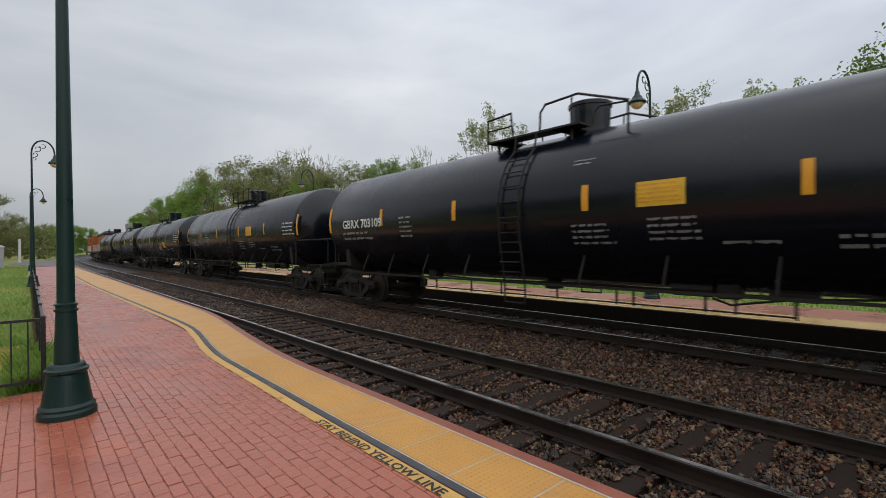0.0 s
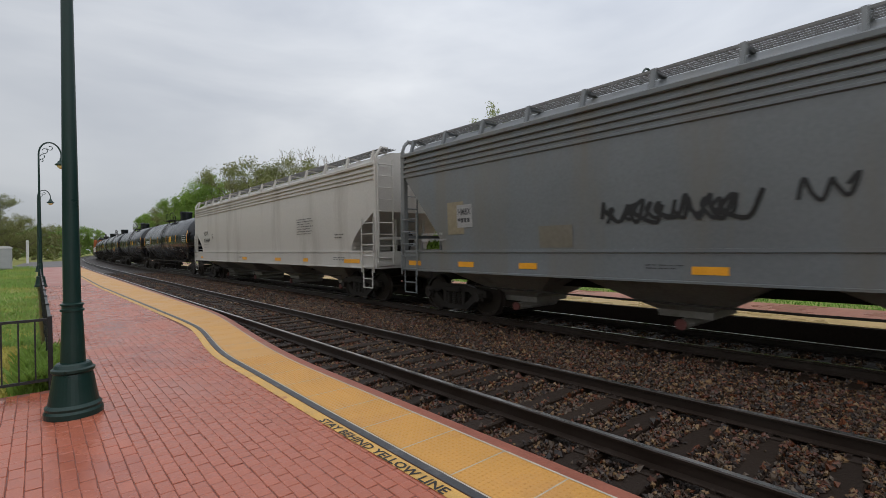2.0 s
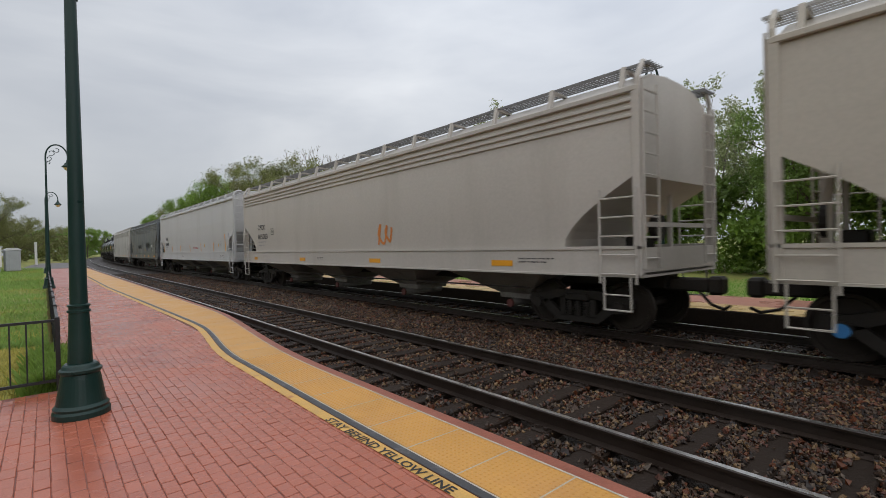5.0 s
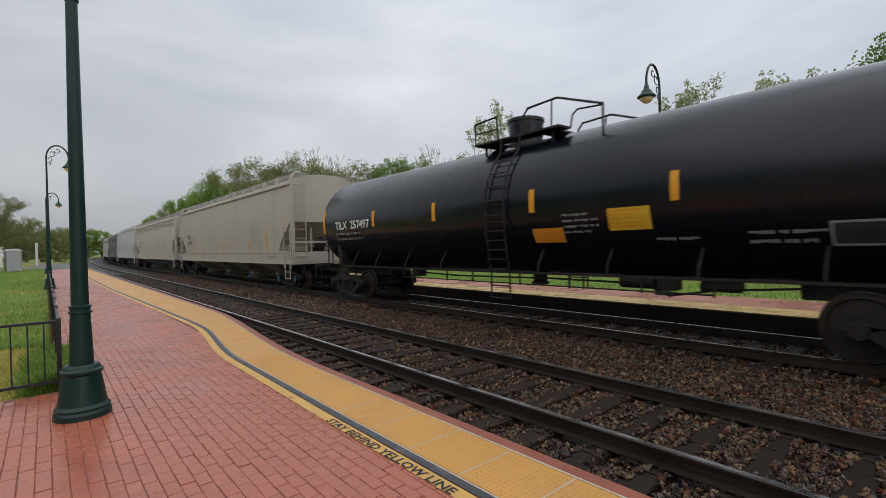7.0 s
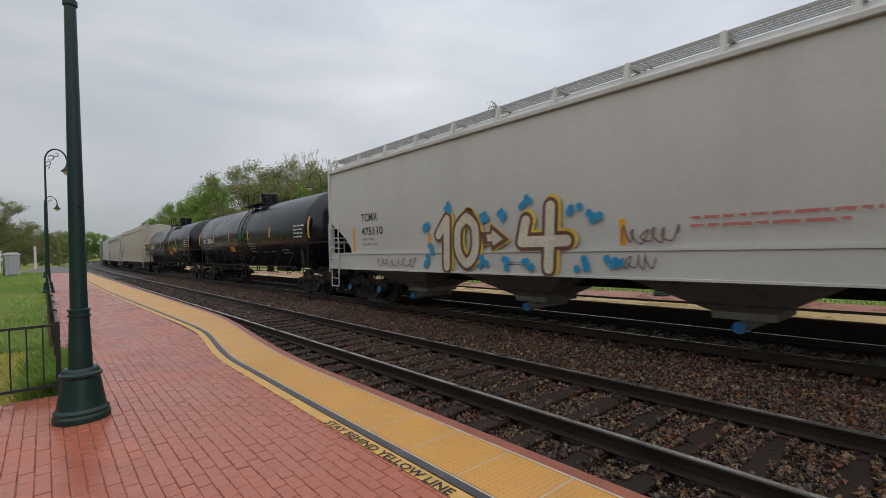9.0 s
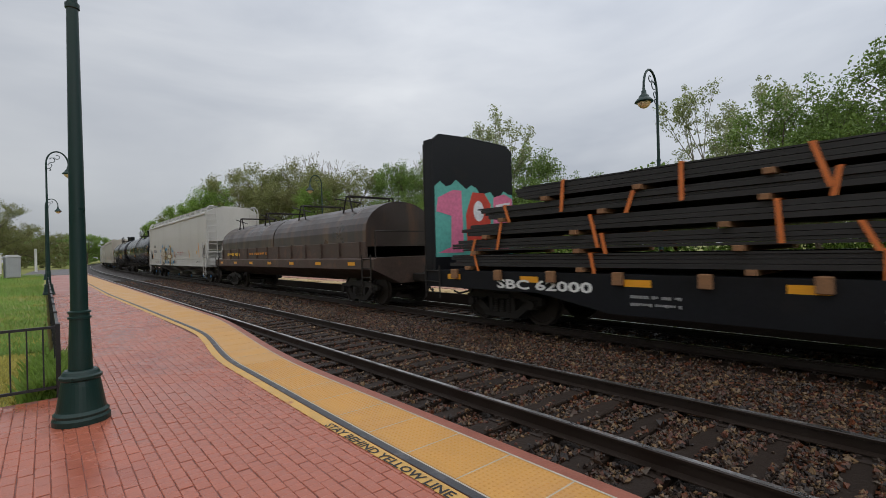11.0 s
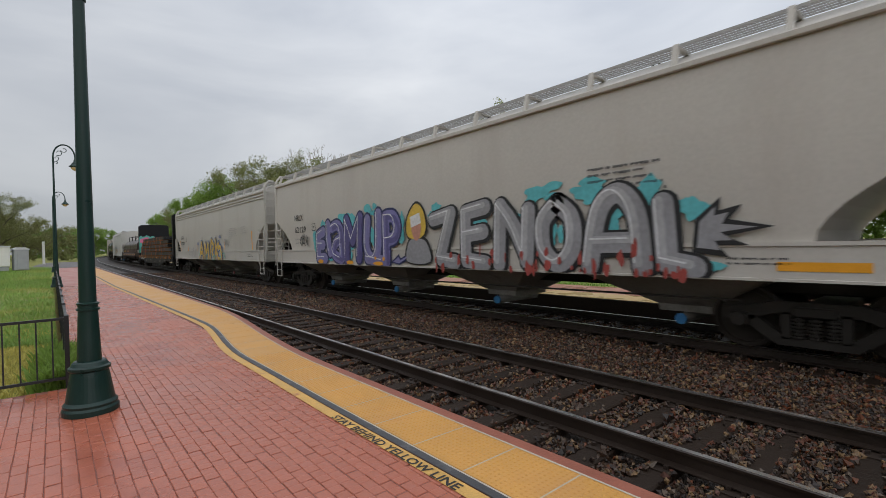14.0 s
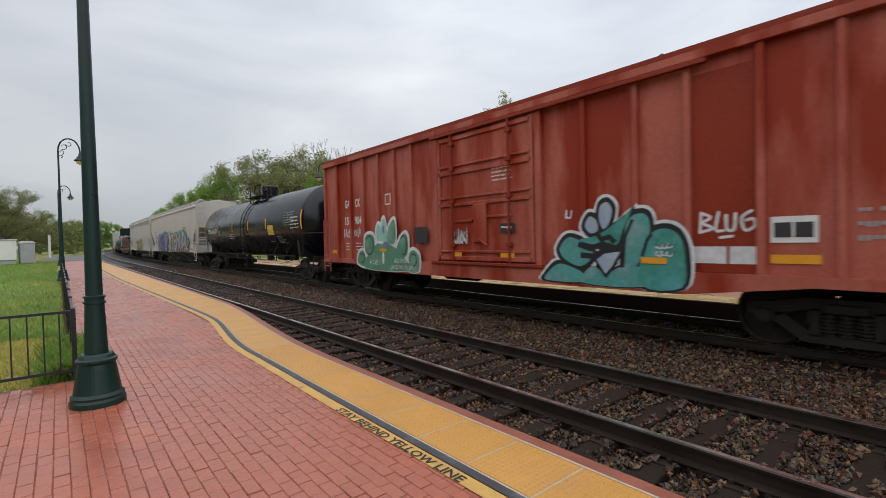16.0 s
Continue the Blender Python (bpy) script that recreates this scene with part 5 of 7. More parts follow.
    CARS.append((car, uc))
    return car, out


# -- graffiti, painted in flat layers on the near side
def spray(name, color):
    return material(name, color, 0.5, vary=0.25, scale=1.5, fine=12, bump=0)


SP_YELLOW = spray("yellow_spray", (0.62, 0.42, 0.06))
SP_BLUE = spray("blue_spray", (0.03, 0.10, 0.33))
SP_CYAN = spray("cyan_spray", (0.02, 0.24, 0.45))
SP_TEAL = spray("teal_spray", (0.10, 0.38, 0.33))
SP_MINT = spray("mint_spray", (0.28, 0.52, 0.45))
SP_BLACK = spray("black_spray", (0.012, 0.013, 0.016))
SP_WHITE = spray("white_spray", (0.65, 0.66, 0.68))
SP_PURPLE = spray("violet_spray", (0.17, 0.16, 0.36))
SP_GREY = spray("grey_spray", (0.27, 0.27, 0.29))
SP_PINK = spray("pink_spray", (0.62, 0.16, 0.28))
SP_ORANGE = spray("orange_spray", (0.60, 0.20, 0.04))
SP_RED = spray("red_spray", (0.50, 0.05, 0.03))
SP_BROWN = spray("brown_paint", (0.13, 0.055, 0.03))
SP_VIOLET = spray("deep_violet_spray", (0.08, 0.07, 0.22))
SP_SKIN = spray("salmon_spray", (0.50, 0.24, 0.18))
SP_DULL_RED = spray("dull_red_spray", (0.33, 0.06, 0.05))
SP_BEIGE = spray("beige_spray", (0.55, 0.50, 0.40))


def scrawl(car, y, z, length, height, out, mat, seed, width=0.025, loops=9, name="graffiti_tag"):
    """A quick looping spray line, as a ribbon of short pieces."""
    rng = random.Random(seed)
    pts = []
    x = 0.0
    for i in range(loops):
        pts.append((x, height * rng.uniform(0.0, 0.25)))
        pts.append((x + length / loops * rng.uniform(0.1, 0.8), height * rng.uniform(0.7, 1.0)))
        pts.append((x + length / loops * rng.uniform(-0.2, 0.6), height * rng.uniform(0.35, 0.6)))
        x += length / loops
    # a smooth curve through the points
    fine = []
    for i in range(len(pts) - 1):
        p0, p1, p2, p3 = pts[max(0, i - 1)], pts[i], pts[i + 1], pts[min(len(pts) - 1, i + 2)]
        for k in range(5):
            u = k / 5
            fine.append(tuple(0.5 * (2 * p1[j] + (p2[j] - p0[j]) * u + (2 * p0[j] - 5 * p1[j] + 4 * p2[j] - p3[j]) * u * u + (3 * p1[j] - p0[j] - 3 * p2[j] + p3[j]) * u ** 3) for j in (0, 1)))
    return ribbon(car, [(y - a, z + c) for a, c in fine], width, out, mat, name)


def ribbon(car, pts, width, out, mat, name="graffiti_line", label=""):
    """One unbroken sprayed line, its two edges offset from the middle."""
    vs, fs = [], []
    n = len(pts)
    for i, (y, z) in enumerate(pts):
        (ya, za), (yb, zb) = pts[max(0, i - 1)], pts[min(n - 1, i + 1)]
        d = math.hypot(yb - ya, zb - za) or 1e-6
        ny, nz = -(zb - za) / d * width / 2, (yb - ya) / d * width / 2
        vs += [(out(z + nz), y + ny, z + nz), (out(z - nz), y - ny, z - nz)]
        if i:
            fs.append((2 * i - 2, 2 * i - 1, 2 * i + 1, 2 * i))
    return mesh_part(name, vs, fs, mat, car, label)


def fat_stroke(car, pts, width, out, mat, name="graffiti_fill"):
    """A broad sprayed stroke with round ends; pts are (y, z)."""
    ext, fine = [pts[0]] + list(pts) + [pts[-1]], []
    for i in range(1, len(ext) - 2):
        a0, a1, a2, a3 = ext[i - 1], ext[i], ext[i + 1], ext[i + 2]
        for u in (0, 0.2, 0.4, 0.6, 0.8):
            fine.append(tuple(0.5 * (2 * a1[d] + (a2[d] - a0[d]) * u + (2 * a0[d] - 5 * a1[d] + 4 * a2[d] - a3[d]) * u * u + (3 * a1[d] - a0[d] - 3 * a2[d] + a3[d]) * u ** 3) for d in (0, 1)))
    fine.append(tuple(pts[-1]))
    left, right, n = [], [], len(fine)
    for i, (y, z) in enumerate(fine):
        (ya, za), (yb, zb) = fine[max(0, i - 1)], fine[min(n - 1, i + 1)]
        d = math.hypot(yb - ya, zb - za) or 1e-6
        ny, nz = -(zb - za) / d * width / 2, (yb - ya) / d * width / 2
        left.append((y + ny, z + nz))
        right.append((y - ny, z - nz))
    def cap(c, start, sign):
        a = math.atan2(start[1] - c[1], start[0] - c[0])
        return [(c[0] + width / 2 * math.cos(a + sign * math.pi * k / 6), c[1] + width / 2 * math.sin(a + sign * math.pi * k / 6)) for k in range(1, 6)]
    flat, faces = left + right, [(i, i + 1, n + i + 1, n + i) for i in range(n - 1)]
    for c, start, sign, first, last in ((fine[0], left[0], 1, 0, n), (fine[-1], left[-1], -1, n - 1, 2 * n - 1)):
        k = len(flat)
        flat += cap(c, start, sign)
        faces.append(tuple([first] + list(range(k, k + 5)) + [last]))
    return mesh_part(name, [(out(max(z, 1.075)), y, max(z, 1.075)) for y, z in flat], faces, mat, car)


def fat_letters(car, letters, out, layers):
    """Letters given as strokes; layers are (width, material, gap, shift along y, shift up)."""
    for k, strokes in enumerate(letters):
        for j, (width, mats, gap, dy, dz) in enumerate(layers):
            mat = mats[k % len(mats)]
            for q, stroke in enumerate(strokes):
                fat_stroke(car, [(y + dy, z + dz) for y, z in stroke], width, lambda z, g=gap + 0.0007 * q + 0.0002 * k: out(z) - g, mat, "graffiti_outline" if j == 0 else "graffiti_fill")


def haze(car, spots, out, mat, seed):
    """Uneven soft patches of spray behind the letters: (y, z, half width, half height)."""
    rng = random.Random(seed)
    for k, (y, z, a, c) in enumerate(spots):
        for i in range(5):
            blob(car, round_shape(y + rng.uniform(-a, a) * 0.7, z + rng.uniform(-c, c) * 0.7, a * rng.uniform(0.3, 0.7), c * rng.uniform(0.3, 0.7), 11, 0.3, seed + 9 * k + i), out, mat, 0.0005 * i, "graffiti_haze")


def blob(car, pts, out, mat, gap=0.0, name="graffiti_fill", label="", soft=True):
    """A filled spray shape given by its outline of (y, z); soft rounds its corners."""
    if soft:
        n, fine = len(pts), []
        for i in range(n):
            a0, a1, a2, a3 = pts[i - 1], pts[i], pts[(i + 1) % n], pts[(i + 2) % n]
            for u in (0, 0.25, 0.5, 0.75):
                fine.append(tuple(0.5 * (2 * a1[d] + (a2[d] - a0[d]) * u + (2 * a0[d] - 5 * a1[d] + 4 * a2[d] - a3[d]) * u * u + (3 * a1[d] - a0[d] - 3 * a2[d] + a3[d]) * u ** 3) for d in (0, 1)))
        pts = fine
    return mesh_part(name, [(out(z) - gap, y, z) for y, z in pts], [tuple(range(len(pts)))], mat, car, label)


def round_shape(y, z, ry, rz, n=18, wob=0.0, seed=0):
    rng = random.Random(seed)
    return [(y + ry * math.cos(6.2832 * i / n) * (1 + rng.uniform(-wob, wob)), z + rz * math.sin(6.2832 * i / n) * (1 + rng.uniform(-wob, wob))) for i in range(n)]


# -- the cars, from the engines back
M_ORANGE_LOCO = material("orange_engine_paint", (0.33, 0.09, 0.02), 0.5, vary=0.3, scale=1)
M_BLACK_LOCO = material("black_engine_paint", (0.02, 0.02, 0.022), 0.5, vary=0.3, scale=1)


def locomotive(uc):
    car = thing("locomotive", "orange and black diesel locomotive at the head of the train", "locomotive", "freight train")
    b = bmesh.new()
    box(b, -0.85, 0.85, -10.2, 5.6, 1.6, 4.1, 0.08)
    part("engine_hood", b, M_ORANGE_LOCO, car)
    b = bmesh.new()
    box(b, -0.9, 0.9, -10.0, 5.4, 4.1, 4.55, 0.12)
    for y in (-8, -5.5, -2):
        rod(b, (0, y, 4.5), (0, y, 4.72), 0.65, seg=16)
    part("roof", b, M_BLACK_LOCO, car)
    b = bmesh.new()
    box(b, -1.5, 1.5, 5.6, 8.3, 1.6, 4.5, 0.12)
    part("cab", b, M_ORANGE_LOCO, car)
    b = bmesh.new()
    box(b, -1.0, 1.0, 8.3, 10.2, 1.6, 3.2, 0.2)
    part("nose", b, M_ORANGE_LOCO, car)
    b = bmesh.new()
    box(b, -1.55, 1.55, -11, 11, 1.25, 1.6, 0.03)
    box(b, -1.3, 1.3, -3.5, 3.5, 0.45, 1.25, 0.15)
    for e in (-1, 1):
        box(b, -1.25, 1.25, e * 6.9 - 2.2, e * 6.9 + 2.2, 0.45, 1.05, 0.1)
    part("underframe", b, M_BLACK_LOCO, car)
    b = bmesh.new()
    for sx in (-1.5, 1.5):
        pipe(b, [(sx, -11, 1.6), (sx, -11, 2.6), (sx, 5.5, 2.6)], 0.025, 5)
        for y in range(-10, 6, 2):
            rod(b, (sx, y, 1.6), (sx, y, 2.6), 0.02, seg=5)
    part("handrail", b, M_WHITE_MARK, car)
    for y in (6.9, -6.9):
        for dy in (1.9, 0, -1.9):
            w = new("wheelset", WHEEL_ME)
            w.parent = car
            w.location = (0, y + dy, 0.457)
    add_couplers(car, 11.0)
    CARS.append((car, uc))


locomotive(121.3)
locomotive(98.6)
for k, uc in enumerate((79.1, 60.85, 42.6, 24.35)):
    c = tank_car(uc, "black railway tank car with yellow reflective strips", "", 20 + k, placards="one" if k % 2 else True)
car = tank_car(6.1, "black railway tank car with white marks and yellow strips", "GBRX 703109", 31, placards="one", wy=0.0, dome_y=-0.8, rail_z=0.93, radius=1.58)

P_EQUX = hopper_paint("pale_grey_hopper_paint", (0.465, 0.446, 0.419), (0.20, 0.165, 0.135))
car, out = hopper(-14.07, "pale grey covered hopper car with dirty streaks and roof ribs", P_EQUX, 10.1, "EQUX", "016664", ribs=3, seed=40, cut_z=2.72, cut_y=1.4, roof_edge=4.10, walk_z=4.55, mark_w=0.92, mark_y=8.14, grate=M_GRATE,
                  sill_dots=((8.9, 0.5), (1.5, 0.6), (-2.5, 0.6), (-5.2, 0.4), (-8.2, 0.95)), tip=M_RUST_TIP)
bars(car, -4.7, 2.15, 1.5, 0.62, 7, out, M_DARK_MARK, 41)
bars(car, -7.6, 1.95, 0.6, 0.2, 2, out, M_DARK_MARK, 42)

P_GREY = material("slate_hopper_paint", (0.140, 0.154, 0.164), 0.42, vary=0.18, scale=0.6, fine=18, bump=0.05, second=(0.15, 0.135, 0.11), second_at=(0.48, 0.80), streaks=2.4)
car, out = hopper(-34.0, "weathered slate-grey covered hopper car with black scrawls", P_GREY, 8.6, "", "", ribs=4, cut_round=0.15, seed=50, cut_z=3.55, cut_y=1.5, truck_at=7.1,
                  sill_dots=((8.3, 0.5), (6.4, 0.5), (4.6, 0.45), (1.3, 0.5), (-1.0, 0.6), (-3.5, 0.65), (-6.3, 0.95)), roof_edge=4.06, walk_z=4.48, grate=M_GRATE)
SP_TAN = spray("faded_tan_paint", (0.23, 0.195, 0.13))
patch(car, "paint_patch", 6.75, 1.95, 0.55, 0.75, lambda z: out(z) + 0.003, SP_TAN)
patch(car, "white_panel", 6.42, 2.10, 0.50, 0.52, lambda z: out(z) - 0.001, M_GREY_MARK)
words(car, "HMBX", 6.38, 2.39, 0.20, lambda z: out(z) - 0.004, M_DARK_MARK, 0.42, bold=0.004)
bars(car, 6.38, 2.12, 0.42, 0.24, 1, lambda z: out(z) - 0.004, M_DARK_MARK, 51)
patch(car, "paint_patch", 4.1, 1.62, 0.75, 0.42, lambda z: out(z) + 0.003, spray("grey_tan_stain", (0.16, 0.145, 0.115)))
patch(car, "paint_patch", -1.35, 1.72, 1.0, 0.26, lambda z: out(z) + 0.003, SP_TAN)
scrawl(car, 2.75, 2.00, 2.5, 0.42, out, SP_BLACK, 52, 0.065, 8)
scrawl(car, 2.65, 2.02, 2.1, 0.34, lambda z: out(z) - 0.003, SP_BLACK, 57, 0.055, 10)
scrawl(car, 0.0, 2.15, 0.75, 0.36, lambda z: out(z) - 0.003, SP_BLACK, 58, 0.05, 3)
scrawl(car, -2.3, 1.75, 1.2, 0.55, out, spray("faded_blue_spray", (0.10, 0.13, 0.20)), 53, 0.05, 6)
scrawl(car, -2.4, 2.0, 2.1, 0.6, out, SP_BLACK, 54, 0.075, 9)
scrawl(car, -2.4, 2.05, 2.1, 0.55, lambda z: out(z) - 0.003, SP_BLACK, 55, 0.05, 7)
patch(car, "data_panel", -5.4, 1.72, 0.5, 0.32, out, M_WHITE_MARK)
patch(car, "data_panel", -5.43, 1.75, 0.44, 0.26, lambda z: out(z) - 0.003, M_DARK_MARK)
patch(car, "data_panel", -5.4, 2.12, 0.45, 0.14, out, M_WHITE_MARK)
bars(car, -6.2, 2.0, 1.0, 0.5, 3, out, M_UNDER, 56)

P_LIGHT = hopper_paint("light_grey_hopper_paint", (0.502, 0.502, 0.507), (0.40, 0.39, 0.385))
car, out = hopper(-53.9, "clean light grey covered hopper car with orange strips", P_LIGHT, 9.85, "TILX", "338458", inspected=False, strips=((8.6, 0.75), (5.45, 0.4), (2.65, 0.44), (-0.2, 0.44), (-3.05, 0.48), (-5.88, 0.5), (-8.2, 0.9)),
                  dots=(-4.0, -7.0), seed=60, cut_z=2.6, cut_y=1.3, roof_edge=4.30, walk_z=4.68)
bars(car, -1.1, 1.75, 1.4, 0.16, 2, out, M_RED_MARK, 61)
bars(car, -7.2, 1.85, 0.4, 0.3, 4, out, M_GREY_MARK, 62)

P_CPCX = hopper_paint("beige_hopper_paint", (0.465, 0.432, 0.395), (0.36, 0.33, 0.29))
car, out = hopper(-75.25, "beige covered hopper car with yellow side tape", P_CPCX, 9.85, "CPCX", "815003", mark_y=7.95, seed=70, ribs=3, roof_edge=4.15, walk_z=4.60, grate=M_GRATE, cut_z=2.75, cut_y=1.4, sill_dots=((8.5, 0.4), (3.5, 0.5), (-1.5, 0.6), (-6.5, 0.6)))
scrawl(car, -2.0, 1.7, 0.9, 0.6, out, SP_ORANGE, 72, 0.08, 3)

P_TAN = hopper_paint("tan_hopper_paint", (0.437, 0.400, 0.344), (0.33, 0.29, 0.24))
car, out = hopper(-96.7, "tan covered hopper car with small orange strips", P_TAN, 9.85, "CBFX", "47249", strips=((5.6, 0.3), (3.2, 0.3), (0.7, 0.32), (-1.9, 0.36), (-4.6, 0.42), (-7.0, 0.9)), seed=80, tip=M_BLUE_TIP)
bars(car, -5.1, 1.9, 0.9, 1.0, 8, out, M_GREY_MARK, 81)
bars(car, -0.2, 1.75, 1.3, 0.16, 2, out, M_BROWN_MARK, 82)

car = tank_car(-117.0, "glossy black railway tank car with warning plates", "TILX  257497", 90)
head_words(car, "TILX  257497", -0.35, 3.05, 0.20, 1.15)
patch(car, "data_plate", -5.95, 1.55, 0.6, 0.32, lambda z: shell(z, 0.008), M_GREY_MARK)
patch(car, "data_plate", -5.98, 1.58, 0.54, 0.26, lambda z: shell(z, 0.010), M_DARK_MARK)
car = tank_car(-135.65, "glossy black railway tank car with a green scrawl", "TILX  257506", 95, placards="few")
scrawl(car, 0.05, 2.35, 0.85, 0.42, lambda z: shell(z, 0.010), spray("green_spray", (0.05, 0.30, 0.06)), 96, 0.05, 6)

P_TCMX = hopper_paint("white_grey_hopper_paint", (0.493, 0.484, 0.456), (0.40, 0.385, 0.35))
car, out = hopper(-155.15, "off-white covered hopper car with painted numerals and blue dots", P_TCMX, 9.85, "TCMX", "475110", inspected=False, strips=((8.3, 0.75), (4.55, 0.4), (-0.6, 0.45), (-5.2, 0.5), (-7.8, 0.9)), dots=(-7.3,), seed=100, tip=M_BLUE_TIP, cut_z=2.6, cut_y=1.3)
on = lambda z: -1.569
# fat sprayed numerals and an arrow: a yellow halo, brown outline and pale fill
fat_letters(car, (
    [[(4.08, 1.98), (3.76, 2.34)], [(3.76, 2.34), (3.80, 1.22)]],
    [[(3.08, 2.34), (3.36, 2.10), (3.38, 1.60), (3.12, 1.30), (2.84, 1.55), (2.82, 2.10), (3.08, 2.34)]],
    [[(1.36, 2.16), (1.48, 1.74)], [(1.48, 1.74), (0.42, 1.74)], [(0.76, 2.40), (0.84, 1.22)]],
), on, ((0.40, (SP_YELLOW,), 0.002, -0.05, 0.03), (0.36, (SP_BROWN,), 0.006, 0.0, 0.0), (0.215, (SP_BEIGE,), 0.011, 0.0, 0.0)))
for grow, mt, gap in ((1.22, SP_YELLOW, 0.002), (1.08, SP_BROWN, 0.006), (0.62, SP_BEIGE, 0.011)):
    blob(car, [(2.22 + (y - 2.22) * grow, 1.85 + (z - 1.85) * grow) for y, z in ((2.60, 1.98), (2.36, 1.97), (2.32, 2.13), (1.84, 1.80), (2.30, 1.58), (2.34, 1.73), (2.56, 1.73))], on, mt, gap, "graffiti_fill", soft=False)
rng = random.Random(7)
for cy, cz in ((4.6, 2.25), (4.45, 1.65), (4.5, 1.35), (3.75, 2.62), (2.55, 2.35), (2.0, 2.3), (1.35, 2.55), (0.25, 2.3), (-0.15, 2.1), (2.6, 1.3), (2.0, 1.3), (1.35, 1.25), (0.1, 1.3), (-0.5, 1.35)):
    for i in range(4):
        blob(car, round_shape(cy + rng.uniform(-0.13, 0.13), cz + rng.uniform(-0.12, 0.12), 0.07, 0.075, 10), on, SP_CYAN, 0.012 + 0.001 * i, "graffiti_dot")
scrawl(car, -0.65, 1.62, 1.0, 0.34, on, M_BROWN_MARK, 101, 0.026, 6)
scrawl(car, -0.6, 1.22, 0.7, 0.26, on, M_BROWN_MARK, 102, 0.022, 5)
scrawl(car, 6.9, 1.18, 2.0, 0.26, on, M_BROWN_MARK, 103, 0.020, 8)
bars(car, -1.75, 1.82, 2.1, 0.24, 2, on, M_RED_MARK, 104)


# -- coil car with rounded covers
M_COIL = material("brown_black_cover", (0.045, 0.035, 0.032), 0.35, vary=0.4, scale=1.2, fine=25, bump=0.1, second=(0.14, 0.075, 0.04), second_at=(0.5, 0.8), streaks=2.0)
M_DECK = material("rusty_brown_deck", (0.07, 0.045, 0.035), 0.6, vary=0.4, scale=2, fine=25, bump=0.3, second=(0.15, 0.08, 0.05))


def coil_car(uc):
    car = thing("coil_car", "dark brown steel coil car with two rounded covers", "coil car", "freight train")
    h = 8.3
    b = bmesh.new()
    extrude(b, [(-1.55, 1.15), (-1.55, 1.45), (-1.4, 1.5), (1.4, 1.5), (1.55, 1.45), (1.55, 1.15), (0.6, 0.7), (-0.6, 0.7)], -h, h)
    part("deck", b, M_DECK, car)
    b = bmesh.new()
    for sx in (-1, 1):
        box(b, sorted((sx * 1.30, sx * 1.40))[0], sorted((sx * 1.30, sx * 1.40))[1], -h + 0.7, h - 0.7, 1.5, 2.0, 0.01)
        for i in range(12):
            y = -h + 1 + i * (2 * h - 2) / 11
            box(b, sorted((sx * 1.38, sx * 1.46))[0], sorted((sx * 1.38, sx * 1.46))[1], y - 0.06, y + 0.06, 1.48, 2.0)
    part("trough_side", b, M_DECK, car)
    for y0 in (-h + 0.7, 0.05):
        y1 = y0 + h - 0.75
        b = bmesh.new()
        arc = [(-1.36, 1.85)] + [(-1.36 * math.cos(a), 2.35 + 0.95 * math.sin(a)) for a in [math.pi * i / 14 for i in range(15)]] + [(1.36, 1.85)]
        extrude(b, arc, y0, y1)
        cover = part("cover", b, M_COIL, car, "rounded dark sheet-metal cover")
        b = bmesh.new()
        for f in (0.25, 0.75):
            y = y0 + (y1 - y0) * f
            for e in (-1, 1):
                pipe(b, [(-0.9, y + e * 0.35, 3.0), (-0.9, y + e * 0.1, 3.62), (0.9, y + e * 0.1, 3.62), (0.9, y + e * 0.35, 3.0)], 0.03, 5)
            rod(b, (-0.9, y - 0.9, 3.3), (-0.9, y + 0.9, 3.62), 0.025, seg=5)
        part("lifting_bracket", b, M_UNDER, cover)
    face = -1.562
    for i in range(7):
        patch(car, "reflective_strip", h - 1.0 - i * 2.35, 1.26, 0.45, 0.11, face, M_REFLECT, "", 1)
    bars(car, h - 2, 1.5, 2.2, 0.38, 1, -1.475, M_PLACARD, 5)
    bars(car, h - 5.5, 1.58, 2.4, 0.25, 1, -1.475, M_ORANGE_PLACARD, 6)
    b = bmesh.new()
    for e in (1, -1):
        for sx in (-1, 1):
            ladder(b, sx * 1.58, e * (h - 0.6), e * (h - 0.1), 0.5, 1.6, 4)
        pipe(b, [(-1.4, e * (h - 0.1), 1.45), (-1.4, e * (h - 0.1), 2.3), (1.4, e * (h - 0.1), 2.3), (1.4, e * (h - 0.1), 1.45)], 0.02, 5)
    part("ladder", b, M_UNDER, car)
    add_trucks(car, 6.6)
    add_couplers(car, h)
    CARS.append((car, uc))


coil_car(-175.2)


# -- bulkhead flat car with its load
M_FLAT = material("black_flatcar_paint", (0.007, 0.0078, 0.010), 0.5, spec=0.25, vary=0.4, scale=1.2, fine=20, bump=0.1, second=(0.018, 0.014, 0.012), second_at=(0.6, 0.9))
M_PLATE = material("dark_load_steel", (0.022, 0.021, 0.021), 0.5, 0.0, spec=0.35, vary=0.4, scale=1.0, fine=25, bump=0.15, per_island=0.5)
M_DUNNAGE = material("timber_block", (0.24, 0.12, 0.055), 0.8, vary=0.35, scale=5, fine=40, bump=0.3)
M_STRAP = material("orange_strap", (0.60, 0.16, 0.035), 0.5, vary=0.15, scale=5, bump=0)


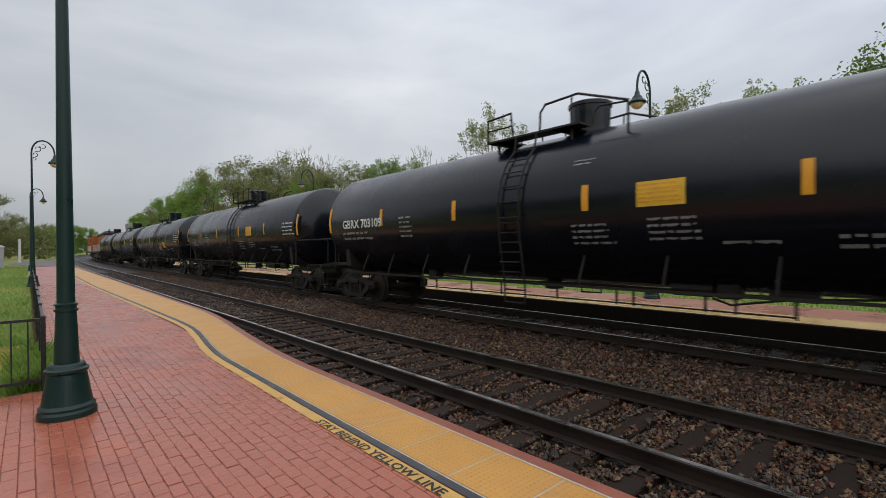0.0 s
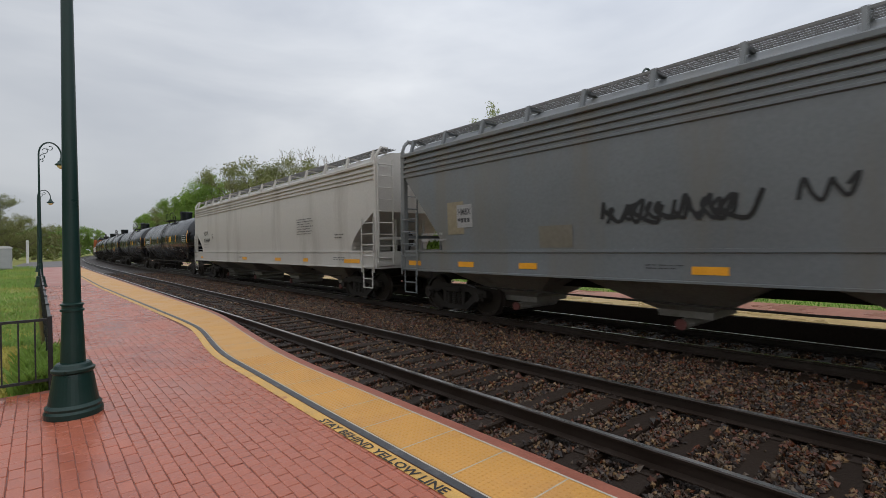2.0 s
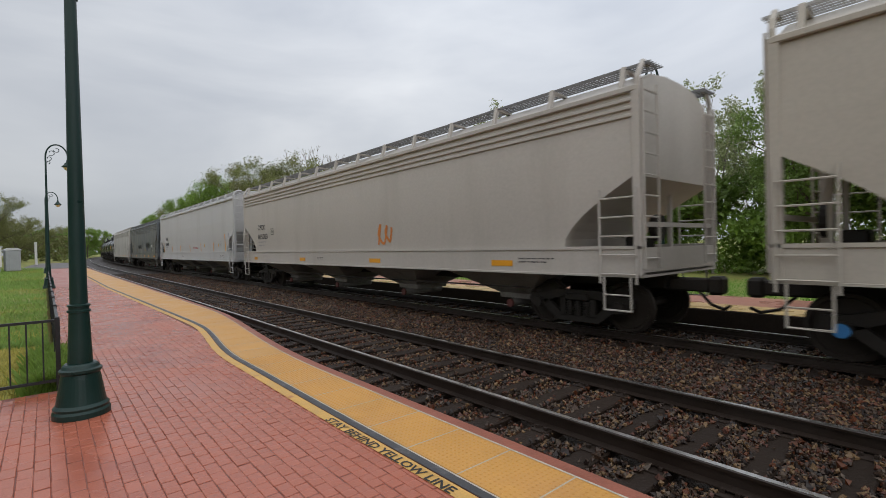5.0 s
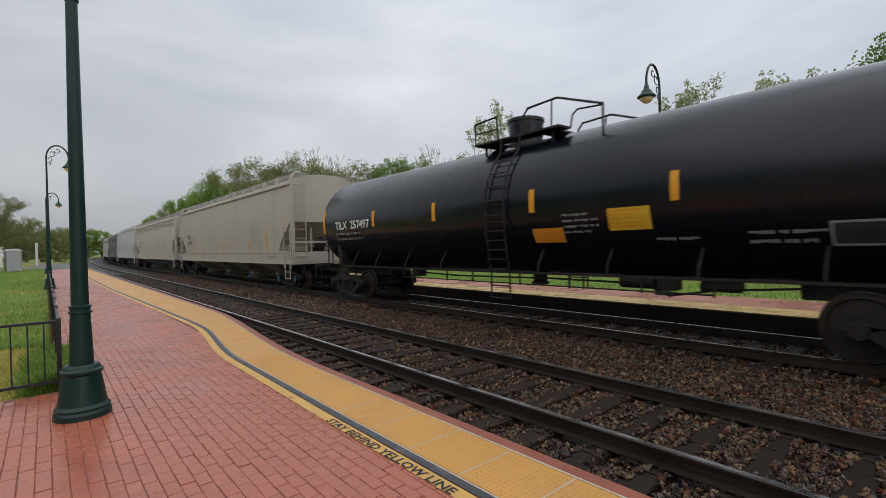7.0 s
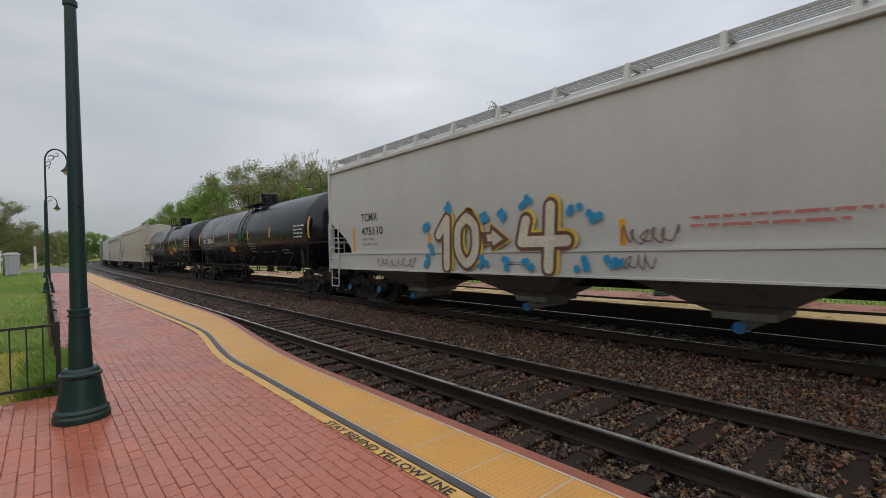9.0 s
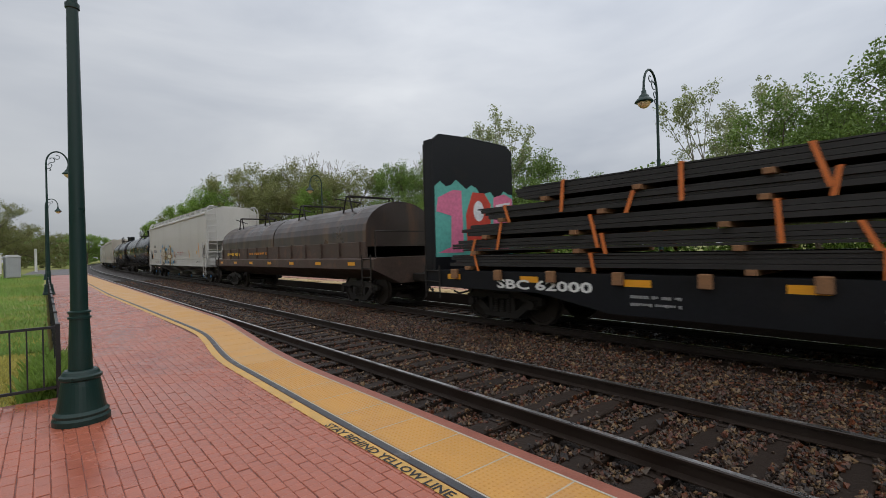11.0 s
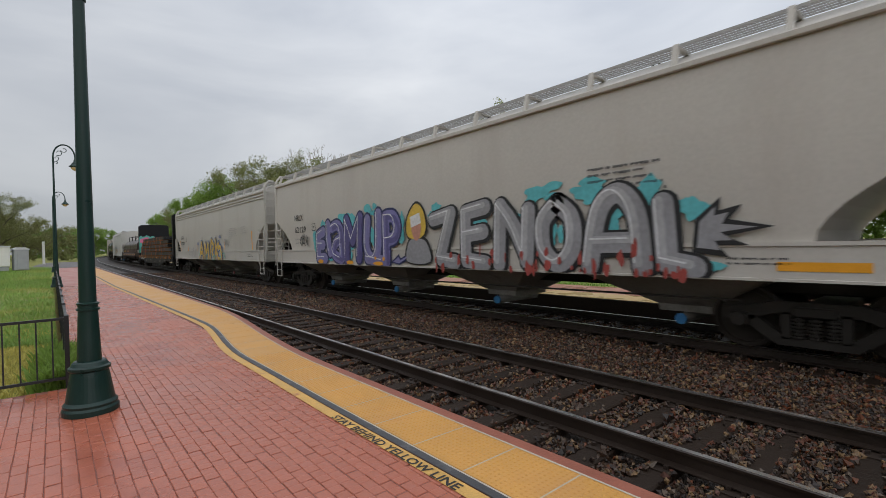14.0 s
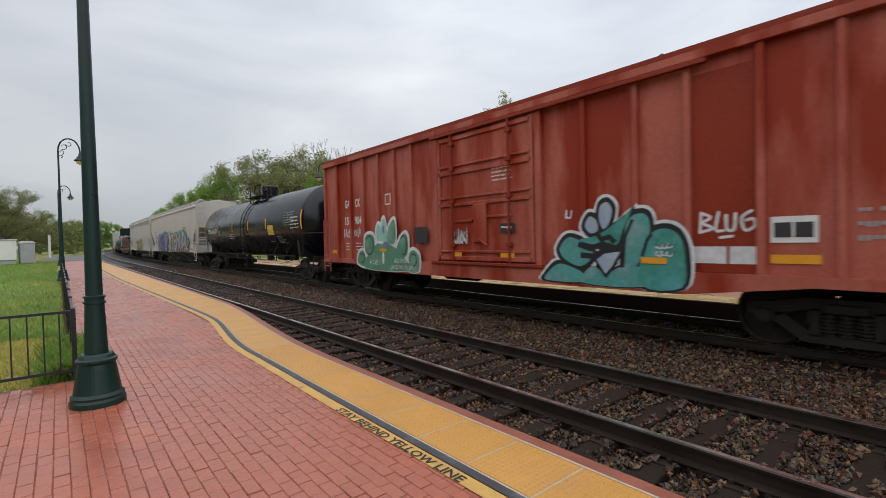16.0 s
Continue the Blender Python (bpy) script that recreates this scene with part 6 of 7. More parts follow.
def flat_car(uc):
    car = thing("bulkhead_flatcar", "black flatcar with tall end bulkheads, one sprayed pink and teal", "flatcar", "freight train")
    h = 10.1
    b = bmesh.new()
    box(b, -1.5, 1.5, -h, h, 1.0, 1.18, 0.02)
    for sx in (-1, 1):
        x0, x1 = sorted((sx * 1.42, sx * 1.52))
        extrude(b, [(-h, 1.18), (-h, 0.78), (-6.5, 0.78), (-5.0, 0.5), (5.0, 0.5), (6.5, 0.78), (h, 0.78), (h, 1.18)], x0, x1, "x")
    part("deck", b, M_FLAT, car)
    b = bmesh.new()
    box(b, -0.38, 0.38, -h + 0.2, h - 0.2, 0.62, 0.995, 0.01)
    for i in range(9):
        y = -5.2 + i * 1.3
        box(b, -1.40, 1.40, y - 0.05, y + 0.05, 0.72, 0.995, 0.006)
    part("centre_sill", b, M_UNDER, car)
    for e in (1, -1):
        bulk = bmesh.new()
        y0, y1 = sorted((e * (h - 0.40), e * (h - 0.30)))
        extrude(bulk, [(-1.48, 1.15), (-1.48, 4.45), (-1.25, 4.62), (-0.2, 4.66), (1.25, 4.62), (1.48, 4.45), (1.48, 1.15)], y0, y1)
        bulk = part("bulkhead", bulk, M_FLAT, car, "tall ribbed steel bulkhead")
        a0, a1 = sorted((e * (h - 0.298), e * (h - 0.02)))
        for x in (-1.42, -0.5, 0.5, 1.42):
            b = bmesh.new()
            box(b, x - 0.06, x + 0.06, a0, a1, 1.18, 4.48, 0.01)
            part("upright_rib", b, M_FLAT, bulk)
        a0, a1 = sorted((e * (h - 0.298), e * (h - 0.12)))
        for z in (1.5, 2.3, 3.1, 3.9):
            for x in (-0.96, 0.0, 0.96):
                b = bmesh.new()
                box(b, x - 0.39 if x else -0.43, x + 0.39 if x else 0.43, a0, a1, z - 0.05, z + 0.05, 0.008)
                part("cross_rib", b, M_FLAT, bulk)
    for e in (1, -1):
        for sx in (-1, 1):
            b = bmesh.new()
            ladder(b, sx * 1.55, e * (h - 0.62), e * (h - 0.08), 0.5, 1.3, 3)
            part("ladder", b, M_UNDER, car)
            b = bmesh.new()
            ladder(b, e * (h + 0.02), sx * 1.45, sx * 1.0, 1.2, 4.4, 10, side=False)
            part("end_ladder", b, M_UNDER, car)
    b = bmesh.new()
    for i in range(14):
        y = -h + 1.2 + i * (2 * h - 2.4) / 13
        box(b, -1.62, -1.52, y - 0.09, y + 0.09, 1.0, 1.22, 0.01)
        box(b, 1.52, 1.62, y - 0.09, y + 0.09, 1.0, 1.22, 0.01)
    part("stake_pocket", b, M_DUNNAGE, car)
    # spray on the rear face of the front bulkhead
    f = h - 0.406
    def rear(pts, mat, gap, name="graffiti_fill"):
        mesh_part(name, [(x, f - gap, z) for x, z in pts], [tuple(range(len(pts)))], mat, car)
    teal_edge = [(-1.46, 1.5)] + [(-1.46 + 2.92 * i / 16, 3.28 + 0.10 * math.sin(i * 1.9) + 0.12 * math.sin(i * 0.4)) for i in range(17)] + [(1.46, 1.5)]
    rear(teal_edge, SP_TEAL, 0.0)
    rear([(-1.40, 1.6), (-0.95, 1.75), (-0.92, 2.55), (-1.42, 2.65), (-1.36, 3.0), (-0.85, 3.22), (-0.55, 3.22), (-0.50, 1.6)], SP_PINK, 0.004)
    rear([(-0.40, 2.6), (-0.38, 1.7), (-0.1, 1.55), (0.5, 1.6), (0.55, 2.9), (0.3, 3.2), (-0.15, 3.2)], SP_RED, 0.004)
    rear([(0.07 + 0.2 * math.cos(a), 2.7 + 0.28 * math.sin(a)) for a in [6.2832 * i / 16 for i in range(16)]], SP_WHITE, 0.008)
    rear([(0.62, 1.6), (1.42, 1.7), (1.44, 3.1), (1.1, 3.22), (0.66, 3.1)], SP_PINK, 0.003)
    rear([(0.75, 2.9), (1.35, 3.0), (1.33, 2.8), (0.75, 2.7)], SP_WHITE, 0.006)
    words(car, "SBC 62000", 7.6, 0.84, 0.26, -1.526, M_WHITE_MARK, 2.3)
    for i in range(9):
        patch(car, "reflective_strip", h - 0.9 - i * 2.25, 0.98, 0.45, 0.12, -1.524, M_REFLECT, "", 1)
    for i, y in enumerate((4.6, 1.5, -1.0, -3.5, -6.0)):
        bars(car, y, 0.62, 1.0, 0.25, 2, -1.526, M_GREY_MARK, 60 + i)
    add_trucks(car, 7.9)
    add_couplers(car, h)
    CARS.append((car, uc))
    # the load: layers of long dark plates on timber blocks, tied with straps
    rng = random.Random(77)
    bundle = thing("plate_stack", "stack of long dark steel plates with timber spacers and orange straps", "steel load", "load of the flatcar")
    z, thick = 1.20, 0.262
    for layer, (ya, yb) in enumerate(((-9.2, 9.3), (-8.6, 9.2), (-7.3, 8.9), (-7.65, 8.3), (-5.4, 7.2))):
        for x0, x1 in ((-1.38, -0.05), (0.05, 1.38)):
            t = 0.0
            while t < thick - 0.03:
                th = min(rng.uniform(0.05, 0.09), thick - t)
                b = bmesh.new()
                box(b, x0 + rng.uniform(-0.025, 0.025), x1 + rng.uniform(-0.025, 0.025), ya + rng.uniform(0, 0.3), yb - rng.uniform(0, 0.4), z + 0.085 + t, z + 0.085 + t + th - 0.008)
                part("plate", b, M_PLATE, bundle)
                t += th
        for i in range(7):
            y = ya + 0.8 + (yb - ya - 1.6) * i / 6 + rng.uniform(-0.1, 0.1)
            b = bmesh.new()
            box(b, -1.47, 1.47, y - 0.07, y + 0.07, z, z + 0.085, 0.006)
            part("timber_block", b, M_DUNNAGE, bundle)
        for i in range(6):
            y = ya + 1.2 + (yb - ya - 2.2) * i / 5 + rng.uniform(-0.5, 0.5)
            top = z + thick + 0.09
            d = rng.uniform(-0.22, 0.22)
            b = bmesh.new()
            w = 0.035
            low = z - 0.02 if layer % 2 else z - 0.25
            for xs in (-1.42, 1.42):
                vs = [b.verts.new(p) for p in ((xs - 0.004, y - w, low), (xs - 0.004, y + w, low), (xs - 0.004, y + d + w, top), (xs - 0.004, y + d - w, top),
                                               (xs + 0.004, y - w, low), (xs + 0.004, y + w, low), (xs + 0.004, y + d + w, top), (xs + 0.004, y + d - w, top))]
                for f in ((0, 1, 2, 3), (7, 6, 5, 4), (0, 4, 5, 1), (1, 5, 6, 2), (2, 6, 7, 3), (3, 7, 4, 0)):
                    b.faces.new([vs[q] for q in f])
            box(b, -1.42, 1.42, y + d - w, y + d + w, top - 0.004, top + 0.004)
            part("strap", b, M_STRAP, bundle)
        z += thick + 0.085
    CARS.append((bundle, uc))


flat_car(-196.0)

P_EQ2 = hopper_paint("warm_grey_hopper_paint", (0.456, 0.442, 0.409), (0.36, 0.34, 0.30))
car, out = hopper(-217.45, "warm grey covered hopper car with blue and yellow graffiti", P_EQ2, 9.85, "EQUX", "632077", ribs=2, mark_y=7.98, mark_z=2.46, number_z=2.05, strips=((8.3, 0.8), (5.9, 0.35), (3.3, 0.4), (-3.2, 0.45), (-7.9, 0.9)), seed=110)
on = lambda z: -1.569
# four fat letters: blue outline, pale line, yellow fill with ochre shading
SP_OCHRE = spray("ochre_spray", (0.50, 0.28, 0.05))
SP_CREAM = spray("cream_spray", (0.66, 0.62, 0.50))
fat_letters(car, (
    [[(2.28, 1.12), (1.78, 2.12)], [(1.78, 2.12), (1.28, 1.12)], [(2.02, 1.48), (1.52, 1.48)]],
    [[(0.92, 1.12), (0.88, 2.06)], [(0.88, 2.06), (0.50, 1.42)], [(0.50, 1.42), (0.12, 2.06)], [(0.12, 2.06), (0.06, 1.12)]],
    [[(-0.28, 1.12), (-0.66, 2.22)], [(-0.66, 2.22), (-1.16, 1.88), (-0.78, 1.52)], [(-0.78, 1.50), (-1.20, 1.12)]],
    [[(-1.55, 2.22), (-1.60, 1.12)], [(-1.62, 1.58), (-2.20, 2.02)], [(-1.78, 1.60), (-2.10, 1.14), (-2.45, 1.12)], [(-2.22, 1.72), (-2.60, 1.78), (-2.82, 1.18)]],
), on, ((0.40, (SP_BLUE,), 0.002, 0.0, 0.0), (0.275, (SP_CREAM,), 0.007, 0.0, 0.0), (0.225, (SP_YELLOW,), 0.011, 0.0, 0.0), (0.07, (SP_OCHRE,), 0.015, -0.03, -0.02)))
rng = random.Random(12)
for i in range(16):
    blob(car, round_shape(rng.uniform(-3.5, 2.4), rng.uniform(1.1, 1.5), rng.uniform(0.05, 0.11), rng.uniform(0.04, 0.09), 10), on, SP_TEAL, 0.019, "graffiti_dot")
for i in range(5):
    scrawl(car, 5.3 - i * 0.45, 1.15, 0.5, 0.75, on, SP_GREY, 120 + i, 0.03, 2)
scrawl(car, 2.9, 1.95, 0.5, 0.25, on, SP_BLUE, 130, 0.035, 4)
scrawl(car, -2.3, 2.3, 0.5, 0.22, on, SP_BLUE, 131, 0.035, 5)
scrawl(car, -3.4, 1.85, 0.8, 0.4, on, SP_GREY, 132, 0.04, 4)
bars(car, -4.3, 2.3, 1.4, 0.5, 5, out, M_GREY_MARK, 133)
bars(car, -6.3, 2.4, 0.9, 0.4, 4, out, M_GREY_MARK, 134)

P_NRLX = hopper_paint("cream_hopper_paint", (0.484, 0.460, 0.423), (0.40, 0.36, 0.32))
car, out = hopper(-238.6, "cream covered hopper car with violet, grey and teal graffiti", P_NRLX, 10.0, "NRLX", "62129", seed=140, mark_y=7.95, mark_z=2.70, number_z=2.24, mark_w=0.80, sill_dots=((-8.0, 0.95), (-6.9, 0.2), (5.0, 0.5)), cut_z=2.8, cut_y=1.5, tip=M_BLUE_CAP)
on = lambda z: -1.569
SP_AQUA = spray("aqua_spray", (0.10, 0.42, 0.46))
SP_NAVY = spray("navy_spray", (0.020, 0.026, 0.095))
SP_LILAC = spray("lilac_spray", (0.20, 0.19, 0.36))
SP_DUSK = spray("dusk_violet_spray", (0.095, 0.085, 0.235))
haze(car, ((6.1, 1.7, 0.22, 0.5), (5.3, 2.35, 0.3, 0.2), (4.3, 2.55, 0.6, 0.16), (3.3, 2.5, 0.5, 0.25), (2.2, 2.75, 0.35, 0.2), (2.1, 2.0, 0.3, 0.4), (0.7, 2.1, 0.35, 0.4), (5.0, 1.25, 0.3, 0.15), (3.5, 1.5, 0.3, 0.3)), on, SP_AQUA, 301)
fat_letters(car, (
    [[(5.78, 1.30), (5.80, 2.08)], [(5.80, 2.08), (5.38, 2.20)], [(5.78, 1.75), (5.40, 1.74)], [(5.78, 1.28), (5.25, 1.26)]],
    [[(5.02, 2.42), (5.00, 1.90), (4.88, 1.48)]],
    [[(4.72, 2.30), (4.35, 2.38), (4.08, 2.15), (4.02, 1.30)], [(4.08, 1.90), (4.48, 1.78), (4.58, 1.42), (4.10, 1.25)]],
    [[(3.70, 1.25), (3.68, 2.50)], [(3.68, 2.50), (3.30, 1.85)], [(3.30, 1.85), (2.82, 2.54)], [(2.82, 2.54), (2.92, 1.30)]],
    [[(2.38, 2.45), (2.45, 1.60), (2.12, 1.28), (1.82, 1.55), (1.76, 2.58)], [(2.40, 1.30), (1.55, 1.20)]],
    [[(1.36, 1.20), (1.38, 2.48)], [(1.38, 2.48), (0.98, 2.46), (0.80, 2.16), (0.95, 1.88), (1.32, 1.82)]],
), on, ((0.48, (SP_NAVY,), 0.004, 0.0, 0.0), (0.355, (SP_LILAC, SP_LILAC, SP_PURPLE, SP_DUSK, SP_LILAC, SP_PURPLE), 0.009, 0.0, 0.0), (0.14, (SP_PURPLE, SP_PURPLE, SP_DUSK, SP_VIOLET, SP_PURPLE, SP_DUSK), 0.014, -0.07, -0.03), (0.030, (SP_WHITE,), 0.019, 0.12, 0.06)))
blob(car, [(1.15, 1.18), (0.75, 1.42), (0.66, 1.30), (0.18, 1.48), (0.24, 1.30), (0.72, 1.12)], on, SP_NAVY, 0.005, "graffiti_outline", soft=False)
blob(car, [(1.02, 1.20), (0.76, 1.34), (0.68, 1.24), (0.28, 1.40), (0.32, 1.33), (0.74, 1.16)], on, SP_LILAC, 0.009, soft=False)
for k, (y, z, a, c) in enumerate(((5.6, 1.16, 0.20, 0.07), (3.5, 1.15, 0.22, 0.06), (1.8, 1.14, 0.26, 0.06), (1.95, 1.30, 0.06, 0.05), (1.5, 1.28, 0.06, 0.06))):
    blob(car, round_shape(y, z, a, c, 12, 0.12, k), on, M_REFLECT, 0.024)
# a hooded shape between the two words, in plain patches
blob(car, [(0.42, 2.05), (0.34, 2.45), (-0.06, 2.80), (-0.42, 2.60), (-0.55, 2.10), (-0.30, 1.80), (0.25, 1.80)], on, SP_BLACK, 0.006, "graffiti_outline")
blob(car, [(0.36, 2.05), (0.28, 2.42), (-0.06, 2.74), (-0.38, 2.55), (-0.49, 2.10), (-0.28, 1.84), (0.20, 1.84)], on, SP_YELLOW, 0.009)
blob(car, [(0.18, 2.40), (-0.24, 2.50), (-0.30, 2.22), (0.14, 2.12)], on, SP_WHITE, 0.013, soft=False)
blob(car, [(0.12, 2.12), (-0.28, 2.20), (-0.22, 1.86), (-0.02, 1.78)], on, SP_SKIN, 0.012)
blob(car, [(0.30, 1.78), (-0.10, 1.88), (-0.55, 1.78), (-0.70, 1.20), (0.40, 1.20)], on, SP_BLACK, 0.0065, "graffiti_outline")
blob(car, [(0.25, 1.74), (-0.10, 1.82), (-0.50, 1.72), (-0.64, 1.22), (0.34, 1.22)], on, SP_GREY, 0.0095)
haze(car, ((-0.9, 2.5, 0.3, 0.2), (-2.4, 2.15, 0.3, 0.15), (-3.4, 2.1, 0.35, 0.3), (-4.1, 2.6, 0.5, 0.2), (-4.5, 1.8, 0.15, 0.25), (-5.1, 2.55, 0.4, 0.25), (-5.75, 1.95, 0.2, 0.25), (-6.3, 2.4, 0.4, 0.3), (-7.0, 1.25, 0.4, 0.12), (-6.9, 2.0, 0.3, 0.25)), on, SP_AQUA, 402)
fat_letters(car, (
    [[(-0.78, 2.28), (-1.48, 2.40)], [(-1.48, 2.40), (-1.05, 1.32)], [(-1.05, 1.30), (-1.62, 1.24)]],
    [[(-1.98, 2.38), (-1.98, 1.28)], [(-1.98, 2.38), (-2.62, 2.46)], [(-1.98, 1.86), (-2.55, 1.92)], [(-1.98, 1.28), (-2.62, 1.22)]],
    [[(-3.02, 1.22), (-3.08, 2.44)], [(-3.08, 2.44), (-3.45, 2.0), (-3.78, 1.36)], [(-3.78, 1.30), (-3.84, 2.30)]],
    [[(-4.52, 2.38), (-4.20, 2.05), (-4.22, 1.50), (-4.55, 1.24), (-4.86, 1.55), (-4.84, 2.10), (-4.52, 2.38)]],
    [[(-5.22, 1.22), (-5.40, 2.15), (-5.76, 2.46), (-6.08, 2.10), (-6.18, 1.22)], [(-5.36, 1.62), (-6.06, 1.62)]],
    [[(-6.52, 2.22), (-6.58, 1.30)], [(-6.58, 1.30), (-6.98, 1.22)]],
), on, ((0.47, (SP_BLACK,), 0.004, -0.03, -0.02), (0.35, (SP_GREY,), 0.009, 0.0, 0.0), (0.13, (spray("pale_grey_spray", (0.38, 0.38, 0.40)),), 0.014, 0.06, 0.05), (0.028, (SP_WHITE,), 0.019, 0.13, 0.07)))
rng = random.Random(15)
for k in range(46):
    y = -0.8 - 6.1 * rng.random()
    blob(car, round_shape(y, 1.10 + 0.42 * rng.random() ** 2, rng.uniform(0.02, 0.06), rng.uniform(0.04, 0.15), 7, 0.35, 600 + k), on, SP_DULL_RED, 0.022 + 0.0002 * k)
blob(car, [(-6.95, 1.45), (-7.00, 1.95), (-7.35, 2.25), (-7.32, 2.05), (-7.62, 2.12), (-7.45, 1.92), (-8.00, 1.80), (-7.40, 1.68), (-7.70, 1.55), (-7.30, 1.55), (-7.45, 1.38)], on, SP_BLACK, 0.006, "graffiti_outline", soft=False)
blob(car, [(-7.02, 1.52), (-7.06, 1.90), (-7.28, 2.12), (-7.26, 1.98), (-7.45, 2.02), (-7.36, 1.86), (-7.80, 1.80), (-7.34, 1.74), (-7.50, 1.62), (-7.26, 1.62), (-7.34, 1.48)], on, SP_GREY, 0.010, soft=False)
scrawl(car, 7.4, 1.7, 0.8, 0.5, on, SP_BLACK, 150, 0.035, 5)
bars(car, -5.2, 2.3, 1.4, 0.65, 6, lambda z: out(z) - 0.016, M_DARK_MARK, 151)

car = tank_car(-258.6, "black railway tank car with large white marks", "PPRX 663872", 160, placards="late")
patch(car, "data_plate", 3.78 + 0.6, 2.1, 0.3, 0.3, lambda z: shell(z, 0.008), M_GREY_MARK)
patch(car, "data_plate", 3.75 + 0.6, 2.13, 0.24, 0.24, lambda z: shell(z, 0.010), M_DARK_MARK)
words(car, "C", 3.71 + 0.6, 2.17, 0.2, lambda z: shell(z, 0.012), M_WHITE_MARK)
bars(car, 2.4, 1.85, 1.1, 0.3, 3, lambda z: shell(z, 0.008), M_WHITE_MARK, 161)

# -- boxcar
M_BOX = material("boxcar_red_paint", (0.41, 0.110, 0.078), 0.5, spec=0.25, vary=0.22, scale=0.8, fine=20, bump=0.06, second=(0.27, 0.030, 0.012), second_at=(0.47, 0.60), streaks=1.5)
M_BOX_DARK = material("boxcar_patch_paint", (0.24, 0.030, 0.012), 0.5, spec=0.25, vary=0.25, scale=1.0, fine=20, bump=0.05)


def boxcar(uc):
    car = thing("boxcar", "rust-red boxcar with sliding door and teal graffiti", "boxcar", "freight train")
    h = 8.05
    b = bmesh.new()
    box(b, -1.44, 1.44, -h, h, 0.95, 4.38)
    part("body", b, M_BOX, car)
    b = bmesh.new()
    extrude(b, [(-1.56, 4.36), (-1.56, 4.44), (-1.3, 4.5), (0, 4.62), (1.3, 4.5), (1.56, 4.44), (1.56, 4.36)], -h - 0.03, h + 0.03)
    for i in range(13):
        y = -h + 0.5 + i * (2 * h - 1) / 12
        extrude(b, [(-1.5, 4.46), (-1.2, 4.54), (0, 4.65), (1.2, 4.54), (1.5, 4.46), (0, 4.55)], y - 0.04, y + 0.04)
    part("roof", b, M_BOX_DARK, car, "dark red sheet-metal roof")
    for sx in (-1, 1):
        x0, x1 = sorted((sx * 1.42, sx * 1.565))
        b = bmesh.new()
        box(b, x0, x1, -h, h, 4.22, 4.36, 0.01)
        part("roof_rail", b, M_BOX, car)
        b = bmesh.new()
        extrude(b, [(-h, 0.92), (-6.0, 0.92), (-4.4, 0.72), (4.4, 0.72), (6.0, 0.92), (h, 0.92), (h, 1.06), (-h, 1.06)], x0, x1, "x")
        part("side_sill", b, M_BOX, car)
    posts = [7.98, 7.05, 6.15, 5.30, 4.42, 3.57, 2.72, -2.62, -3.61, -4.44, -5.40, -6.26, -7.10, -7.98]
    for sx in (-1, 1):
        for y in posts:
            b = bmesh.new()
            x0, x1 = sorted((sx * 1.43, sx * 1.53))
            box(b, x0, x1, y - 0.05, y + 0.05, 1.05, 4.23, 0.015)
            part("side_post", b, M_BOX, car)
        x0, x1 = sorted((sx * 1.43, sx * 1.56))
        for y in (1.62, -1.62):
            b = bmesh.new()
            box(b, x0, x1, y - 0.07, y + 0.07, 1.05, 4.23, 0.015)
            part("door_post", b, M_BOX, car)
    for sx in (-1, 1):
        b = bmesh.new()
        x0, x1 = sorted((sx * 1.45, sx * 1.53))
        box(b, x0, x1, -1.53, 1.53, 1.12, 4.12, 0.015)
        door = part("door", b, M_BOX, car, "ribbed sliding door")
        x0, x1 = sorted((sx * 1.525, sx * 1.575))
        for z, t in ((1.18, 0.05), (1.34, 0.03), (2.45, 0.04), (2.62, 0.03), (3.22, 0.05), (3.38, 0.03), (4.03, 0.05)):
            b = bmesh.new()
            box(b, x0, x1, -1.48, 1.48, z - t, z + t, 0.012)
            part("door_rib", b, M_BOX, door)
        for y0, y1, z in ((0.28, 0.92, 2.05), (-0.92, -0.20, 2.12)):
            b = bmesh.new()
            box(b, x0, x1, y0, y1, z - 0.03, z + 0.03, 0.01)
            part("door_rib", b, M_BOX, door)
        for y in (-1.46, 1.46):
            b = bmesh.new()
            box(b, x0, x1, y - 0.05, y + 0.05, 1.14, 4.10, 0.012)
            part("door_edge", b, M_BOX, door)
        for y in (0.95, -0.88):
            b = bmesh.new()
            rod(b, (sx * 1.60, y, 1.10), (sx * 1.60, y, 4.15), 0.026, seg=8)
            for z in (1.5, 2.53, 3.3, 3.9):
                box(b, *sorted((sx * 1.55, sx * 1.63)), y - 0.07, y + 0.07, z - 0.05, z + 0.05, 0.01)
            part("lock_rod", b, M_BOX_DARK, door)
        b = bmesh.new()
        box(b, *sorted((sx * 1.55, sx * 1.60)), -0.20, 0.22, 1.55, 2.42, 0.015)
        rod(b, (sx * 1.62, 0.0, 1.62), (sx * 1.62, -0.25, 1.48), 0.03, seg=8)
        part("door_latch", b, M_BOX, door)
        b = bmesh.new()
        x0, x1 = sorted((sx * 1.53, sx * 1.62))
        box(b, x0, x1, -4.75, 1.75, 4.13, 4.2, 0.01)
        part("door_track", b, M_BOX_DARK, car)
        b = bmesh.new()
        box(b, x0, x1, -1.75, 1.75, 1.03, 1.10, 0.01)
        part("door_track", b, M_BOX_DARK, car)
    b = bmesh.new()
    for e in (1, -1):
        for z in [1.3 + 0.35 * i for i in range(9)]:
            box(b, -1.4, 1.4, *sorted((e * h, e * (h + 0.06))), z - 0.07, z + 0.07, 0.03)
    part("end_rib", b, M_BOX, car)
    b = bmesh.new()
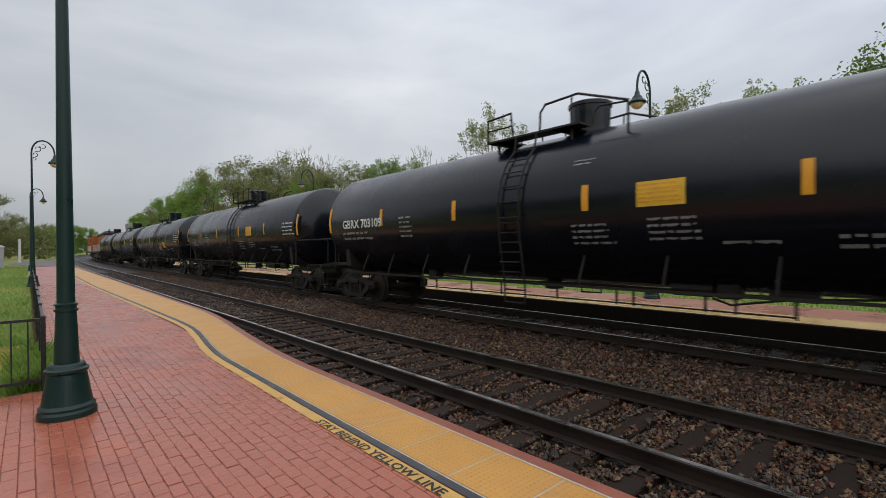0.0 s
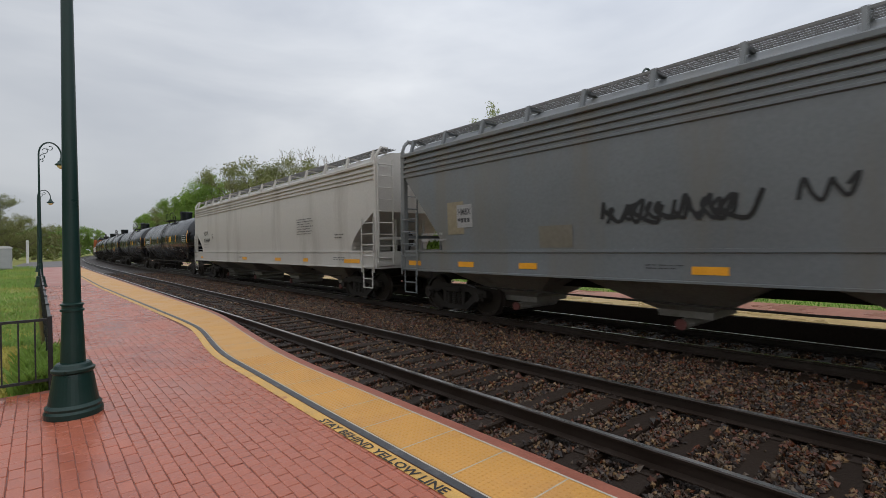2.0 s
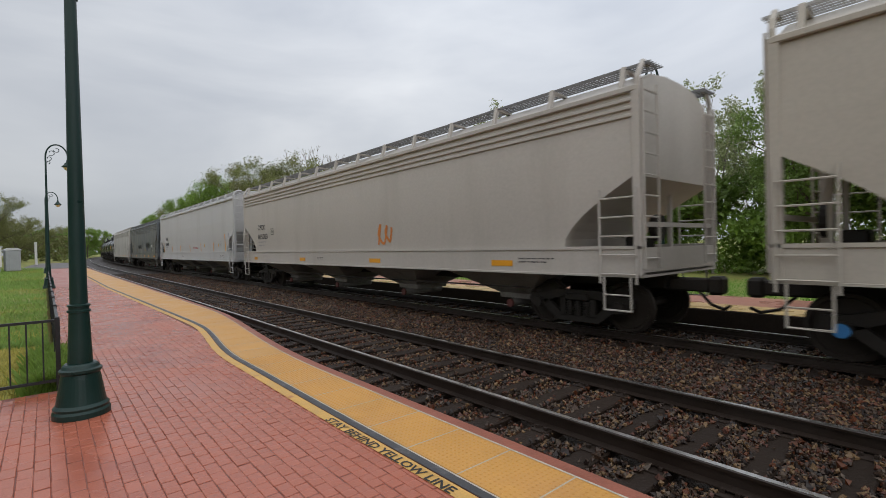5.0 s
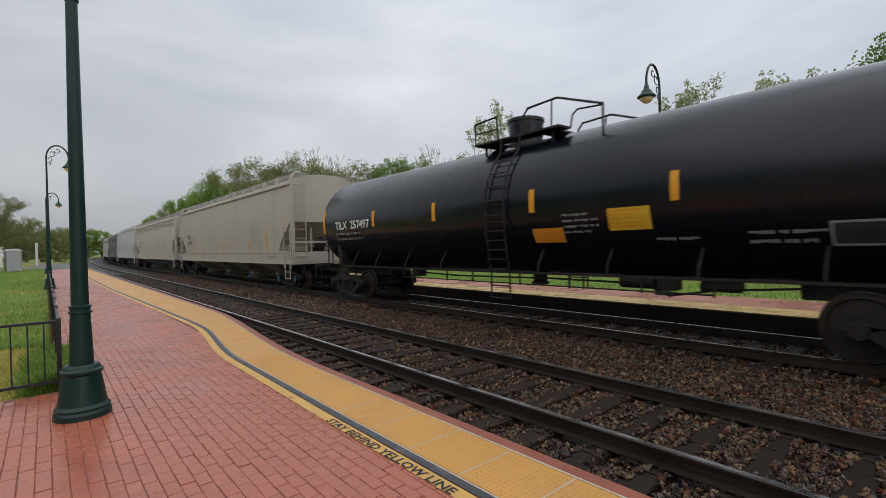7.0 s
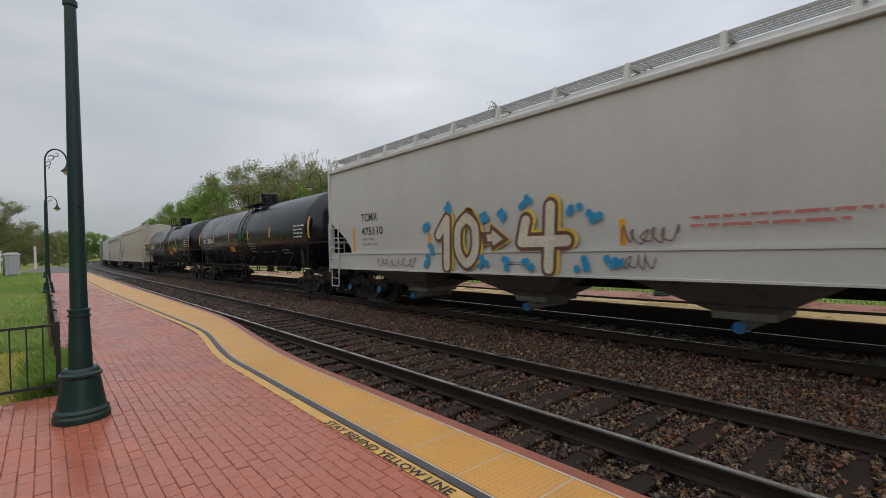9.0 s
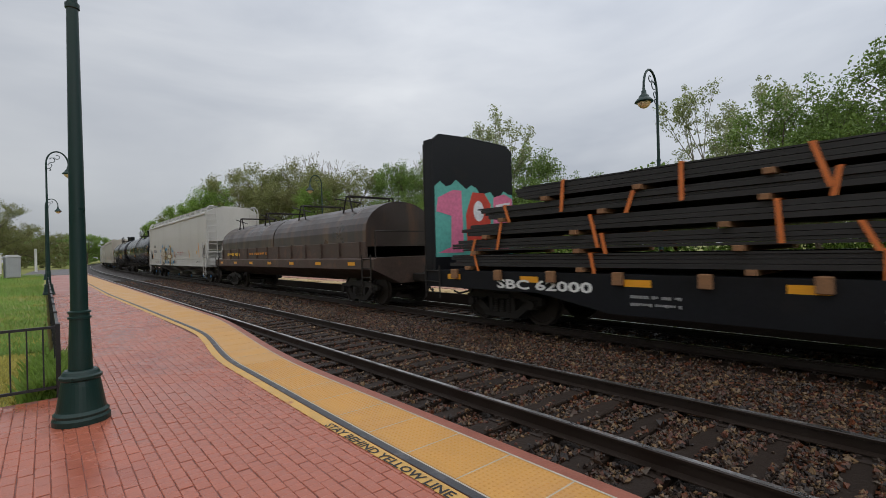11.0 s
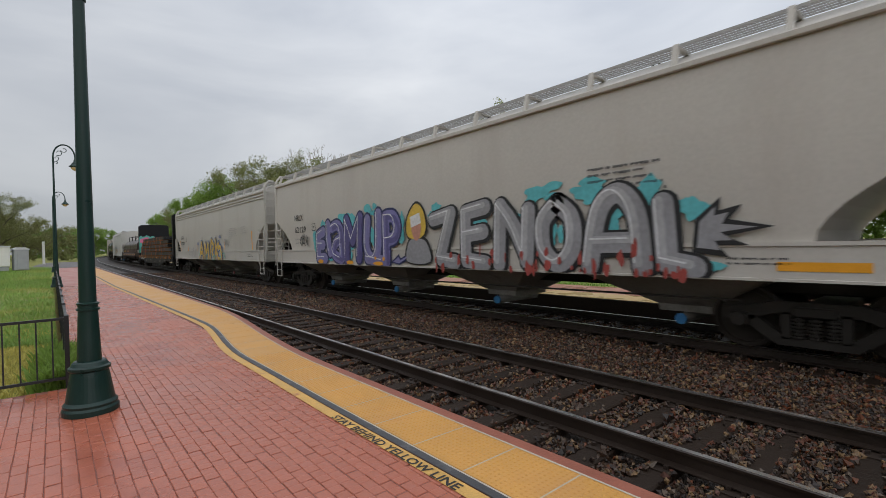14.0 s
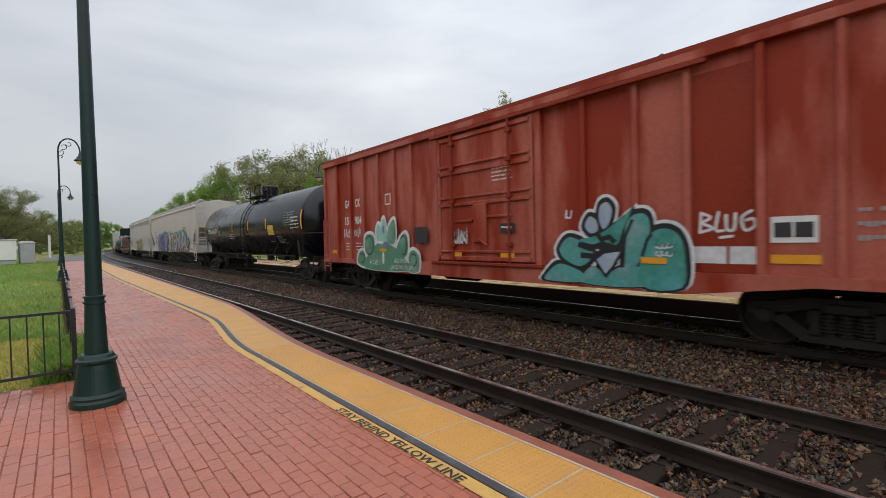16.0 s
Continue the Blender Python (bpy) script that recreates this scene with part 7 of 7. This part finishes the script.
    for e in (1, -1):
        for sx in (-1, 1):
            ladder(b, sx * 1.58, e * (h - 0.55), e * (h - 0.08), 0.6, 2.4 if e > 0 else 4.2, 5 if e > 0 else 10)
            ladder(b, e * (h + 0.09), sx * 1.4, sx * 0.95, 1.0, 2.6, 5, side=False)
    part("ladder", b, M_BOX, car)
    b = bmesh.new()
    box(b, -0.3, 0.3, -h + 0.2, h - 0.2, 0.70, 0.96, 0.02)
    rod(b, (-0.7, 1.0, 0.72), (-0.7, 2.2, 0.72), 0.17, seg=12)
    part("centre_sill", b, M_UNDER, car)
    f = lambda z: -1.445
    side = lambda z: -1.452
    patch(car, "paint_patch", -4.50, 1.07, 0.84, 2.95, side, M_BOX_DARK, "darker repainted panel", 1)
    # lettering, data panels and marks
    for text, y0, z0, w0 in (("GA", 6.60, 2.74, 0.34), ("CK", 5.92, 2.74, 0.34), ("151", 6.66, 2.18, 0.42), ("904", 5.95, 2.18, 0.42)):
        words(car, text, y0, z0, 0.36, lambda z: -1.453, M_WHITE_MARK, w0, bold=0.008)
    # plain bars in place of the small lettering
    for rim, mt in ((0.0, M_WHITE_MARK), (0.035, M_BOX)):
        patch(car, "inspection_mark", 4.12 - rim, 2.68 + rim, 0.3 - 2 * rim, 0.32 - 2 * rim, -1.453 - rim * 0.1, mt, "", 1)
    bars(car, 6.55, 1.30, 0.4, 0.3, 3, side, M_WHITE_MARK, 171)
    bars(car, 5.9, 1.30, 0.4, 0.3, 3, side, M_WHITE_MARK, 177)
    bars(car, -0.35, 2.85, 0.62, 0.34, 4, lambda z: -1.542, M_WHITE_MARK, 172)
    patch(car, "data_panel", -0.6, 1.75, 0.42, 0.2, -1.572, M_DARK_MARK, "", 1)
    bars(car, -0.64, 1.79, 0.34, 0.12, 1, -1.576, M_WHITE_MARK, 173)
    patch(car, "data_panel", 2.55, 1.55, 0.55, 0.42, -1.545, M_DARK_MARK, "", 1)
    patch(car, "data_panel", -5.5, 1.5, 0.52, 0.35, -1.452, M_WHITE_MARK, "", 1)
    patch(car, "data_panel", -5.54, 1.57, 0.2, 0.2, -1.456, M_DARK_MARK, "", 1)
    patch(car, "data_panel", -5.77, 1.57, 0.2, 0.2, -1.456, M_DARK_MARK, "", 1)
    patch(car, "white_panel", -4.50, 1.2, 0.46, 0.25, -1.458, SP_WHITE, "", 1)
    patch(car, "white_panel", -5.00, 1.2, 0.34, 0.25, -1.458, SP_WHITE, "", 1)
    bars(car, -6.4, 1.45, 0.4, 0.5, 3, side, M_GREY_MARK, 175)
    for y, w in ((7.6, 0.35), (0.9, 0.25), (-0.6, 0.4), (-2.95, 0.5), (-5.5, 0.55), (-6.7, 0.5)):
        patch(car, "reflective_strip", y, 1.22, w, 0.12, -1.57 if abs(y) < 1.5 else -1.456, M_REFLECT, "", 1)
    # graffiti: a teal flame-like figure and a smaller green one before the door
    on = lambda z: -1.568

    def figure(lobes, rims, floor_z):
        for grow, mt, gap in rims:
            for k, (_, sh) in enumerate(lobes):
                cy, cz = sum(q[0] for q in sh) / len(sh), sum(q[1] for q in sh) / len(sh)
                blob(car, [(y + grow * (y - cy) / (math.hypot(y - cy, z - cz) or 1), max(floor_z, z + grow * (z - cz) / (math.hypot(y - cy, z - cz) or 1))) for y, z in sh], on, mt, gap + 0.0003 * k, "graffiti_outline")
        for k, (mt, sh) in enumerate(lobes):
            blob(car, sh, on, mt, 0.008 + 0.0004 * k)

    mottled = material("mottled_teal_spray", (0.085, 0.30, 0.28), 0.5, vary=0.3, scale=2.2, fine=12, bump=0, second=(0.26, 0.34, 0.36), second_at=(0.50, 0.68))
    sea = material("sea_green_spray", (0.05, 0.25, 0.20), 0.5, vary=0.3, scale=2.0, fine=12, bump=0, second=(0.10, 0.36, 0.40), second_at=(0.48, 0.66))
    pale = material("pale_blue_grey_spray", (0.36, 0.42, 0.50), 0.5, vary=0.2, scale=2.5, fine=12, bump=0, second=(0.25, 0.36, 0.55), second_at=(0.5, 0.7))
    leafy = material("faded_green_spray", (0.09, 0.24, 0.15), 0.5, vary=0.3, scale=2.0, fine=12, bump=0, second=(0.22, 0.36, 0.28), second_at=(0.5, 0.68))
    figure((
        (mottled, [(-2.64, 0.80), (-2.83, 1.11), (-3.10, 0.98), (-3.36, 1.10), (-3.78, 1.10), (-3.80, 0.80)]),
        (sea, [(-3.78, 1.45), (-3.94, 1.69), (-4.18, 1.73), (-4.36, 1.60), (-4.43, 1.30), (-4.38, 0.82), (-3.74, 0.82)]),
        (mottled, [(-3.47, 1.74), (-3.58, 1.95), (-3.79, 1.99), (-3.89, 1.83), (-3.84, 1.50), (-3.62, 1.09), (-3.41, 1.08)]),
        (mottled, [(-1.82, 0.81), (-1.88, 0.98), (-2.12, 1.13), (-2.39, 1.08), (-2.64, 0.97), (-2.64, 0.81)]),
        (mottled, [(-2.14, 1.41), (-2.33, 1.62), (-2.59, 1.56), (-2.86, 1.33), (-2.61, 1.10), (-2.27, 1.21)]),
        (sea, [(-2.58, 1.58), (-2.96, 1.66), (-3.40, 1.93), (-3.58, 2.06), (-3.42, 1.72), (-3.30, 1.48), (-2.92, 1.48)]),
        (pale, [(-2.70, 1.82), (-2.79, 1.99), (-2.93, 1.91), (-2.95, 1.74), (-2.81, 1.69)]),
        (pale, [(-2.98, 1.95), (-3.01, 2.16), (-3.14, 2.22), (-3.23, 2.08), (-3.18, 1.87), (-3.06, 1.76)]),
    ), ((0.14, SP_WHITE, 0.0), (0.085, SP_BLACK, 0.004)), 0.79)
    for k, line in enumerate(([(-2.55, 1.50), (-2.80, 1.42), (-3.05, 1.50), (-3.30, 1.42)], [(-2.95, 1.68), (-3.02, 1.58), (-3.18, 1.62), (-3.28, 1.52)], [(-2.60, 1.30), (-2.90, 1.28), (-3.06, 1.40), (-3.42, 1.42)], [(-3.42, 1.10), (-3.46, 1.60), (-3.60, 1.90)], [(-3.76, 1.30), (-3.84, 1.55), (-3.92, 1.66)])):
        fat = 0.10 if k < 3 else 0.055
        ribbon(car, line, fat, lambda z, g=0.013 + 0.0005 * k: on(z) - g, SP_BLACK)
    blob(car, [(-2.86, 1.24), (-3.07, 1.40), (-3.46, 1.44), (-3.28, 1.10), (-3.10, 0.90)], on, SP_BLACK, 0.0165, "graffiti_outline", soft=False)
    blob(car, [(-2.93, 1.22), (-3.08, 1.33), (-3.38, 1.37), (-3.23, 1.12), (-3.10, 0.98)], on, pale, 0.019, soft=False)
    patch(car, "reflective_strip", -3.74, 1.18, 0.42, 0.10, -1.592, M_REFLECT, "", 1)
    for z0 in (1.42, 1.30):
        scrawl(car, -3.98, z0, 0.32, 0.09, lambda z: -1.592, SP_WHITE, 190 + int(z0 * 100), 0.022, 4)
    figure((
        (leafy, [(5.10, 0.80), (4.90, 1.25), (4.20, 1.60), (3.40, 1.40), (2.95, 1.10), (2.85, 0.80)]),
        (leafy, [(5.58, 0.95), (5.50, 1.25), (5.25, 1.33), (5.08, 1.10), (5.10, 0.85)]),
        (leafy, [(5.08, 1.25), (5.12, 1.74), (4.80, 1.84), (4.57, 1.68), (4.63, 1.20)]),
        (SP_MINT, [(4.34, 1.55), (4.46, 1.92), (4.28, 2.12), (4.08, 1.68)]),
        (SP_MINT, [(4.12, 1.62), (4.16, 2.10), (3.98, 2.26), (3.86, 1.68)]),
        (leafy, [(3.88, 1.60), (3.74, 2.06), (3.46, 2.20), (3.46, 1.58)]),
        (leafy, [(3.42, 1.20), (3.27, 1.60), (3.00, 1.82), (2.84, 1.65), (2.92, 1.20)]),
        (leafy, [(2.80, 0.80), (2.80, 1.20), (2.62, 1.36), (2.36, 1.22), (2.38, 0.80)]),
    ), ((0.095, SP_WHITE, 0.0),), 0.78)
    for k, (y, z, a, c) in enumerate(((4.85, 1.50, 0.22, 0.28), (3.05, 1.50, 0.16, 0.26), (5.32, 1.10, 0.14, 0.14), (2.58, 1.10, 0.13, 0.16))):
        ribbon(car, round_shape(y, z, a, c, 16)[2:14], 0.035, lambda z, g=0.0125 + 0.0004 * k: on(z) - g, SP_BLACK)
    for k, (y, z, a, c, mt) in enumerate(((4.05, 1.96, 0.05, 0.12, SP_PURPLE), (3.90, 1.54, 0.12, 0.06, SP_PURPLE), (4.22, 1.58, 0.16, 0.05, SP_WHITE), (4.08, 1.36, 0.20, 0.05, M_REFLECT), (4.08, 1.12, 0.05, 0.18, SP_WHITE))):
        blob(car, round_shape(y, z, a, c, 12, 0.08, k), on, mt, 0.014 + 0.0005 * k)
    words(car, "AOB", 4.85, 0.92, 0.22, lambda z: -1.592, SP_WHITE, 0.5, "graffiti_tag", bold=0.0)
    words(car, "ALLWORK", 3.50, 1.00, 0.19, lambda z: -1.592, SP_WHITE, 0.75, "graffiti_tag", bold=0.0)
    words(car, "AND NO PLAY", 3.65, 0.82, 0.18, lambda z: -1.592, SP_WHITE, 1.05, "graffiti_tag", bold=0.0)
    # a quick hand-sprayed word beside it
    for k, line in enumerate(([(-4.60, 1.66), (-4.62, 1.95)], [(-4.62, 1.95), (-4.75, 1.88), (-4.64, 1.80), (-4.78, 1.72), (-4.60, 1.66)], [(-4.86, 1.95), (-4.82, 1.70), (-4.92, 1.68)], [(-4.96, 1.90), (-4.97, 1.70), (-5.06, 1.70), (-5.08, 1.92)], [(-5.28, 1.95), (-5.16, 1.86), (-5.20, 1.68), (-5.32, 1.74), (-5.30, 1.84), (-5.22, 1.82)], [(-4.88, 1.58), (-5.04, 1.60)])):
        fat_stroke(car, line, 0.042, lambda z, g=0.0006 * k: -1.457 - g, SP_WHITE, "graffiti_tag")
    scrawl(car, 0.9, 1.5, 0.5, 0.4, lambda z: -1.572, SP_WHITE, 181, 0.03, 7)
    scrawl(car, -2.2, 1.95, 0.2, 0.2, side, SP_WHITE, 182, 0.03, 2)
    scrawl(car, 6.7, 1.72, 0.45, 0.34, side, SP_WHITE, 184, 0.03, 4)
    scrawl(car, 6.0, 1.76, 0.5, 0.34, side, SP_WHITE, 183, 0.03, 4)
    add_trucks(car, 6.22)
    add_couplers(car, h)
    CARS.append((car, uc))


boxcar(-276.45)


def motions():
    """The whole train rolls along the far track at an even speed; its wheels turn."""
    for car, uc in CARS:
        rows = []
        for i in range(33):
            t = i * 0.5
            s = uc + SPEED * t
            rows.append((t, Matrix.Translation(on_line(s, TRACK_FAR, 0.010)) @ pose(0, 0, 0, 0, 0, heading(s))))
        walk(car, rows)
    turn = math.degrees(SPEED / FPS / 0.457)
    spins = [(i / FPS, -turn * i) for i in range(round(16 * FPS) + 1)]
    for w, dy in WHEELS:
        walk(w, [(t, pose(0, dy, 0.457, a % 360.0, 0, 0)) for t, a in spins])


# ---- brick paving, tile by tile ----
def brick_mesh(lx, ly):
    b = bmesh.new()
    box(b, -lx / 2, lx / 2, -ly / 2, ly / 2, -0.05, 0.0)
    es = [e for e in b.edges if all(v.co.z > -0.01 for v in e.verts)]
    bmesh.ops.bevel(b, geom=es, offset=0.004, segments=1, affect="EDGES")
    me = bpy.data.meshes.new("brick")
    b.to_mesh(me)
    b.free()
    me.materials.append(M_BRICK)
    return me


BRICK = brick_mesh(0.0955, 0.1905)
random.seed(8)
rest_v, rest_f = [], []
bv = [v.co.copy() for v in BRICK.vertices]
bf = [tuple(p.vertices) for p in BRICK.polygons]
picked = 0
for row in range(-62, 23):
    x = 0.15 + row * 0.1
    y = -1.5 + (0.1 if row % 2 else 0.0)
    end = 30.0 if x > 0.1 else 7.38
    while y < end:
        if x + 0.05 < line_in(y) + (0.135 if y < 30 else 0) - 0.004:
            dz = -0.003 + random.uniform(-0.0028, 0.0024)
            tilt = random.uniform(-0.012, 0.012), random.uniform(-0.014, 0.014)
            jx, jy = random.uniform(-0.0022, 0.0022), random.uniform(-0.004, 0.004)
            if picked < 300 and 0.6 < x < 2.2 and 2.2 < y < 6.0:
                o = new("brick", BRICK)
                o.parent = platform
                o.matrix_basis = Matrix.LocRotScale((x + jx, y + jy, dz), Euler((tilt[0], tilt[1], random.uniform(-0.01, 0.01))), None)
                picked += 1
            else:
                k = len(rest_v)
                rest_v += [(x + jx + v.x, y + jy + v.y, dz + v.z + tilt[0] * v.y - tilt[1] * v.x) for v in bv]
                rest_f += [tuple(i + k for i in f) for f in bf]
        y += 0.2
tagged(mesh_part("bricks", rest_v, rest_f, M_BRICK, platform), "red brick pavers in running bond", kind="stuff")


def tile(y0, y1, domes):
    """One yellow warning tile, with its rows of low domes where they can be told apart."""
    b = bmesh.new()
    g = 0.004
    low = [(tactile_in(y0) + g, y0 + g), (tactile_out(y0) - g, y0 + g), (tactile_out(y1) - g, y1 - g), (tactile_in(y1) + g, y1 - g)]
    top = [b.verts.new((x, y, 0.0)) for x, y in low]
    bot = [b.verts.new((x, y, -0.04)) for x, y in low]
    b.faces.new(top)
    for i in range(4):
        b.faces.new((bot[i], bot[(i + 1) % 4], top[(i + 1) % 4], top[i]))
    if domes:
        n = 13
        for i in range(n):
            for j in range(n):
                fy = y0 + (y1 - y0) * (j + 0.5) / n
                a, c = tactile_in(fy) + 0.015, tactile_out(fy) - 0.015
                fx = a + (c - a) * (i + 0.5) / n
                r0, r1 = 0.0125, 0.007
                lo = [b.verts.new((fx + r0 * math.cos(1.0472 * q), fy + r0 * math.sin(1.0472 * q), 0.0005)) for q in range(6)]
                hi = [b.verts.new((fx + r1 * math.cos(1.0472 * q), fy + r1 * math.sin(1.0472 * q), 0.006)) for q in range(6)]
                for q in range(6):
                    b.faces.new((lo[q], lo[(q + 1) % 6], hi[(q + 1) % 6], hi[q]))
                b.faces.new(hi)
    return part("tactile_tile", b, M_TACTILE, platform)


y = 1.93 - 0.61 * 4
while y < PLAT_END - 0.7:
    tile(y, y + 0.61, y < 7)
    if y < 9:
        mesh_part("joint", [(tactile_in(y) + 0.002, y - 0.0065, 0.0012), (tactile_out(y) - 0.002, y - 0.0065, 0.0012), (tactile_out(y) - 0.002, y + 0.0065, 0.0012), (tactile_in(y) + 0.002, y + 0.0065, 0.0012)],
                  [(0, 1, 2, 3)], M_WHITE_SEAL, platform)
    y += 0.61


motions()
